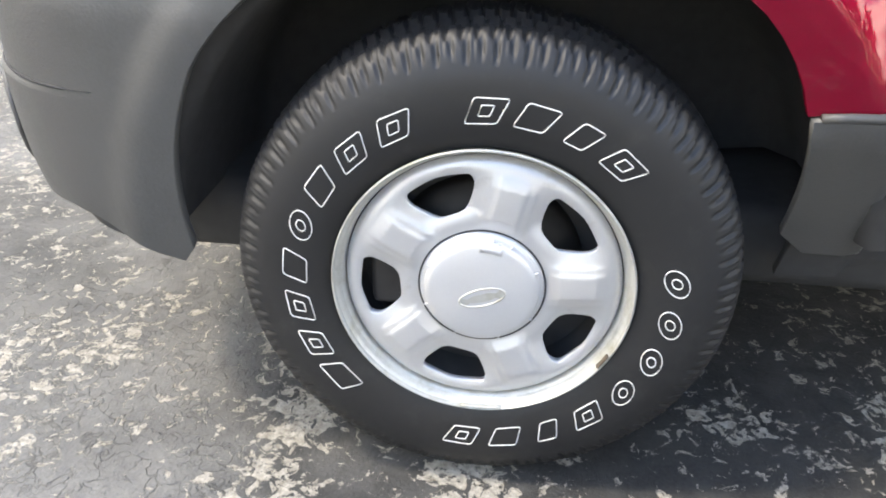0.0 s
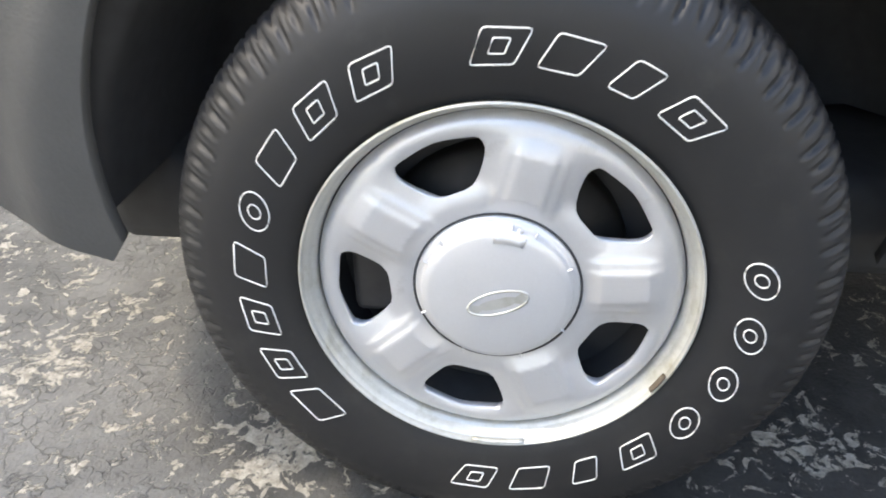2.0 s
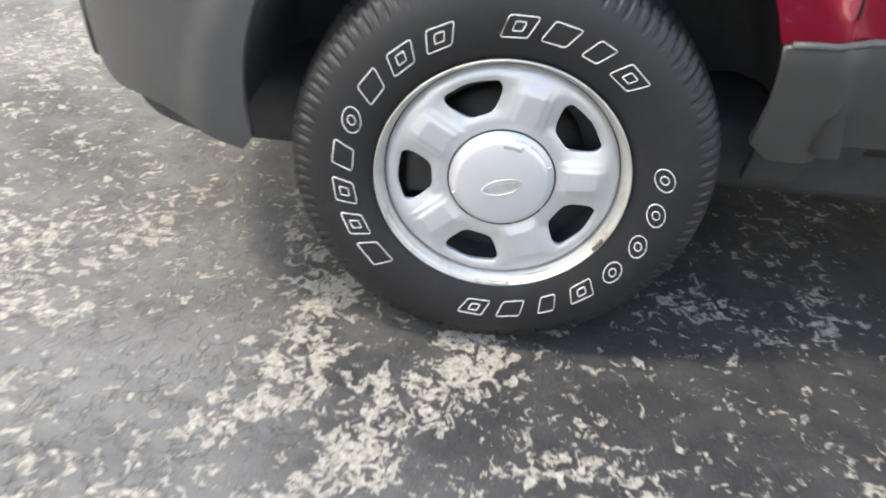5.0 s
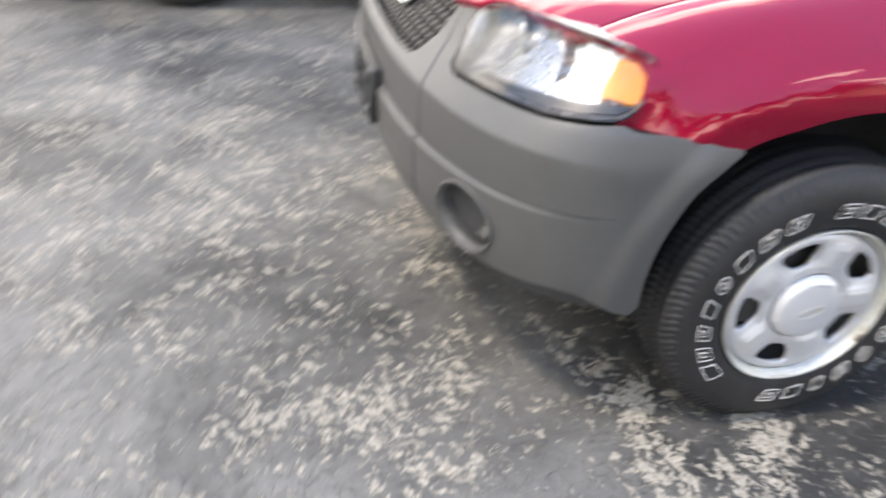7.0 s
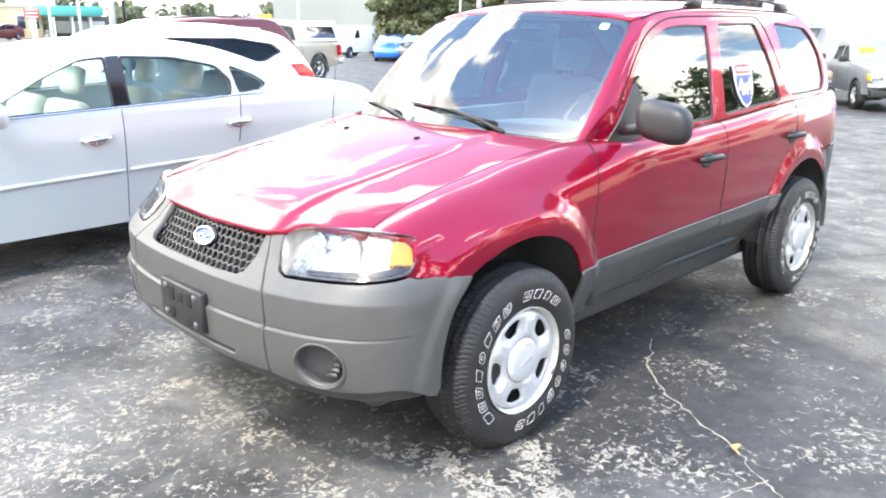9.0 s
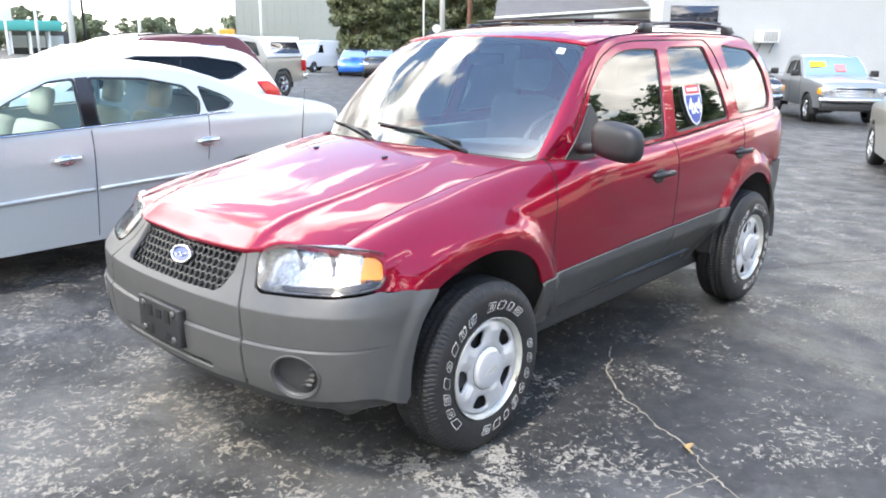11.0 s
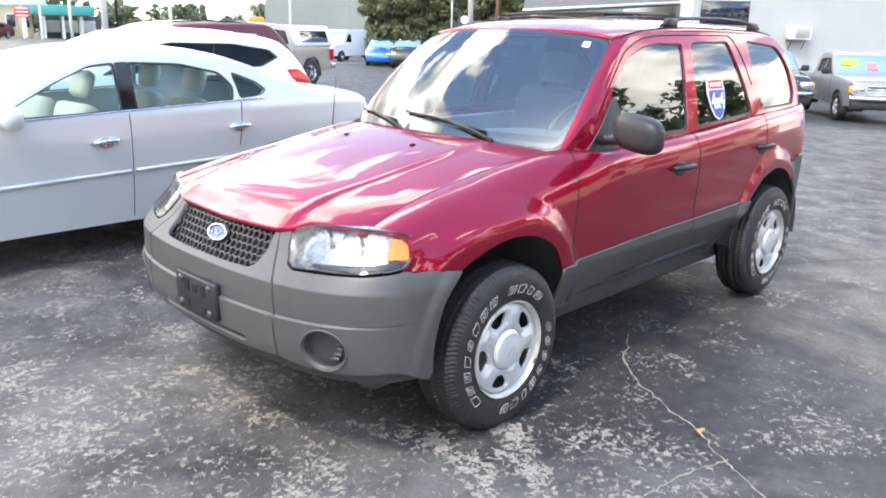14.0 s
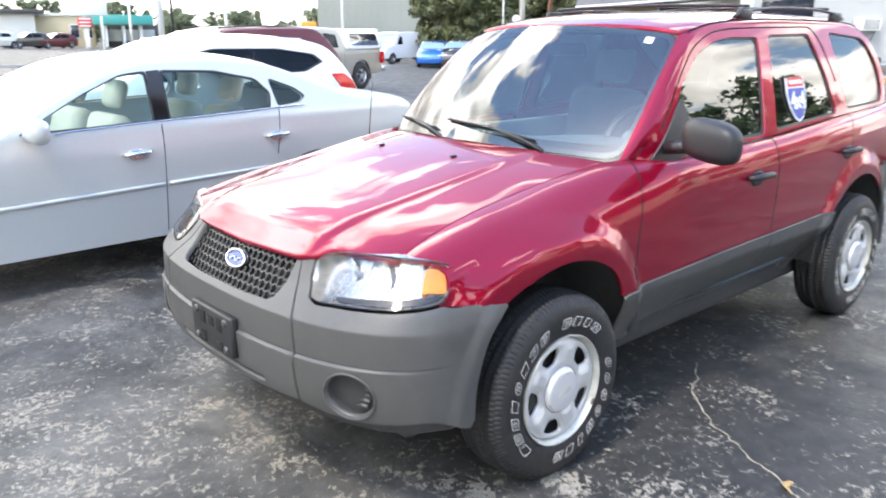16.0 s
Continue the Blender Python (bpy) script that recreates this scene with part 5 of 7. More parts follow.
# underbody, floor and cabin
part("underbody", *box(-0.55, 3.40, -0.70, 0.70, 0.26, 0.40, 0.03), M_LINER, suv)
part("engine_block", *box(-0.55, 0.45, -0.45, 0.45, 0.38, 0.95, 0.05), M_LINER, suv)
part("cabin_floor", *box(0.62, 2.08, -0.76, 0.76, 0.40, 0.60, 0.03), M_TRIM, suv)
part("load_floor", *box(2.08, 3.30, -0.46, 0.46, 0.45, 0.80, 0.03), M_TRIM, suv)
for sg in (1, -1):
    part("door_trim", *box(0.58, 2.10, min(0.74 * sg, 0.775 * sg), max(0.74 * sg, 0.775 * sg), 0.55, 1.08, 0.01), M_TRIM, suv)
dash = [(x, y * (0.93 if x < 0.5 else 1.0), z) for y in (-0.72, -0.5, -0.38, -0.25, 0.0, 0.3, 0.6, 0.72) for x, z in ((0.40, 1.06), (0.60, 1.09), (0.80, 1.115 + (0.03 if -0.52 < y < -0.23 else 0)), (1.02, 1.08 + (0.045 if -0.52 < y < -0.23 else 0)), (1.12, 0.98), (1.10, 0.70))]
# dashboard colour carries the same bluish cast for the sky's reflection
part("dashboard", dash, [(i * 6 + q, (i + 1) * 6 + q, (i + 1) * 6 + q + 1, i * 6 + q + 1) for i in range(7) for q in range(5)], mat("dashboard_plastic", (0.13, 0.17, 0.20), 0.6, grain=0.12, scale=120, bump=0.2), suv, "grey dashboard")
sw_c, sw_m = (1.20, -0.36, 1.085), Matrix.Rotation(radians(-62), 4, "Y")
circ = [tuple(Matrix.Translation(sw_c) @ sw_m @ Vector((0.19 * math.cos(t), 0.19 * math.sin(t), 0))) for t in np.linspace(0, 2 * math.pi, 33)[:-1]]
swo = part("steering_wheel", *tube(circ, 0.016, 8, closed=True), mat("wheel_grey", (0.14, 0.145, 0.15), 0.6, grain=0.1), suv, "grey steering wheel")
part("steering_hub", *tube([sw_c, (1.05, -0.38, 0.96)], [0.085, 0.05], 12), M_TRIM, swo)


def seat(cx, cy, wd, parent, material, name="front_seat", hz=0.62):
    s = new(name)
    s.parent = parent
    rot = Matrix.Translation((cx, cy, hz))
    part("cushion", *moved(box(-0.27, 0.27, -wd / 2, wd / 2, -0.10, 0.10, 0.05), rot), material, s)
    part("backrest", *moved(box(-0.08, 0.08, -wd / 2, wd / 2, 0.0, 0.62, 0.06), rot @ Matrix.Translation((0.24, 0, 0.05)) @ Matrix.Rotation(radians(16), 4, "Y")), material, s)
    if wd < 0.7:
        part("headrest", *moved(box(-0.05, 0.05, -0.13, 0.13, 0.66, 0.86, 0.045), rot @ Matrix.Translation((0.24, 0, 0.05)) @ Matrix.Rotation(radians(16), 4, "Y")), material, s)
    return s


seat(1.55, -0.38, 0.50, suv, M_SEAT)
seat(1.55, 0.38, 0.50, suv, M_SEAT)
seat(2.40, 0.0, 1.25, suv, M_SEAT, "rear_bench")
part("rear_view_mirror", *moved(box(-0.015, 0.015, -0.12, 0.12, -0.032, 0.032, 0.012), Matrix.Translation((1.06, 0.0, 1.52))), M_BLACK, suv, "rear view mirror")
part("headliner", *box(1.12, 2.9, -0.60, 0.60, 1.60, 1.615, 0.004), M_TRIM, suv)

fw = wheel("front_wheel", "black all-terrain tyre on a silver five-slot steel wheel", (0.0, -0.815, 0.357), 0.0, -1, parent=suv)
for nm, wx, wy, tn in (("front_wheel", 0.0, 0.815, 180), ("rear_wheel", 2.62, -0.815, 0), ("rear_wheel", 2.62, 0.815, 180)):
    copy_thing(fw, pose(wx, wy, 0.357, 0, 0, tn)).name = nm

# ---- other vehicles ----
M_SILVER = mat("silver_metallic_paint", (0.54, 0.565, 0.56), 0.34, 0.3, grain=0.03, scale=900, coat=0.8)
M_WHITE = mat("white_car_paint", (0.78, 0.79, 0.80), 0.30, 0.0, grain=0.03, scale=300, coat=1.0)
M_MAROON = mat("maroon_paint", (0.09, 0.007, 0.011), 0.4, 0.1, grain=0.05, scale=500, coat=0.4)
M_BEIGE = mat("beige_metallic_paint", (0.36, 0.34, 0.30), 0.35, 0.35, grain=0.05, scale=500, coat=0.8)
M_BLUECAR = mat("bright_blue_paint", (0.02, 0.14, 0.55), 0.3, 0.2, grain=0.05, scale=500, coat=1.0)
M_DARKCAR = mat("near_black_paint", (0.015, 0.016, 0.018), 0.3, 0.1, grain=0.1, scale=500, coat=1.0)
M_BEIGESEAT = mat("beige_leather", (0.42, 0.41, 0.36), 0.6, grain=0.12, scale=120, bump=0.25)
M_CLEAR = glass("sedan_glass", (0.78, 0.90, 0.86), reflect=0.50)
M_DARKGLASS = glass("privacy_glass", (0.04, 0.045, 0.055), reflect=0.42)
M_GREYPAINT = mat("grey_silver_paint", (0.27, 0.285, 0.30), 0.34, 0.4, grain=0.04, scale=700, coat=0.8)
M_REDLENS = mat("red_lamp_lens", (0.55, 0.008, 0.010), 0.25, grain=0.15, scale=90, coat=0.3, spec=0.2)
M_ALLOY = mat("polished_alloy", (0.62, 0.62, 0.63), 0.25, 0.85, grain=0.05, scale=120, rough_var=0.08)


def plain_wheel(parent, at, side, r=0.33, rim=0.20, width=0.21, spokes=6, finish=None):
    w = new("wheel")
    w.parent = parent
    w.matrix_basis = pose(*at, 0, 0, 0 if side < 0 else 180)
    h = width / 2
    prof = [(rim, h - 0.02), (rim + 0.012, h), (rim + 0.05, h + 0.008), (r - 0.04, h + 0.004), (r - 0.012, h - 0.015), (r, h - 0.04), (r, -h + 0.04), (r - 0.012, -h + 0.015), (rim + 0.03, -h), (rim, -h + 0.02)]
    v, f = revolve(prof, 48)
    part("tyre", [(x, y, max(z, -at[2] + 0.002)) for x, y, z in v], f, M_RUBBER, w)
    v, f = revolve([(rim - 0.02, -0.05), (rim - 0.025, h - 0.05), (rim - 0.008, h - 0.02), (rim + 0.004, h - 0.004), (rim + 0.006, h - 0.012)], 48)
    part("rim", v, f, finish or M_ALLOY, w)
    for k in range(spokes):
        a = 2 * math.pi * k / spokes + 0.3
        p0, p1 = 0.035, rim - 0.012
        part("spoke", *tube([(p0 * math.cos(a), -(h - 0.025), p0 * math.sin(a)), (0.55 * rim * math.cos(a), -(h - 0.018), 0.55 * rim * math.sin(a)), (p1 * math.cos(a), -(h - 0.028), p1 * math.sin(a))], [0.026, 0.02, 0.026], 8, flat=0.6), finish or M_ALLOY, w)
    v, f = revolve([(0.05, h - 0.03), (0.045, h - 0.01), (0.03, h - 0.004), (0.0005, h - 0.002)], 24)
    part("wheel_cap", v, f, finish or M_ALLOY, w)
    v, f = revolve([(rim - 0.02, 0.0), (0.005, 0.0)], 24)
    part("brake_shield", v, f, M_LINER, w)
    return w


def vehicle(name, label, category, at, turn, paint, wb, W, belt, outline, glass_x, windows, pane, r=0.33, rim=0.2, spokes=6, sill=0.24,
            lean=0.36, clad=None, interior=None, seams=(), finish=None, group="cars on the lot", handles=()):
    """A car in its own frame: front axle at the origin, nose towards -x. outline: the side view's upper line from the
    front bumper's foot over the roof to the rear bumper's foot; glass_x: stretches of it (by x) that are glass."""
    car = thing(name, label, category, at, turn, group=group)
    ol = [np.array(p, float) for p in outline]
    x0, x1 = min(p[0] for p in ol), max(p[0] for p in ol)
    xm, hl = (x0 + x1) / 2, (x1 - x0) / 2

    def half(x, z):
        k = abs((x - xm) / hl)
        w = W * (1 - 0.13 * k ** 5)
        t = z - belt
        if t > 0:
            w -= lean * (t - 0.03 * (1 - math.exp(-t / 0.03))) + 0.02
        else:
            w -= 0.10 * max(0.0, belt - 0.25 - z) ** 2 + 0.02 * math.exp(t / 0.06)
        return max(w, 0.1)

    # the smooth upper line
    sm = []
    for i in range(len(ol) - 1):
        p0, p1, p2, p3 = ol[max(i - 1, 0)], ol[i], ol[i + 1], ol[min(i + 2, len(ol) - 1)]
        n = max(2, int(np.linalg.norm(p2 - p1) / 0.07))
        for t in np.arange(n) / n:
            sm.append(0.5 * ((2 * p1) + (p2 - p0) * t + (2 * p0 - 5 * p1 + 4 * p2 - p3) * t * t + (-p0 + 3 * p1 - 3 * p2 + p3) * t ** 3))
    sm.append(ol[-1])
    ra = r + 0.06
    low = [(x1 - 0.03, sill + 0.02)]
    for ax in (wb, 0.0):
        a_lo = math.degrees(math.asin(max(-0.9, min(0.9, (sill - r) / ra))))
        low += [(ax + ra * math.cos(radians(a)), r + ra * math.sin(radians(a))) for a in np.linspace(a_lo, 180 - a_lo, 15)]
    low += [(x0 + 0.05, sill + 0.02)]
    poly = [tuple(p) for p in sm] + [p for p in low]
    holes = [rounded(w, 0.03, 4) for w in windows]

    def face(x, z, off=0.0):
        return (x, -(half(x, z) + off), z)
    for sg in (1, -1):
        bd = panel("body_side", poly, face, paint, car, holes=holes, step=0.075, thick=0.03, lip=0.004, sign=sg)
        for hset in holes:
            cx, cz = np.mean(np.array(hset), 0)
            pn = panel("side_window", [(cx + (a - cx) * 0.99, cz + (b - cz) * 0.985) for a, b in hset], lambda x, z: face(x, z, -0.012), pane, car, step=0.2, thick=0.004, sign=sg)
            pn.visible_shadow = False
            panel("window_seal", [(cx + (a - cx) * 1.01, cz + (b - cz) * 1.015) for a, b in hset], lambda x, z: face(x, z, 0.003), M_BLACK, pn,
                  holes=[[(cx + (a - cx) * 0.965, cz + (b - cz) * 0.94) for a, b in hset]], step=0.12, thick=0.01, sign=sg)
        if clad:
            cl = [(ra + 0.02, sill), (wb - ra - 0.02, sill), (wb - ra - 0.02, sill + 0.16), (ra + 0.02, sill + 0.16)]
            panel("side_cladding", cl, lambda x, z: face(x, z, 0.008), clad, car, step=0.2, sign=sg)
        for sx0, sz0, sx1, sz1 in seams:
            pts = [face(sx0 + (sx1 - sx0) * t, sz0 + (sz1 - sz0) * t, -0.0005) for t in np.linspace(0, 1, 12)]
            # dark tube in place of the seam's shade
            part("door_gap", *tube([(x, y * sg, z) for x, y, z in pts], 0.0035, 4), M_LINER, car)
        for hx, hz in handles:
            hp = [face(hx - 0.10, hz, 0.004), face(hx - 0.07, hz + 0.002, 0.03), face(hx, hz + 0.006, 0.036), face(hx + 0.07, hz + 0.01, 0.032), face(hx + 0.10, hz + 0.012, 0.006)]
            part("door_handle", *tube([(x, y * sg, z) for x, y, z in hp], [0.013, 0.017, 0.019, 0.018, 0.013], 8), M_CHROME, car, "chrome door handle")
            cv_, cf_ = revolve([(0.062, -0.004), (0.056, 0.0045), (0.044, 0.0030), (0.0, 0.0015)], 24)
            fy_ = -face(hx, hz)[1]
            part("handle_cup", [(hx + x * 1.05, (-fy_ + y) * sg, hz - 0.004 + z * 0.62) for x, y, z in cv_], cf_, M_ALLOY, car)
        for ax in (0.0, wb):
            plain_wheel(car, (ax, -sg * (W - 0.125), r), -sg, r, rim, 0.21, spokes, finish)
            lv, lf = revolve([(ra, W - 0.03), (ra + 0.01, W - 0.05), (ra, W - 0.35), (0.05, W - 0.36)], 24, a0=radians(-15), a1=radians(195))
            part("wheel_liner", [(ax + x, y * sg, r + z) for x, y, z in lv], lf, M_LINER, car)
    # skin over the car, cut into painted and glazed stretches
    cross = [(-1.0, 0.0), (-0.985, 0.012), (-0.94, 0.026), (-0.8, 0.042), (-0.5, 0.058), (0.0, 0.065), (0.5, 0.058), (0.8, 0.042), (0.94, 0.026), (0.985, 0.012), (1.0, 0.0)]
    rows = []
    for i, p in enumerate(sm):
        t = sm[min(i + 1, len(sm) - 1)] - sm[max(i - 1, 0)]
        t /= max(np.linalg.norm(t), 1e-9)
        nx, nz = -t[1], t[0]
        w = half(p[0], p[1])
        rows.append([(p[0] + nx * d, y * w, p[1] + nz * d) for y, d in cross])
    spans, start = [], 0

    def is_glass(i):
        mx, mz = (sm[i] + sm[i + 1]) / 2
        return any(a < mx < b and mz > belt + 0.02 for a, b in glass_x)
    for i in range(1, len(sm)):
        if i == len(sm) - 1 or is_glass(i) != is_glass(i - 1):
            spans.append((start, i, is_glass(i - 1)))
            start = i
    m = len(cross)
    for a, b, g in spans:
        vs = [q for rw in rows[a:b + 1] for q in rw]
        fs = [(i * m + q, i * m + q + 1, (i + 1) * m + q + 1, (i + 1) * m + q) for i in range(b - a) for q in range(m - 1)]
        if g:
            o = part("screen", vs, [f_ for k_, f_ in enumerate(fs) if 1 < k_ % (m - 1) < m - 3], pane, car, "car window glass")
            o.visible_shadow = False
            for lo_, hi_ in ((0, 1), (m - 3, m - 2)):
                keep = [f_ for k_, f_ in enumerate(fs) if lo_ <= k_ % (m - 1) <= hi_]
                used = sorted({q for f_ in keep for q in f_})
                at_ = {q: i for i, q in enumerate(used)}
                part("screen_pillar", [vs[q] for q in used], [tuple(at_[q] for q in f_) for f_ in keep], paint, car)
        else:
            part("body_skin", vs, fs, paint, car)
    part("underbody", *box(x0 + 0.2, x1 - 0.2, -W + 0.3, W - 0.3, sill - 0.04, sill + 0.12, 0.03), M_LINER, car)
    part("cabin_floor", *box(0.3, wb + 0.3, -W + 0.10, W - 0.10, sill + 0.12, belt - 0.22, 0.03), M_TRIM, car)
    if interior:
        for sx in (1.05, 1.95):
            for sy in ((-0.37, 0.37)):
                seat(sx, sy, 0.5, car, interior, "car_seat", belt - 0.56)
    return car, face


SEDAN_AT = (-1.55, 3.45, gz(-0.5, 3.4))
sed, sface = vehicle("sedan", "silver four-door sedan with chrome side strip, parked beside the red car", "car", SEDAN_AT, 1.5, M_SILVER, 2.80, 0.925, 0.955,
    [(-1.0, 0.30), (-1.02, 0.50), (-0.95, 0.68), (-0.70, 0.80), (-0.10, 0.90), (0.52, 0.975), (0.62, 1.0), (1.10, 1.24), (1.45, 1.360), (1.95, 1.395), (2.45, 1.345), (2.85, 1.215), (3.15, 1.10), (3.40, 1.06), (3.80, 1.02), (3.88, 0.92), (3.90, 0.55), (3.86, 0.30)],
    [(0.62, 1.36), (2.42, 3.15)],
    [[(0.70, 1.00), (1.545, 1.02), (1.56, 1.342), (1.38, 1.322), (1.12, 1.215), (0.90, 1.105)], [(1.64, 1.022), (2.43, 1.055), (2.46, 1.16), (2.36, 1.265), (2.05, 1.33), (1.66, 1.345)], [(2.50, 1.065), (2.70, 1.085), (2.76, 1.125), (2.68, 1.185), (2.47, 1.265)]],
    M_CLEAR, 0.33, 0.205, 7, 0.25, 0.40, interior=M_BEIGESEAT, seams=((1.56, 0.28, 1.585, 1.0), (0.42, 0.30, 0.50, 0.93), (2.45, 0.72, 2.50, 1.04)), finish=M_CHROME, handles=((1.39, 0.825), (2.45, 0.858)))
for sg in (1, -1):
    for a, b in ((0.45, 1.55), (1.59, 2.38)):
        pts = [sface(x, 0.575 + 0.028 * (x - 0.4), 0.006) for x in np.linspace(a, b, 12)]
        part("side_strip", *tube([(x, y * sg, z) for x, y, z in pts], 0.011, 6, flat=1.3), M_SILVER, sed, "bright side strip")
    bp = [sface(x, 0.995 + 0.035 * (x - 0.8), 0.006) for x in np.linspace(0.72, 2.72, 20)]
    part("belt_trim", *tube([(x, y * sg, z) for x, y, z in bp], 0.006, 6), M_CHROME, sed)
    bpil = [sface(x, z, 0.006) for x, z in ((1.545, 1.022), (1.645, 1.025), (1.655, 1.348), (1.565, 1.342))]
    part("door_pillar", [(x, y * sg, z) for x, y, z in bpil] + [(x, (y + 0.02) * sg, z) for x, y, z in bpil], [(0, 1, 2, 3), (4, 7, 6, 5), (0, 4, 5, 1), (2, 6, 7, 3)], M_BLACK, sed, "black door pillar")
    mv, mf = box(-0.07, 0.05, -0.11, 0.11, -0.07, 0.075, 0.045)
    part("mirror_housing", [(0.78 + x, (-1.02 + y) * sg, 1.03 + z) for x, y, z in mv], mf, M_SILVER, sed, "silver door mirror")
    part("mirror_arm", *tube([(0.80, -0.88 * sg, 0.99), (0.78, -0.98 * sg, 1.01)], 0.03, 8), M_BLACK, sed)
    part("tail_lamp", *moved(box(-0.06, 0.06, -0.14, 0.14, -0.08, 0.08, 0.03), Matrix.Translation((3.84, -0.66 * sg, 0.85))), M_REDLENS, sed, "red tail lamp")
    part("headlamp", *moved(box(-0.10, 0.10, -0.15, 0.15, -0.06, 0.06, 0.03), Matrix.Translation((-0.86, -0.62 * sg, 0.68))), M_REFLECT, sed, "clear headlamp")
part("aerial", *tube([(3.05, 0.45, 1.12), (3.10, 0.45, 1.42)], [0.003, 0.002], 5), M_BLACK, sed)

SUVLINE = [(-0.92, 0.35), (-0.95, 0.60), (-0.85, 0.85), (-0.55, 0.98), (0.15, 1.08), (0.55, 1.14), (1.10, 1.45), (1.50, 1.585), (2.10, 1.625), (2.75, 1.585), (3.15, 1.50), (3.36, 1.30), (3.52, 1.05), (3.60, 0.85), (3.62, 0.55), (3.55, 0.35)]
SUVWIN2 = [[(0.78, 1.15), (1.70, 1.175), (2.78, 1.215), (3.07, 1.33), (2.95, 1.43), (2.45, 1.505), (1.63, 1.515), (1.42, 1.47), (1.15, 1.36)]]
SUVWIN = [[(0.78, 1.15), (1.55, 1.17), (1.55, 1.50), (1.42, 1.47), (1.15, 1.36)], [(1.63, 1.17), (2.38, 1.20), (2.38, 1.50), (1.63, 1.51)], [(2.45, 1.205), (2.78, 1.23), (3.05, 1.33), (2.93, 1.42), (2.45, 1.495)]]
xov, xface = vehicle("crossover", "white crossover with dark rear side glass and red lamps", "car", (0.38, 6.55, gz(1.5, 6.5)), 1.0, M_WHITE, 2.85, 0.93, 1.09, SUVLINE, [(0.6, 1.40), (3.12, 3.40)], SUVWIN2, M_DARKGLASS, 0.36, 0.22, 5, clad=M_CLAD)
xov.matrix_world = xov.matrix_world @ Matrix.Diagonal((1, 1, 0.925, 1))
for sg in (1, -1):
    tl = [(3.16, 1.17), (3.36, 1.17), (3.50, 1.07), (3.57, 0.92), (3.52, 0.84), (3.42, 0.86), (3.30, 0.98)]
    panel("tail_lamp", rounded(tl, 0.02, 3), lambda x, z: xface(x, z, 0.012), M_REDLENS, xov, "red wrap-round tail lamp", step=0.05, sign=sg)
    part("roof_rail", *tube([(x, -0.60 * sg, 1.615 + 0.03 * math.sin((x - 1.4) / 1.5 * math.pi)) for x in np.linspace(1.4, 2.9, 10)], 0.014, 6), M_ALLOY, xov)

MARLINE = [p for p in SUVLINE if p[0] < 1.4 or p[1] < 1.06] 
MARLINE[7:7] = [(1.50, 1.57), (2.10, 1.60), (2.75, 1.605), (3.12, 1.57), (3.38, 1.30)]
mar, mface = vehicle("sport_utility_vehicle", "dark maroon sport utility vehicle parked behind the white crossover", "car", (2.2, 9.4, gz(3.5, 9.4)), 1.0, M_MAROON, 2.85, 0.93, 1.09, MARLINE, [(0.6, 1.40), (3.12, 3.40)], SUVWIN, M_DARKGLASS, 0.36, 0.22, 5)
for sg in (1, -1):
    part("roof_rail", *tube([(x, -0.60 * sg, 1.63 + 0.03 * math.sin((x - 1.4) / 1.5 * math.pi)) for x in np.linspace(1.4, 2.9, 10)], 0.014, 6), M_BLACK, mar)

PICKLINE = [(-0.88, 0.45), (-0.92, 0.70), (-0.85, 0.98), (-0.55, 1.06), (0.30, 1.12), (0.50, 1.15), (0.95, 1.52), (1.20, 1.64), (1.90, 1.66), (2.15, 1.58), (2.28, 1.16), (2.36, 1.10), (3.0, 1.10), (4.00, 1.10), (4.06, 1.05), (4.06, 0.60), (4.0, 0.5)]
PICKWIN = [[(0.72, 1.17), (1.40, 1.18), (1.40, 1.57), (1.22, 1.56), (1.02, 1.42)], [(1.48, 1.18), (2.02, 1.18), (1.98, 1.52), (1.48, 1.57)]]


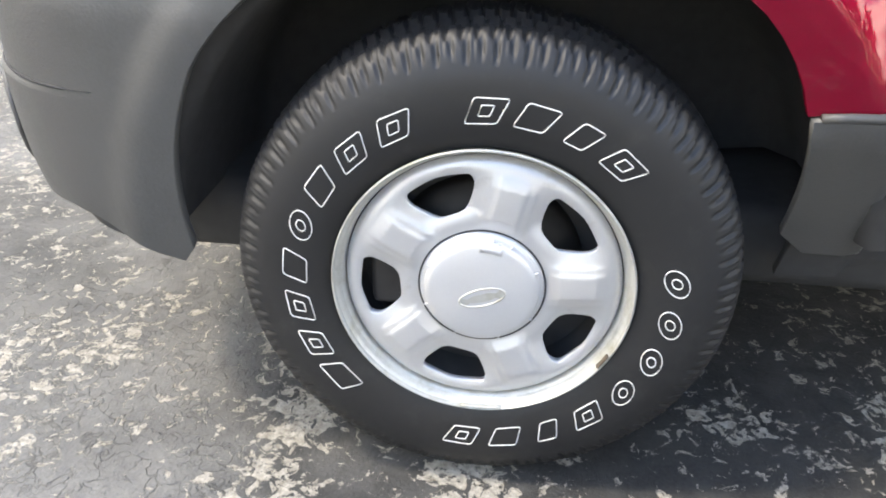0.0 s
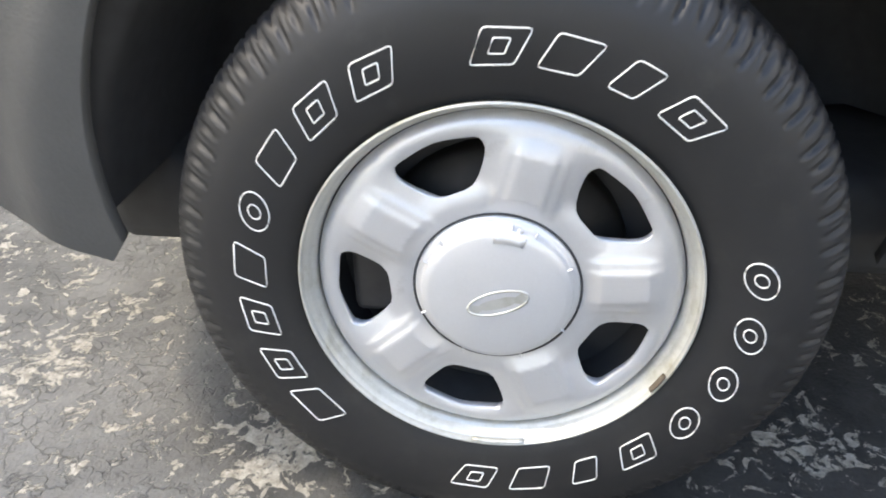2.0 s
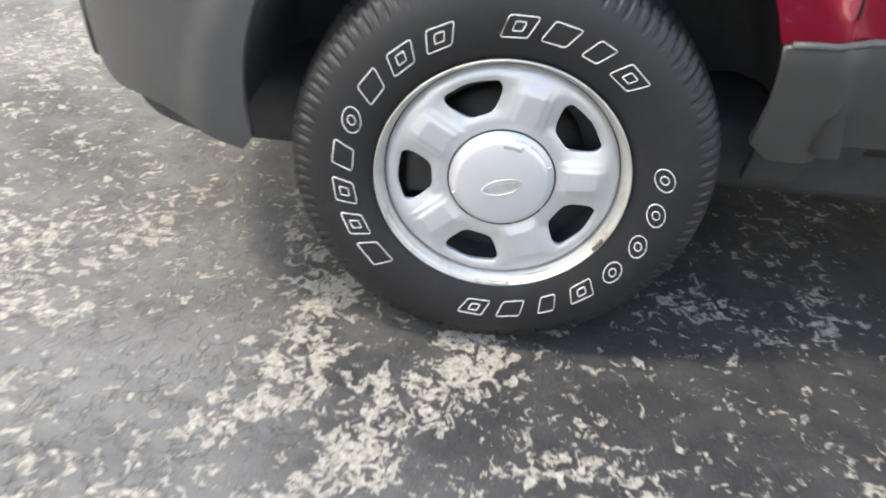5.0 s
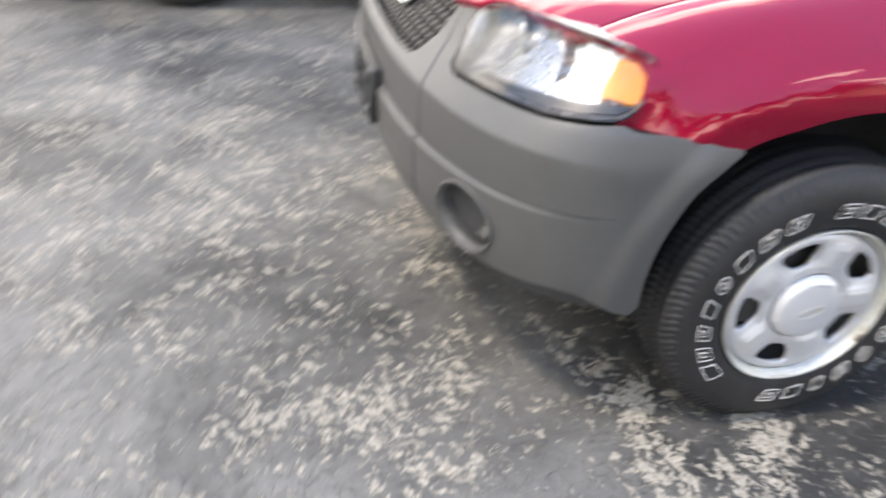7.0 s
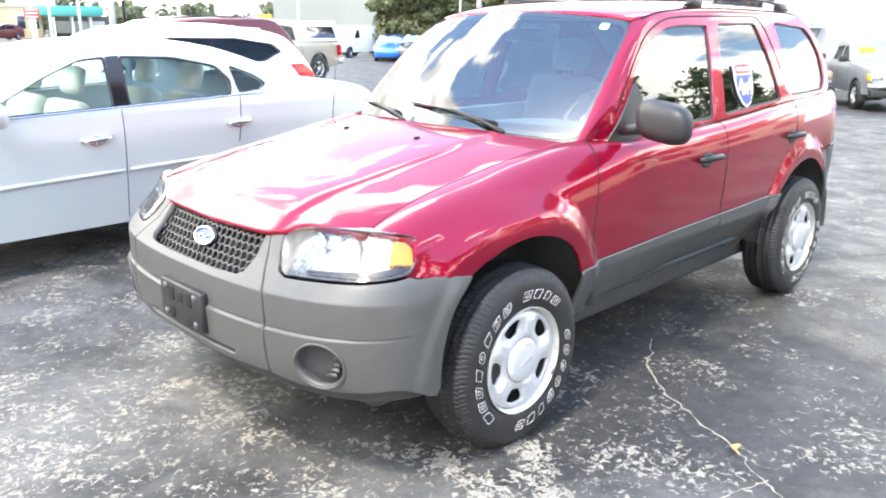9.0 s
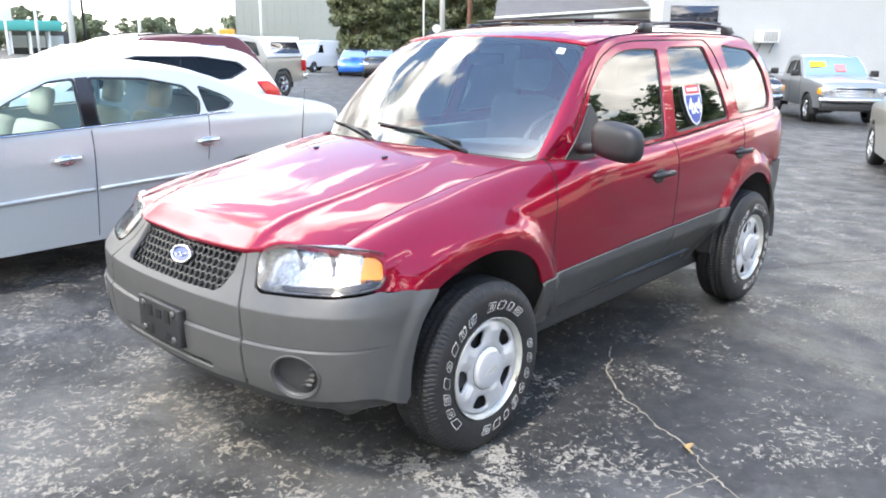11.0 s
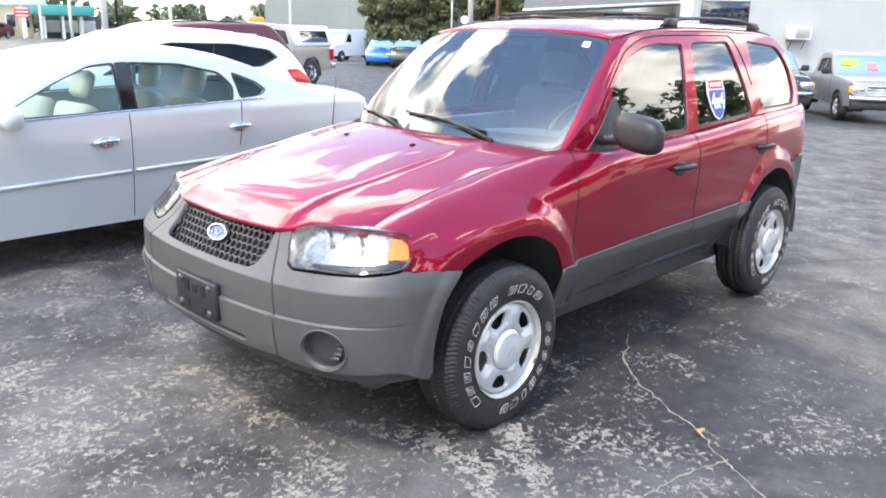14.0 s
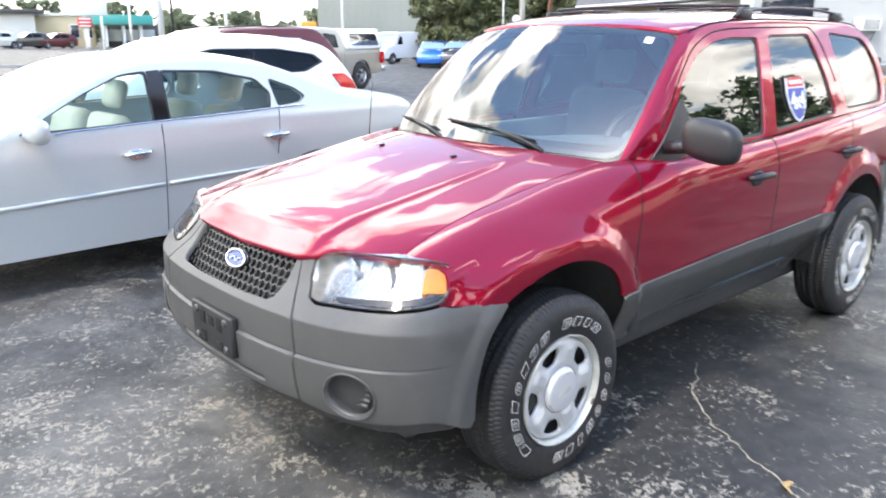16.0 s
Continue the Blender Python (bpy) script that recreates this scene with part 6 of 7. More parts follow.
def pickup(label, at, turn, paint, cap=None, signs=False, r=0.37):
    pk, pface = vehicle("pickup_truck", label, "truck", at, turn, paint, 3.0, 0.88, 1.08, PICKLINE, [(0.5, 1.12), (2.0, 2.3)], PICKWIN, M_DARKGLASS, r, 0.21, 5, 0.42, lean=0.24,
                        interior=None if cap else M_SEAT, seams=((0.55, 0.48, 0.62, 1.12), (1.44, 0.46, 1.46, 1.16), (2.22, 0.46, 2.24, 1.08)))
    # front: bumper, grille, lamps
    fb = [(-0.94 - 0.10 * (1 - (y / 0.85) ** 4), y, 0.60) for y in np.linspace(-0.85, 0.85, 15)]
    part("front_bumper", *tube([(x, y, z + 0.045) for x, y, z in fb], 0.062, 8), M_CHROME, pk, "chrome front bumper")
    part("lower_valance", *box(-1.02, -0.80, -0.80, 0.80, 0.37, 0.575, 0.03), M_BLACK, pk, "black lower valance")
    gl = part("grille", *box(-0.965, -0.90, -0.46, 0.46, 0.74, 0.95, 0.02), M_BLACK, pk, "dark grille with chrome bars")
    for z in (0.745, 0.81, 0.88, 0.945):
        part("grille_bar", *tube([(-0.972, -0.46, z), (-0.972, 0.46, z)], 0.012, 6), M_CHROME, gl)
    for sg in (1, -1):
        hl_ = part("headlamp", *box(-0.96, -0.82, min(-0.50 * sg, -0.83 * sg), max(-0.50 * sg, -0.83 * sg), 0.76, 0.94, 0.03), M_REFLECT, pk, "clear headlamp")
        part("turn_signal", *box(-0.95, -0.74, min(-0.79 * sg, -0.862 * sg), max(-0.79 * sg, -0.862 * sg), 0.77, 0.93, 0.02), M_AMBER, hl_)
        part("mirror_housing", *box(0.62, 0.74, min(-0.92 * sg, -1.12 * sg), max(-0.92 * sg, -1.12 * sg), 1.16, 1.32, 0.03), M_BLACK, pk, "black door mirror")
        part("tail_lamp", *box(3.98, 4.085, min(-0.76 * sg, -0.865 * sg), max(-0.76 * sg, -0.865 * sg), 0.72, 1.04, 0.02), M_REDLENS, pk, "red tail lamp")
        part("mirror_arm", *tube([(0.70, -0.84 * sg, 1.18), (0.69, -0.95 * sg, 1.22)], 0.02, 6), M_BLACK, pk)
    part("rear_bumper", *box(4.02, 4.20, -0.84, 0.84, 0.48, 0.64, 0.03), M_CHROME, pk, "chrome rear bumper")
    if cap:
        cp = new("bed_cap")
        cp.parent = pk
        cp["label"] = "white bed cap with dark side windows"
        cb = [(2.34, 1.11, 0.86), (2.40, 1.66, 0.72), (4.0, 1.66, 0.72), (4.05, 1.11, 0.86)]
        vs, fs = box(2.34, 4.05, -0.86, 0.86, 1.11, 1.68, 0.05)
        vs = [(x - (0.06 if x > 3 else -0.04) * max(0, (z - 1.15) / 0.5), y * (1 - 0.17 * max(0, (z - 1.15) / 0.5)), z) for x, y, z in vs]
        part("cap_shell", vs, fs, cap, cp)
        for sg in (1, -1):
            q = [(2.55, 1.22), (3.85, 1.22), (3.80, 1.54), (2.60, 1.54)]
            o = [(x, -sg * (0.868 - 0.17 * 0.86 * (z - 1.15) / 0.5), z) for x, z in rounded(q, 0.06, 4)]
            part("cap_window", o + [(x, y * 0.98, z) for x, y, z in o], [tuple(range(len(o)))] + [(i, (i + 1) % len(o), len(o) + (i + 1) % len(o), len(o) + i) for i in range(len(o))], mat("cap_glass", (0.015, 0.018, 0.03), 0.08, coat=1.0, grain=0.1), cp)
    if signs:
        for y0, y1, v0, v1, c, lb in ((0.22, 0.62, 0.55, 0.90, (0.85, 0.80, 0.02), "yellow paper sign in the windscreen"), (-0.26, 0.0, 0.25, 0.70, (0.85, 0.18, 0.18), "red paper sign in the windscreen")):
            q = [(0.50 + 0.45 * v - 0.045, y, 1.15 + 0.37 * v + 0.058) for y, v in ((y0, v0), (y1, v0), (y1, v1), (y0, v1))]
            part("paper_sign", q + [(x + 0.003, y, z - 0.003) for x, y, z in q], [(0, 1, 2, 3), (7, 6, 5, 4), (0, 4, 5, 1), (1, 5, 6, 2), (2, 6, 7, 3), (3, 7, 4, 0)], mat(lb.split()[0] + "_paper", c, 0.6, grain=0.08, scale=40), pk, lb, smooth=False)
    return pk


RT = math.degrees(math.atan2(0.58, 0.81))
pickup("silver extended-cab pickup truck with paper signs in its windscreen", (20.1, 3.6, gz(20, 3.6)), RT, M_GREYPAINT, signs=True)
pickup("dark pickup truck with chrome bumper beside the silver one", (19.2, 5.9, gz(19, 5.9)), RT, M_DARKCAR)
beige = pickup("beige pickup truck with a white bed cap", (9.2, 17.44, gz(12, 17)), 16.0, M_BEIGE, cap=M_WHITE, r=0.39)
beige.matrix_world = beige.matrix_world @ Matrix.Scale(1.08, 4)

VANLINE = [(-0.85, 0.45), (-0.90, 0.75), (-0.80, 1.05), (-0.30, 1.20), (0.10, 1.28), (0.62, 1.85), (0.95, 2.02), (1.6, 2.06), (3.0, 2.06), (4.2, 2.03), (4.35, 1.9), (4.42, 1.0), (4.40, 0.45)]
vehicle("cargo_van", "white cargo van parked far across the lot", "van", (30.5, 39.8, gz(31, 40)), 20.0, M_WHITE, 3.5, 0.98, 1.25, VANLINE, [(0.1, 0.9)], [[(0.55, 1.30), (1.25, 1.30), (1.25, 1.80), (0.95, 1.80)]], M_DARKGLASS, 0.36, 0.2, 5, 0.42, lean=0.14)
HATCH = [(-0.82, 0.30), (-0.86, 0.55), (-0.72, 0.78), (-0.20, 0.92), (0.40, 1.02), (0.95, 1.36), (1.35, 1.50), (2.2, 1.50), (2.9, 1.32), (3.3, 1.02), (3.36, 0.6), (3.30, 0.30)]
HWIN = [[(0.62, 1.04), (1.38, 1.05), (1.38, 1.41), (1.20, 1.38)], [(1.46, 1.05), (2.4, 1.08), (2.3, 1.36), (1.46, 1.41)]]
bl, bface = vehicle("hatchback", "bright blue compact car facing the lot", "car", (30.2, 34.4, gz(30, 34)), 42.0, M_BLUECAR, 2.6, 0.87, 1.0, HATCH, [(0.45, 1.3), (2.5, 3.3)], HWIN, M_DARKGLASS, 0.31, 0.19, 5)
for sg in (1, -1):
    part("headlamp", *box(-0.84, -0.6, min(-0.5 * sg, -0.78 * sg), max(-0.5 * sg, -0.78 * sg), 0.62, 0.78, 0.04), M_REFLECT, bl)
jp, jface = vehicle("sport_utility_vehicle", "black sport utility vehicle beside the blue compact car", "car", (29.7, 31.5, gz(30, 31)), 42.0, M_DARKCAR, 2.7, 0.9, 1.09, SUVLINE, [(0.6, 1.4), (3.1, 3.4)], SUVWIN, M_DARKGLASS, 0.36, 0.2, 5)
for sg in (1, -1):
    part("headlamp", *box(-0.94, -0.75, min(-0.5 * sg, -0.8 * sg), max(-0.5 * sg, -0.8 * sg), 0.72, 0.9, 0.04), M_REFLECT, jp)
vehicle("sedan", "beige car parked at the edge of the lot", "car", (11.39, -0.26, gz(11.4, 0)), -156.8, M_BEIGE, 2.7, 0.88, 1.0, HATCH, [(0.45, 1.3), (2.5, 3.3)], HWIN, M_DARKGLASS, 0.32, 0.2, 6)
for k, (fx, fy, pt, lb) in enumerate(((19.8, 84.8, M_DARKCAR, "dark car parked across the road"), (22.6, 85.5, M_MAROON, "maroon car parked across the road"), (16.8, 84.0, M_SILVER, "grey car parked across the road"))):
    vehicle("sedan", lb, "car", (fx, fy, gz(fx, fy)), 15.0, pt, 2.6, 0.87, 1.0, HATCH, [(0.45, 1.3), (2.5, 3.3)], HWIN, M_DARKGLASS, 0.31, 0.19, 5, group="cars across the road")

# ---- buildings ----
M_SIDING = mat("white_painted_siding", (0.43, 0.44, 0.44), 0.6, grain=0.06, scale=14, bump=0.1)
M_GREYMETAL = mat("grey_metal_cladding", (0.235, 0.255, 0.24), 0.55, 0.1, grain=0.06, scale=3)
M_ROOFTILE = mat("grey_shingles", (0.10, 0.096, 0.094), 0.85, grain=0.25, scale=30, bump=0.4)
M_CREAM = mat("cream_stucco", (0.52, 0.45, 0.30), 0.8, grain=0.10, scale=6, bump=0.2)
M_TEAL = mat("teal_painted_metal", (0.06, 0.32, 0.29), 0.5, grain=0.08, scale=8)
M_PALE = mat("pale_painted_steel", (0.68, 0.70, 0.68), 0.5, grain=0.08, scale=10)
M_WOOD = mat("brown_pole_wood", (0.16, 0.08, 0.05), 0.85, grain=0.3, scale=20, bump=0.4)
M_DARKWIN = mat("dark_window_glass", (0.015, 0.018, 0.035), 0.08, coat=1.0, grain=0.15, scale=4)
M_SIGNRED = mat("red_sign_panel", (0.55, 0.06, 0.05), 0.5, grain=0.08, scale=8)
M_ORANGE = mat("orange_sign_panel", (0.85, 0.30, 0.03), 0.5, grain=0.08, scale=8)
M_CONC = mat("pale_concrete", (0.40, 0.39, 0.36), 0.85, grain=0.15, scale=6, bump=0.2)


def place(ob, x, y, turn):
    ob.matrix_world = pose(x, y, gz(x, y), 0, 0, turn)
    return ob


# white clapboard building: local x along the wall, front face at local y = 0 towards -y
clap = thing("clapboard_building", "long white clapboard building with dark windows at its corner", "building", kind="structure")
WALL_L, WALL_H = 24.0, 5.2
part("wall_core", *box(0, WALL_L, 0.03, 9.0, -0.5, WALL_H, 0.01), M_SIDING, clap)
bv, bf = [], []
nb = int(WALL_H / 0.115)
for i in range(nb):
    z0 = i * 0.115
    k = len(bv)
    bv += [(0.0, -0.004, z0), (WALL_L, -0.004, z0), (WALL_L, 0.022, z0 + 0.115), (0.0, 0.022, z0 + 0.115), (0.0, 0.03, z0), (WALL_L, 0.03, z0)]
    bf += [(k, k + 1, k + 2, k + 3), (k + 4, k + 5, k + 1, k)]
for i in range(nb):
    board = part("siding_board", [(x, y, z) for x, y, z in bv[i * 6:i * 6 + 6]], [(0, 1, 2, 3), (4, 5, 1, 0)], M_SIDING, clap, smooth=False)
part("corner_post", *box(-0.12, 0.30, -0.05, 0.2, -0.5, WALL_H, 0.01), M_PALE, clap, "white corner post")
for x0_, x1_ in ((0.65, 2.42),):
    wf = part("window_frame", *box(x0_ - 0.03, x1_ + 0.03, -0.05, 0.02, 2.60, 3.46, 0.01), M_DARKWIN, clap)
    part("pane", *box(x0_, x1_, -0.062, -0.03, 2.64, 3.42, 0.004), M_DARKWIN, wf)
part("eave", *box(-0.6, WALL_L + 0.4, -0.6, 9.4, WALL_H, WALL_H + 0.25, 0.02), M_PALE, clap)
place(clap, 25.62, 12.05, -43.7)
# air conditioner on its bracket
acb = thing("air_conditioner", "wall-mounted air conditioner with slatted grille on a bracket", "air conditioner", kind="")
part("casing", *box(-0.42, 0.42, -0.36, 0.0, 0, 0.46, 0.015), M_PALE, acb)
for i in range(8):
    part("slat", *box(-0.18 + i * 0.068, -0.145 + i * 0.068, -0.365, -0.33, 0.05, 0.41, 0.004), M_CLAD, acb)
for s in (-0.25, 0.25):
    part("bracket", *tube([(s, -0.30, 0.0), (s, 0.0, -0.38)], 0.018, 6), M_CLAD, acb)
_c, _s = math.cos(radians(-43.7)), math.sin(radians(-43.7))
acb.matrix_world = pose(25.62 + 4.35 * _c, 12.05 + 4.35 * _s, 1.59, 0, 0, -43.7)
# low wing with windows and sloping roof
wing = thing("low_wing", "cream low wing with dark windows under a grey shingle roof", "building", kind="structure")
part("wing_wall", *box(-5.2, -0.15, 1.2, 4.0, -0.5, 3.0, 0.01), M_CREAM, wing)
for x0_, x1_ in ((-2.75, -1.6), (-1.4, -0.3)):
    wf = part("window_frame", *box(x0_ - 0.07, x1_ + 0.07, 1.14, 1.22, 2.42, 2.98, 0.01), M_PALE, wing)
    part("pane", *box(x0_, x1_, 1.125, 1.16, 2.46, 2.94, 0.004), M_DARKWIN, wing)
rv = [(-6.0, 0.1, 2.97), (-0.13, 0.1, 3.40), (-0.13, 5.0, 4.7), (-5.2, 5.0, 4.25)]
part("gutter", *tube([(-6.02, 0.06, 2.93), (-0.13, 0.06, 3.36)], 0.045, 8), M_PALE, wing, "pale eaves gutter")
part("wing_roof", rv + [(x, y, z - 0.16) for x, y, z in rv], [(0, 1, 2, 3), (7, 6, 5, 4), (0, 4, 5, 1), (1, 5, 6, 2), (2, 6, 7, 3), (3, 7, 4, 0)], M_ROOFTILE, wing, "grey shingle roof", smooth=False)
place(wing, 25.62, 12.05, -43.7)
# house with shingle roof farther back
hs_ = thing("house", "low house with a grey shingle roof behind the lot", "house", kind="structure")
part("wall", *box(-5, 5, -3, 3, -0.6, 2.1, 0.02), M_SIDING, hs_)
part("roof", [(-5.5, -3.5, 2.0), (5.5, -3.5, 2.0), (5.5, 3.5, 2.0), (-5.5, 3.5, 2.0), (-4.5, 0, 3.3), (4.5, 0, 3.3)], [(0, 1, 5, 4), (1, 2, 5), (2, 3, 4, 5), (3, 0, 4), (3, 2, 1, 0)], M_ROOFTILE, hs_, smooth=False)
place(hs_, 43.6, 36.2, -47)
# large grey hall
hall = thing("metal_hall", "large windowless grey metal-clad hall", "building", kind="structure")
part("wall", *box(0, 46, 0, 20, -1, 13, 0.02), M_GREYMETAL, hall)
for i in range(60):
    part("cladding_rib", *box(i * 0.77, i * 0.77 + 0.09, -0.007, 0.0, -1, 13, 0.004), M_GREYMETAL, hall)
part("roof_edge", *box(-0.3, 46.3, -0.3, 20.3, 13, 13.4, 0.02), M_PALE, hall)
place(hall, 44.3, 68.2, -42.0)
# small pale outbuildings by its foot
shed = thing("low_shed", "low pale shed at the foot of the grey hall", "building", kind="structure")
part("wall", *box(0, 16, 0, 5, -1, 2.1, 0.02), M_PALE, shed)
part("roof", *box(-0.2, 16.2, -0.3, 5.2, 2.1, 2.3, 0.02), M_GREYMETAL, shed)
place(shed, 45.0, 60.0, -42.0)


# poles
def pole(x, y, h, r, material, label, cat_="pole", arm=False):
    p = part("utility_pole" if r > 0.08 else "light_pole", *tube([(0, 0, -0.3), (0, 0, h * 0.5), (0, 0, h)], [r, r * 0.92, r * 0.8], 12), material)
    p.matrix_world = pose(x, y, gz(x, y))
    tagged(p, label, cat_, "poles beyond the lot")
    return p


pole(30.8, 27.55, 9, 0.16, M_CONC, "pale concrete lamp pole")
pole(26.5, 21.9, 9, 0.12, M_WOOD, "reddish brown wooden pole")
pole(43.5, 62.7, 12, 0.13, M_PALE, "slim white pole before the grey hall")
pole(15.4, 38.9, 11, 0.16, M_PALE, "thick white sign pole")
pole(15.95, 38.7, 11, 0.07, M_DARKCAR, "dark steel pole beside the road")
pole(30.1, 28.3, 9, 0.05, M_PALE, "thin pale pole beside the lot")
pole(33.7, 90.9, 7, 0.16, M_PALE, "white lamp pole across the road")
pole(43.4, 86.5, 7, 0.20, M_PALE, "white lamp pole across the road")
dish = thing("satellite_dish", "small pale satellite dish on a bracket", "dish")
dv, df = revolve([(0.0005, 0.0), (0.12, 0.012), (0.21, 0.045), (0.225, 0.05), (0.21, 0.057), (0.0005, 0.010)], 24)
part("reflector", dv, df, M_PALE, dish)
part("bracket", *tube([(0, 0.0, 0), (0.3, 0.3, -0.25), (0.45, 0.45, -0.3)], 0.025, 6), M_CLAD, dish)
dish.matrix_world = pose(30.4, 27.6, 2.15, 0, 0, -45)

# fuel canopy across the road
can = thing("fuel_canopy", "teal fuel station canopy on white posts", "canopy", kind="structure")
part("canopy_roof", *box(0, 8.4, 0, 5, 2.7, 3.9, 0.05), M_TEAL, can)
for i in range(4):
    for yy in (0.6, 4.2):
        part("post", *box(0.4 + i * 2.1, 0.7 + i * 2.1, yy, yy + 0.35, -0.6, 2.6, 0.02), M_PALE, can)
part("kiosk", *box(2.5, 9.5, 5.5, 9, -0.6, 2.7, 0.03), M_CLAD, can)
for i in range(3):
    part("kiosk_window", *box(3.0 + i * 2.1, 4.6 + i * 2.1, 5.44, 5.52, 0.6, 2.1, 0.01), M_PALE, can)
place(can, 32.0, 102.0, -18)
sg_ = thing("roadside_sign", "tall pale roadside sign with a red panel", "sign")
part("sign_box", *box(-1.6, 1.6, -0.2, 0.2, 3.6, 6.2, 0.05), M_PALE, sg_)
part("sign_panel", *box(-1.6, -0.1, -0.25, 0.1, 2.3, 3.4, 0.03), M_SIGNRED, sg_)
for i in range(3):
    part("sign_bar", *box(-1.45, -0.25, -0.27, -0.24, 2.4 + i * 0.38, 2.55 + i * 0.38, 0.005), M_PALE, sg_)
for s in (-0.9, 0.9):
    part("sign_post", *box(s - 0.12, s + 0.12, -0.12, 0.12, -0.6, 4.0, 0.02), M_PALE, sg_)
place(sg_, 30.0, 92.2, -18)
cr_ = thing("cream_shop", "flat-roofed cream shop across the road", "building", kind="structure")
part("wall", *box(0, 7.5, 0, 8, -0.8, 3.6, 0.03), M_CREAM, cr_)
part("parapet", *box(-0.15, 7.65, -0.15, 8.15, 3.6, 3.9, 0.02), M_PALE, cr_)
for i, (a, b) in enumerate(((4.6, 5.7), (6.1, 7.2))):
    wf = part("window_frame", *box(a, b, -0.06, 0.02, 0.9, 2.6, 0.01), M_PALE, cr_)
    part("pane", *box(a + 0.08, b - 0.08, -0.075, -0.03, 1.0, 2.5, 0.004), M_DARKWIN, wf)
place(cr_, 26.8, 105.7, -16)
wh_ = thing("white_shop", "white flat-roofed shop with a deep eave", "building", kind="structure")
part("wall", *box(0, 12, 0, 8, -0.8, 3.6, 0.03), M_PALE, wh_)
part("eave", *box(-0.8, 13.2, -1.4, 8.4, 3.6, 4.0, 0.03), M_CLAD, wh_)
place(wh_, 15.5, 107.0, -16)
bn = thing("orange_sign", "orange and yellow sign panel above the parked cars", "sign")
part("sign_panel", *box(-0.55, 0.55, -0.1, 0.1, 2.2, 2.75, 0.05), M_ORANGE, bn)
part("sign_post", *box(-0.1, 0.1, -0.05, 0.05, -0.6, 2.2, 0.02), M_PALE, bn)
place(bn, 30.0, 47.6, -30)

# road beyond the lot, with a pale kerb and a painted line
kb = []
for a, b in zip(np.linspace(-60, 60, 49)[:-1], np.linspace(-60, 60, 49)[1:]):
    def kp(t, o): return (10.0 + t * 0.83 + o * -0.55, 36.0 - t * 0.55 * 0.0 + o * 0.83)
    p0, p1, p2, p3 = kp(a, 0), kp(b, 0), kp(b, 0.18), kp(a, 0.18)
    kb.append(([(x, y, gz(x, y) - 0.05) for x, y in (p0, p1, p2, p3)] + [(x, y, gz(x, y) + 0.13) for x, y in (p0, p1, p2, p3)], [(4, 5, 6, 7), (0, 1, 5, 4), (2, 3, 7, 6)]))
tagged(part("kerb", *joined(*kb), M_CONC, smooth=False), "pale concrete kerb along the far road", "kerb", kind="structure")

# ---- trees ----
M_BARK = mat("tree_bark", (0.10, 0.075, 0.05), 0.9, grain=0.3, scale=12, bump=0.6)


def leaf_mat(name, a, b):
    m = bpy.data.materials.new(name)
    m.use_nodes = True
    n, l = m.node_tree.nodes, m.node_tree.links
    bs = n["Principled BSDF"]
    bs.inputs["Roughness"].default_value = 0.6
    geo, rp = n.new("ShaderNodeNewGeometry"), n.new("ShaderNodeValToRGB")
    rp.color_ramp.elements[0].color, rp.color_ramp.elements[1].color = (*a, 1), (*b, 1)
    l.new(geo.outputs["Random Per Island"], rp.inputs["Fac"])
    l.new(rp.outputs["Color"], bs.inputs["Base Color"])
    return m


M_LEAF = leaf_mat("broad_leaves", (0.045, 0.08, 0.025), (0.12, 0.17, 0.06))
# far leaves: paler than M_LEAF, with the haze of distance in the colour
M_FARLEAF = leaf_mat("hazed_far_leaves", (0.10, 0.13, 0.07), (0.19, 0.22, 0.13))
M_NEEDLE = leaf_mat("dark_evergreen_leaves", (0.035, 0.050, 0.020), (0.13, 0.14, 0.058))


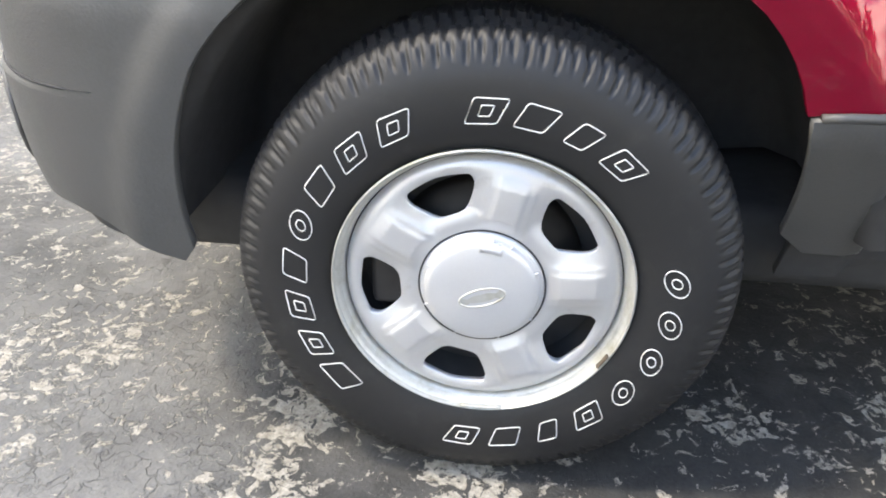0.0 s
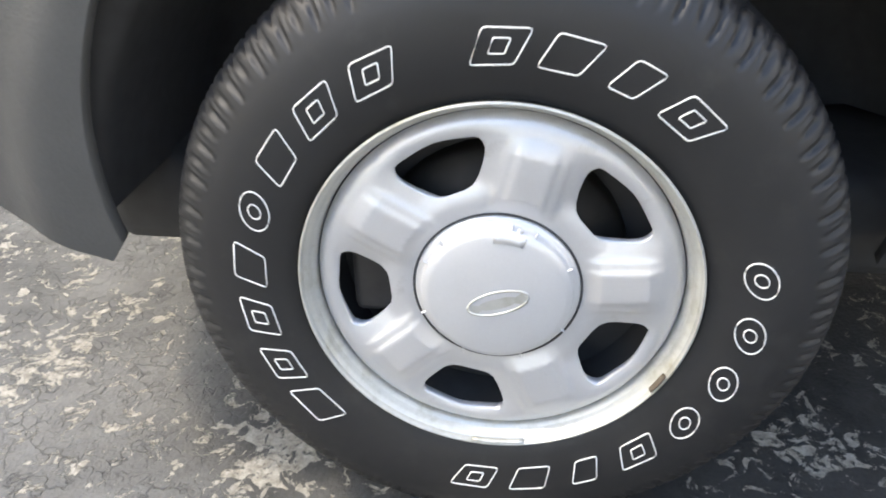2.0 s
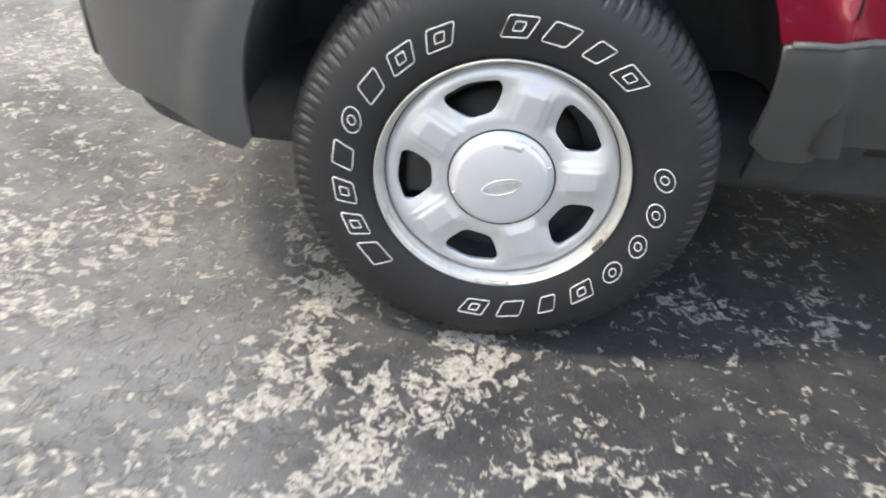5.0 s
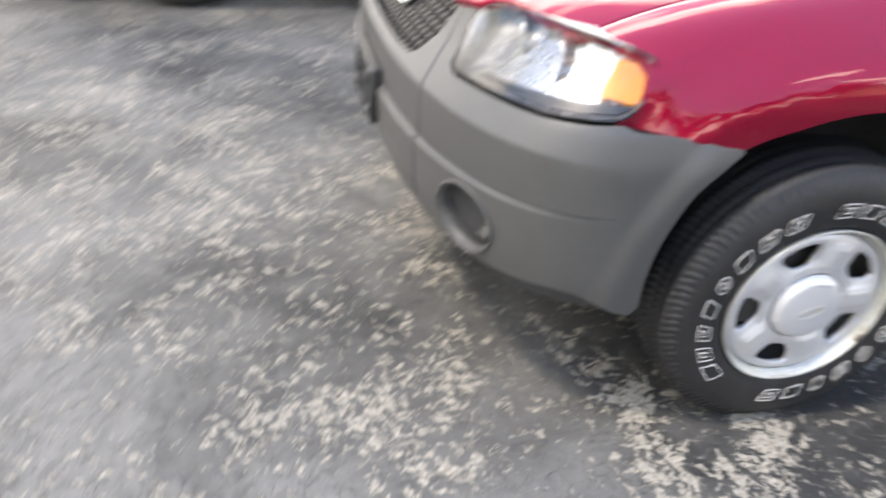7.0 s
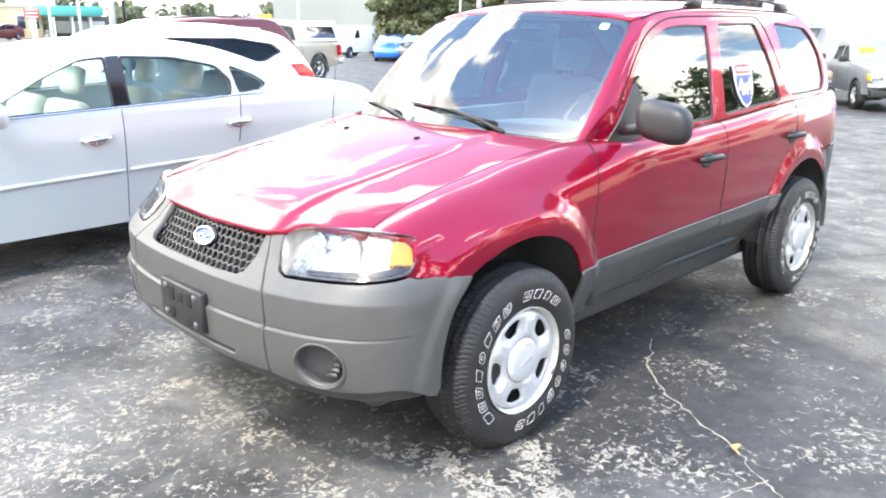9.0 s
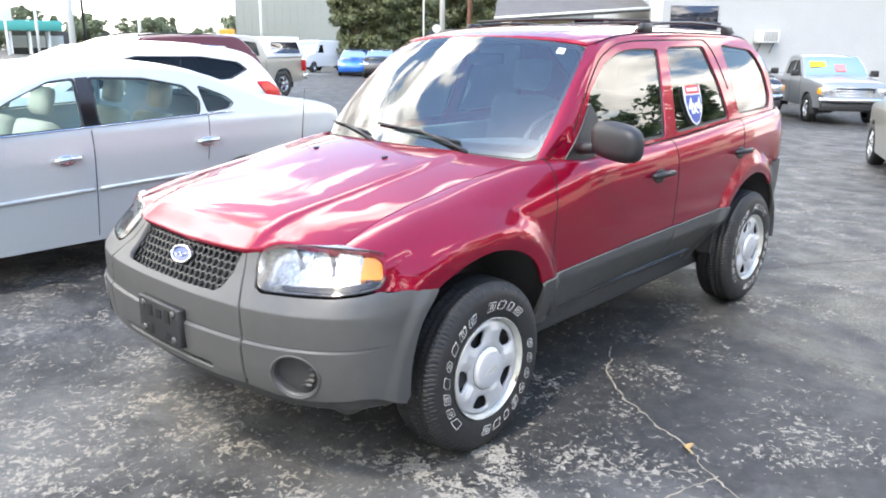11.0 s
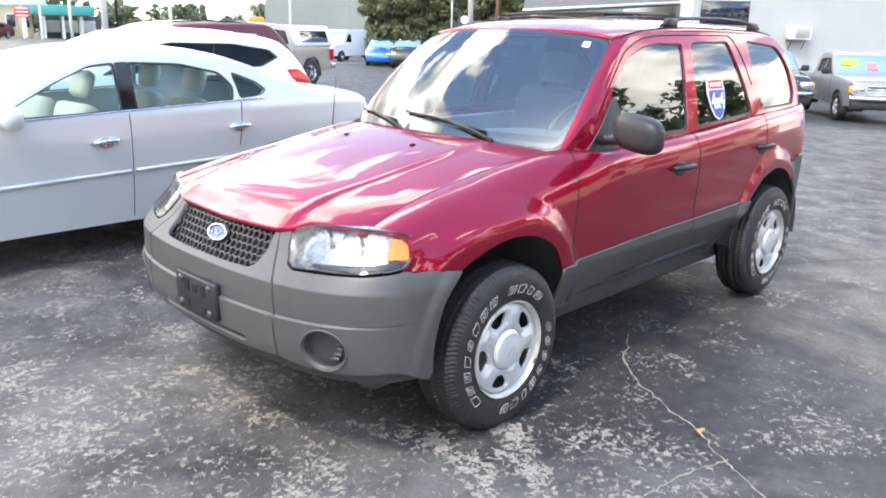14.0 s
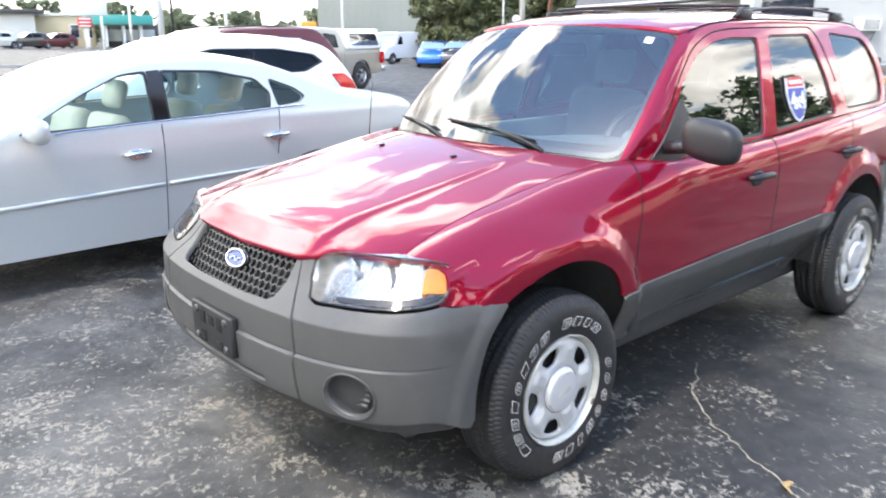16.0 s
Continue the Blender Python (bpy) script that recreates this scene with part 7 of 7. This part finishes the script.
def tree(x, y, h, spread, seed, leaf=M_LEAF, label="leafy broad-crowned tree", n=3600, low=0.35, size=0.16, skirt=False):
    rng = np.random.RandomState(seed)
    t = thing("tree", label, "tree", (x, y, gz(x, y) - 0.1), 0, group="trees beyond the lot")
    lean = rng.uniform(-0.04, 0.04, 2) * h
    trunk = [(lean[0] * k, lean[1] * k, h * 0.75 * k) for k in (0, 0.25, 0.5, 0.75, 1)]
    wood = [tube(trunk, [0.030 * h, 0.024 * h, 0.018 * h, 0.011 * h, 0.005 * h], 9)]
    clumps = []
    for i in range(15):
        k = low + (0.95 - low) * (i + rng.rand()) / 15
        a, out = rng.uniform(0, 2 * math.pi), spread * (0.45 + 0.55 * math.sin(math.pi * min(1, (k - low) / (1 - low) * 0.8 + 0.18))) * rng.uniform(0.6, 1.0)
        p0 = np.array((lean[0] * k, lean[1] * k, h * 0.70 * k))
        p2 = np.array((out * math.cos(a), out * math.sin(a), h * min(0.97, k + 0.10 + 0.08 * rng.rand())))
        p1 = (p0 + p2) / 2 + np.array((0, 0, 0.04 * h))
        wood.append(tube([p0, p1, p2], [0.010 * h, 0.006 * h, 0.002 * h], 6))
        for q in (0.55, 0.8, 1.0):
            clumps.append((p0 + (p2 - p0) * q + rng.normal(0, 0.05 * spread, 3), spread * rng.uniform(0.16, 0.30)))
    clumps.append((np.array((lean[0], lean[1], h * 0.93)), spread * 0.3))
    if skirt:    # low, drooping boughs down to the ground
        for i in range(46):
            a, k = rng.uniform(0, 2 * math.pi), rng.uniform(0.06, 0.62)
            o_ = spread * (1.05 - 0.7 * k) * rng.uniform(0.35, 1.0)
            clumps.append((np.array((o_ * math.cos(a), o_ * math.sin(a), h * k)), spread * rng.uniform(0.26, 0.40)))
    part("trunk", *joined(*wood), M_BARK, t, "grey-brown trunk with spreading limbs")
    verts, faces = [], []
    pick = rng.randint(0, len(clumps), n)
    for c in pick:
        p, rr = clumps[c]
        d = rng.normal(0, 1, 3)
        d /= np.linalg.norm(d)
        o = p + d * rr * rng.rand() ** 0.45 * np.array((1, 1, 0.7))
        u = rng.normal(0, 1, 3)
        u /= np.linalg.norm(u)
        v = np.cross(u, d + 0.3 * rng.normal(0, 1, 3))
        v /= max(np.linalg.norm(v), 1e-6)
        s = size * rng.uniform(0.6, 1.5)
        k = len(verts)
        verts += [o - u * s, o + v * s * 0.55, o + u * s, o - v * s * 0.55]
        faces.append((k, k + 1, k + 2, k + 3))
    part("crown", verts, faces, leaf, t, "uneven crown of small leaves", smooth=False)
    return t


# dark evergreens before the grey hall
for i, (tx, ty, th, ts) in enumerate(((35.6, 40.0, 10.5, 2.0), (37.0, 38.7, 11.5, 2.2), (38.8, 37.8, 10.5, 2.1), (46.5, 40.5, 11.0, 3.0), (48.5, 38.0, 10.0, 3.0))):
    tree(tx, ty, th, ts, 11 + i, M_NEEDLE, "dark evergreen tree with a dense crown", 30000, 0.02, 0.12, True)
# far row across the road
far_trees = [(26 + 2.9 * i + 1.2 * math.sin(i * 2.1), 144 - 0.95 * i + 5 * math.sin(i * 1.7), 5.6 + 1.3 * math.sin(i * 2.9) + (2.6 if i < 3 else 0), 3.4) for i in range(19)]
for i, (tx, ty, th, ts) in enumerate(far_trees):
    tree(tx, ty, th, ts, 30 + i, M_FARLEAF, "leafy tree in a row across the road", 2600, 0.02, 0.24)
# trees on the near side, seen in the car windows
for i, (tx, ty, th, ts) in enumerate(((6, -25, 10, 4.2), (12, -26, 11, 4.5), (18, -25, 10, 4.5), (25, -24, 11, 4.5), (-1, -27, 10, 4.5), (32, -22, 11, 4.5), (40, -20, 11, 4.5), (-9, -27, 10, 4.5))):
    tree(tx, ty, th, ts, 60 + i, M_LEAF, "tall leafy tree along the near side of the lot", 2600, 0.25, 0.28)
# unseen row added behind the camera, for the car's paint to reflect
for i, (tx, ty, th) in enumerate(((-24, -18, 10), (-26, -10, 11), (-25, -3, 10), (-27, 5, 11), (-25, 13, 10), (-24, 21, 11), (-17, -25, 10))):
    tree(tx, ty, th, 4.6, 80 + i, M_LEAF, "unseen leafy tree added on the open side of the lot for reflections", 2600, 0.12, 0.30)
shop = thing("cream_shop", "long cream shop along the near side of the lot", "building", kind="structure")
# brighter than M_CREAM: sunshine on the shop's wall is put into the colour
M_SHOP_SUNLIT = mat("sunlit_cream_stucco", (0.74, 0.64, 0.46), 0.8, grain=0.10, scale=6, bump=0.2)
part("wall", *box(0, 22, -7, 0, -0.8, 3.4, 0.03), M_SHOP_SUNLIT, shop)
part("parapet", *box(-0.2, 22.2, -7.2, 0.2, 3.4, 3.7, 0.03), M_PALE, shop)
for i in range(5):
    wf = part("window_frame", *box(1.5 + i * 4.1, 4.0 + i * 4.1, -0.02, 0.06, 0.8, 2.8, 0.01), M_PALE, shop)
    part("pane", *box(1.6 + i * 4.1, 3.9 + i * 4.1, 0.02, 0.075, 0.9, 2.7, 0.004), M_DARKWIN, wf)
place(shop, 16.0, -18.5, 14)

# ---- marks on the ground ----
M_CRACKFILL = mat("sandy_crack_fill", (0.34, 0.30, 0.23), 0.9, grain=0.35, scale=60, bump=0.4)
M_DRYLEAF = mat("dry_yellow_leaf", (0.42, 0.28, 0.11), 0.7, grain=0.25, scale=60)


def crack_line(pts, w, seed, material, label):
    rng = np.random.RandomState(seed)
    P = [np.array(p, float) for p in pts]
    fine_ = []
    for a, b in zip(P[:-1], P[1:]):
        k = max(2, int(np.linalg.norm(b - a) / 0.025))
        fine_ += [a + (b - a) * t / k for t in range(k)]
    fine_.append(P[-1])
    off, vs = 0.0, []
    for i, p in enumerate(fine_):
        t = fine_[min(i + 1, len(fine_) - 1)] - fine_[max(i - 1, 0)]
        t /= max(np.linalg.norm(t), 1e-9)
        nrm = np.array((-t[1], t[0]))
        off = 0.75 * off + rng.normal(0, 0.006)
        ww = w * rng.uniform(0.25, 1.2)
        for s in (-1, 1):
            q = p + nrm * (off + s * ww)
            vs.append((q[0], q[1], gz(q[0], q[1]) + 0.002))
    fs = [(2 * i, 2 * i + 1, 2 * i + 3, 2 * i + 2) for i in range(len(fine_) - 1)]
    return tagged(part("pavement_crack", vs, fs, material, smooth=False), label, "crack", kind="structure")
crack_line([(1.32, -0.70), (1.16, -0.80), (1.03, -0.87), (0.80, -1.12), (0.66, -1.33), (0.56, -1.53), (0.40, -1.75), (0.22, -2.0), (0.15, -2.3)], 0.0048, 3, M_CRACKFILL, "long sandy crack in the asphalt")
crack_line([(0.45, -1.70), (0.15, -1.62), (-0.05, -1.60)], 0.0035, 4, M_CRACKFILL, "short sandy side crack in the asphalt")
lf = part("dry_leaf", [(0.53, -1.56, 0.006), (0.56, -1.53, 0.010), (0.60, -1.53, 0.016), (0.61, -1.51, 0.008), (0.57, -1.50, 0.012), (0.545, -1.515, 0.018)], [(0, 1, 5), (1, 2, 4, 5), (2, 3, 4)], M_DRYLEAF)
tagged(lf, "small dry yellow leaf lying on the asphalt", "leaf")
crack_line([(2.6, -0.10), (2.94, -0.28), (3.5, -0.78), (4.08, -1.09), (5.2, -1.75), (6.5, -2.4)], 0.010, 7, M_LINER, "dark open crack across the asphalt")
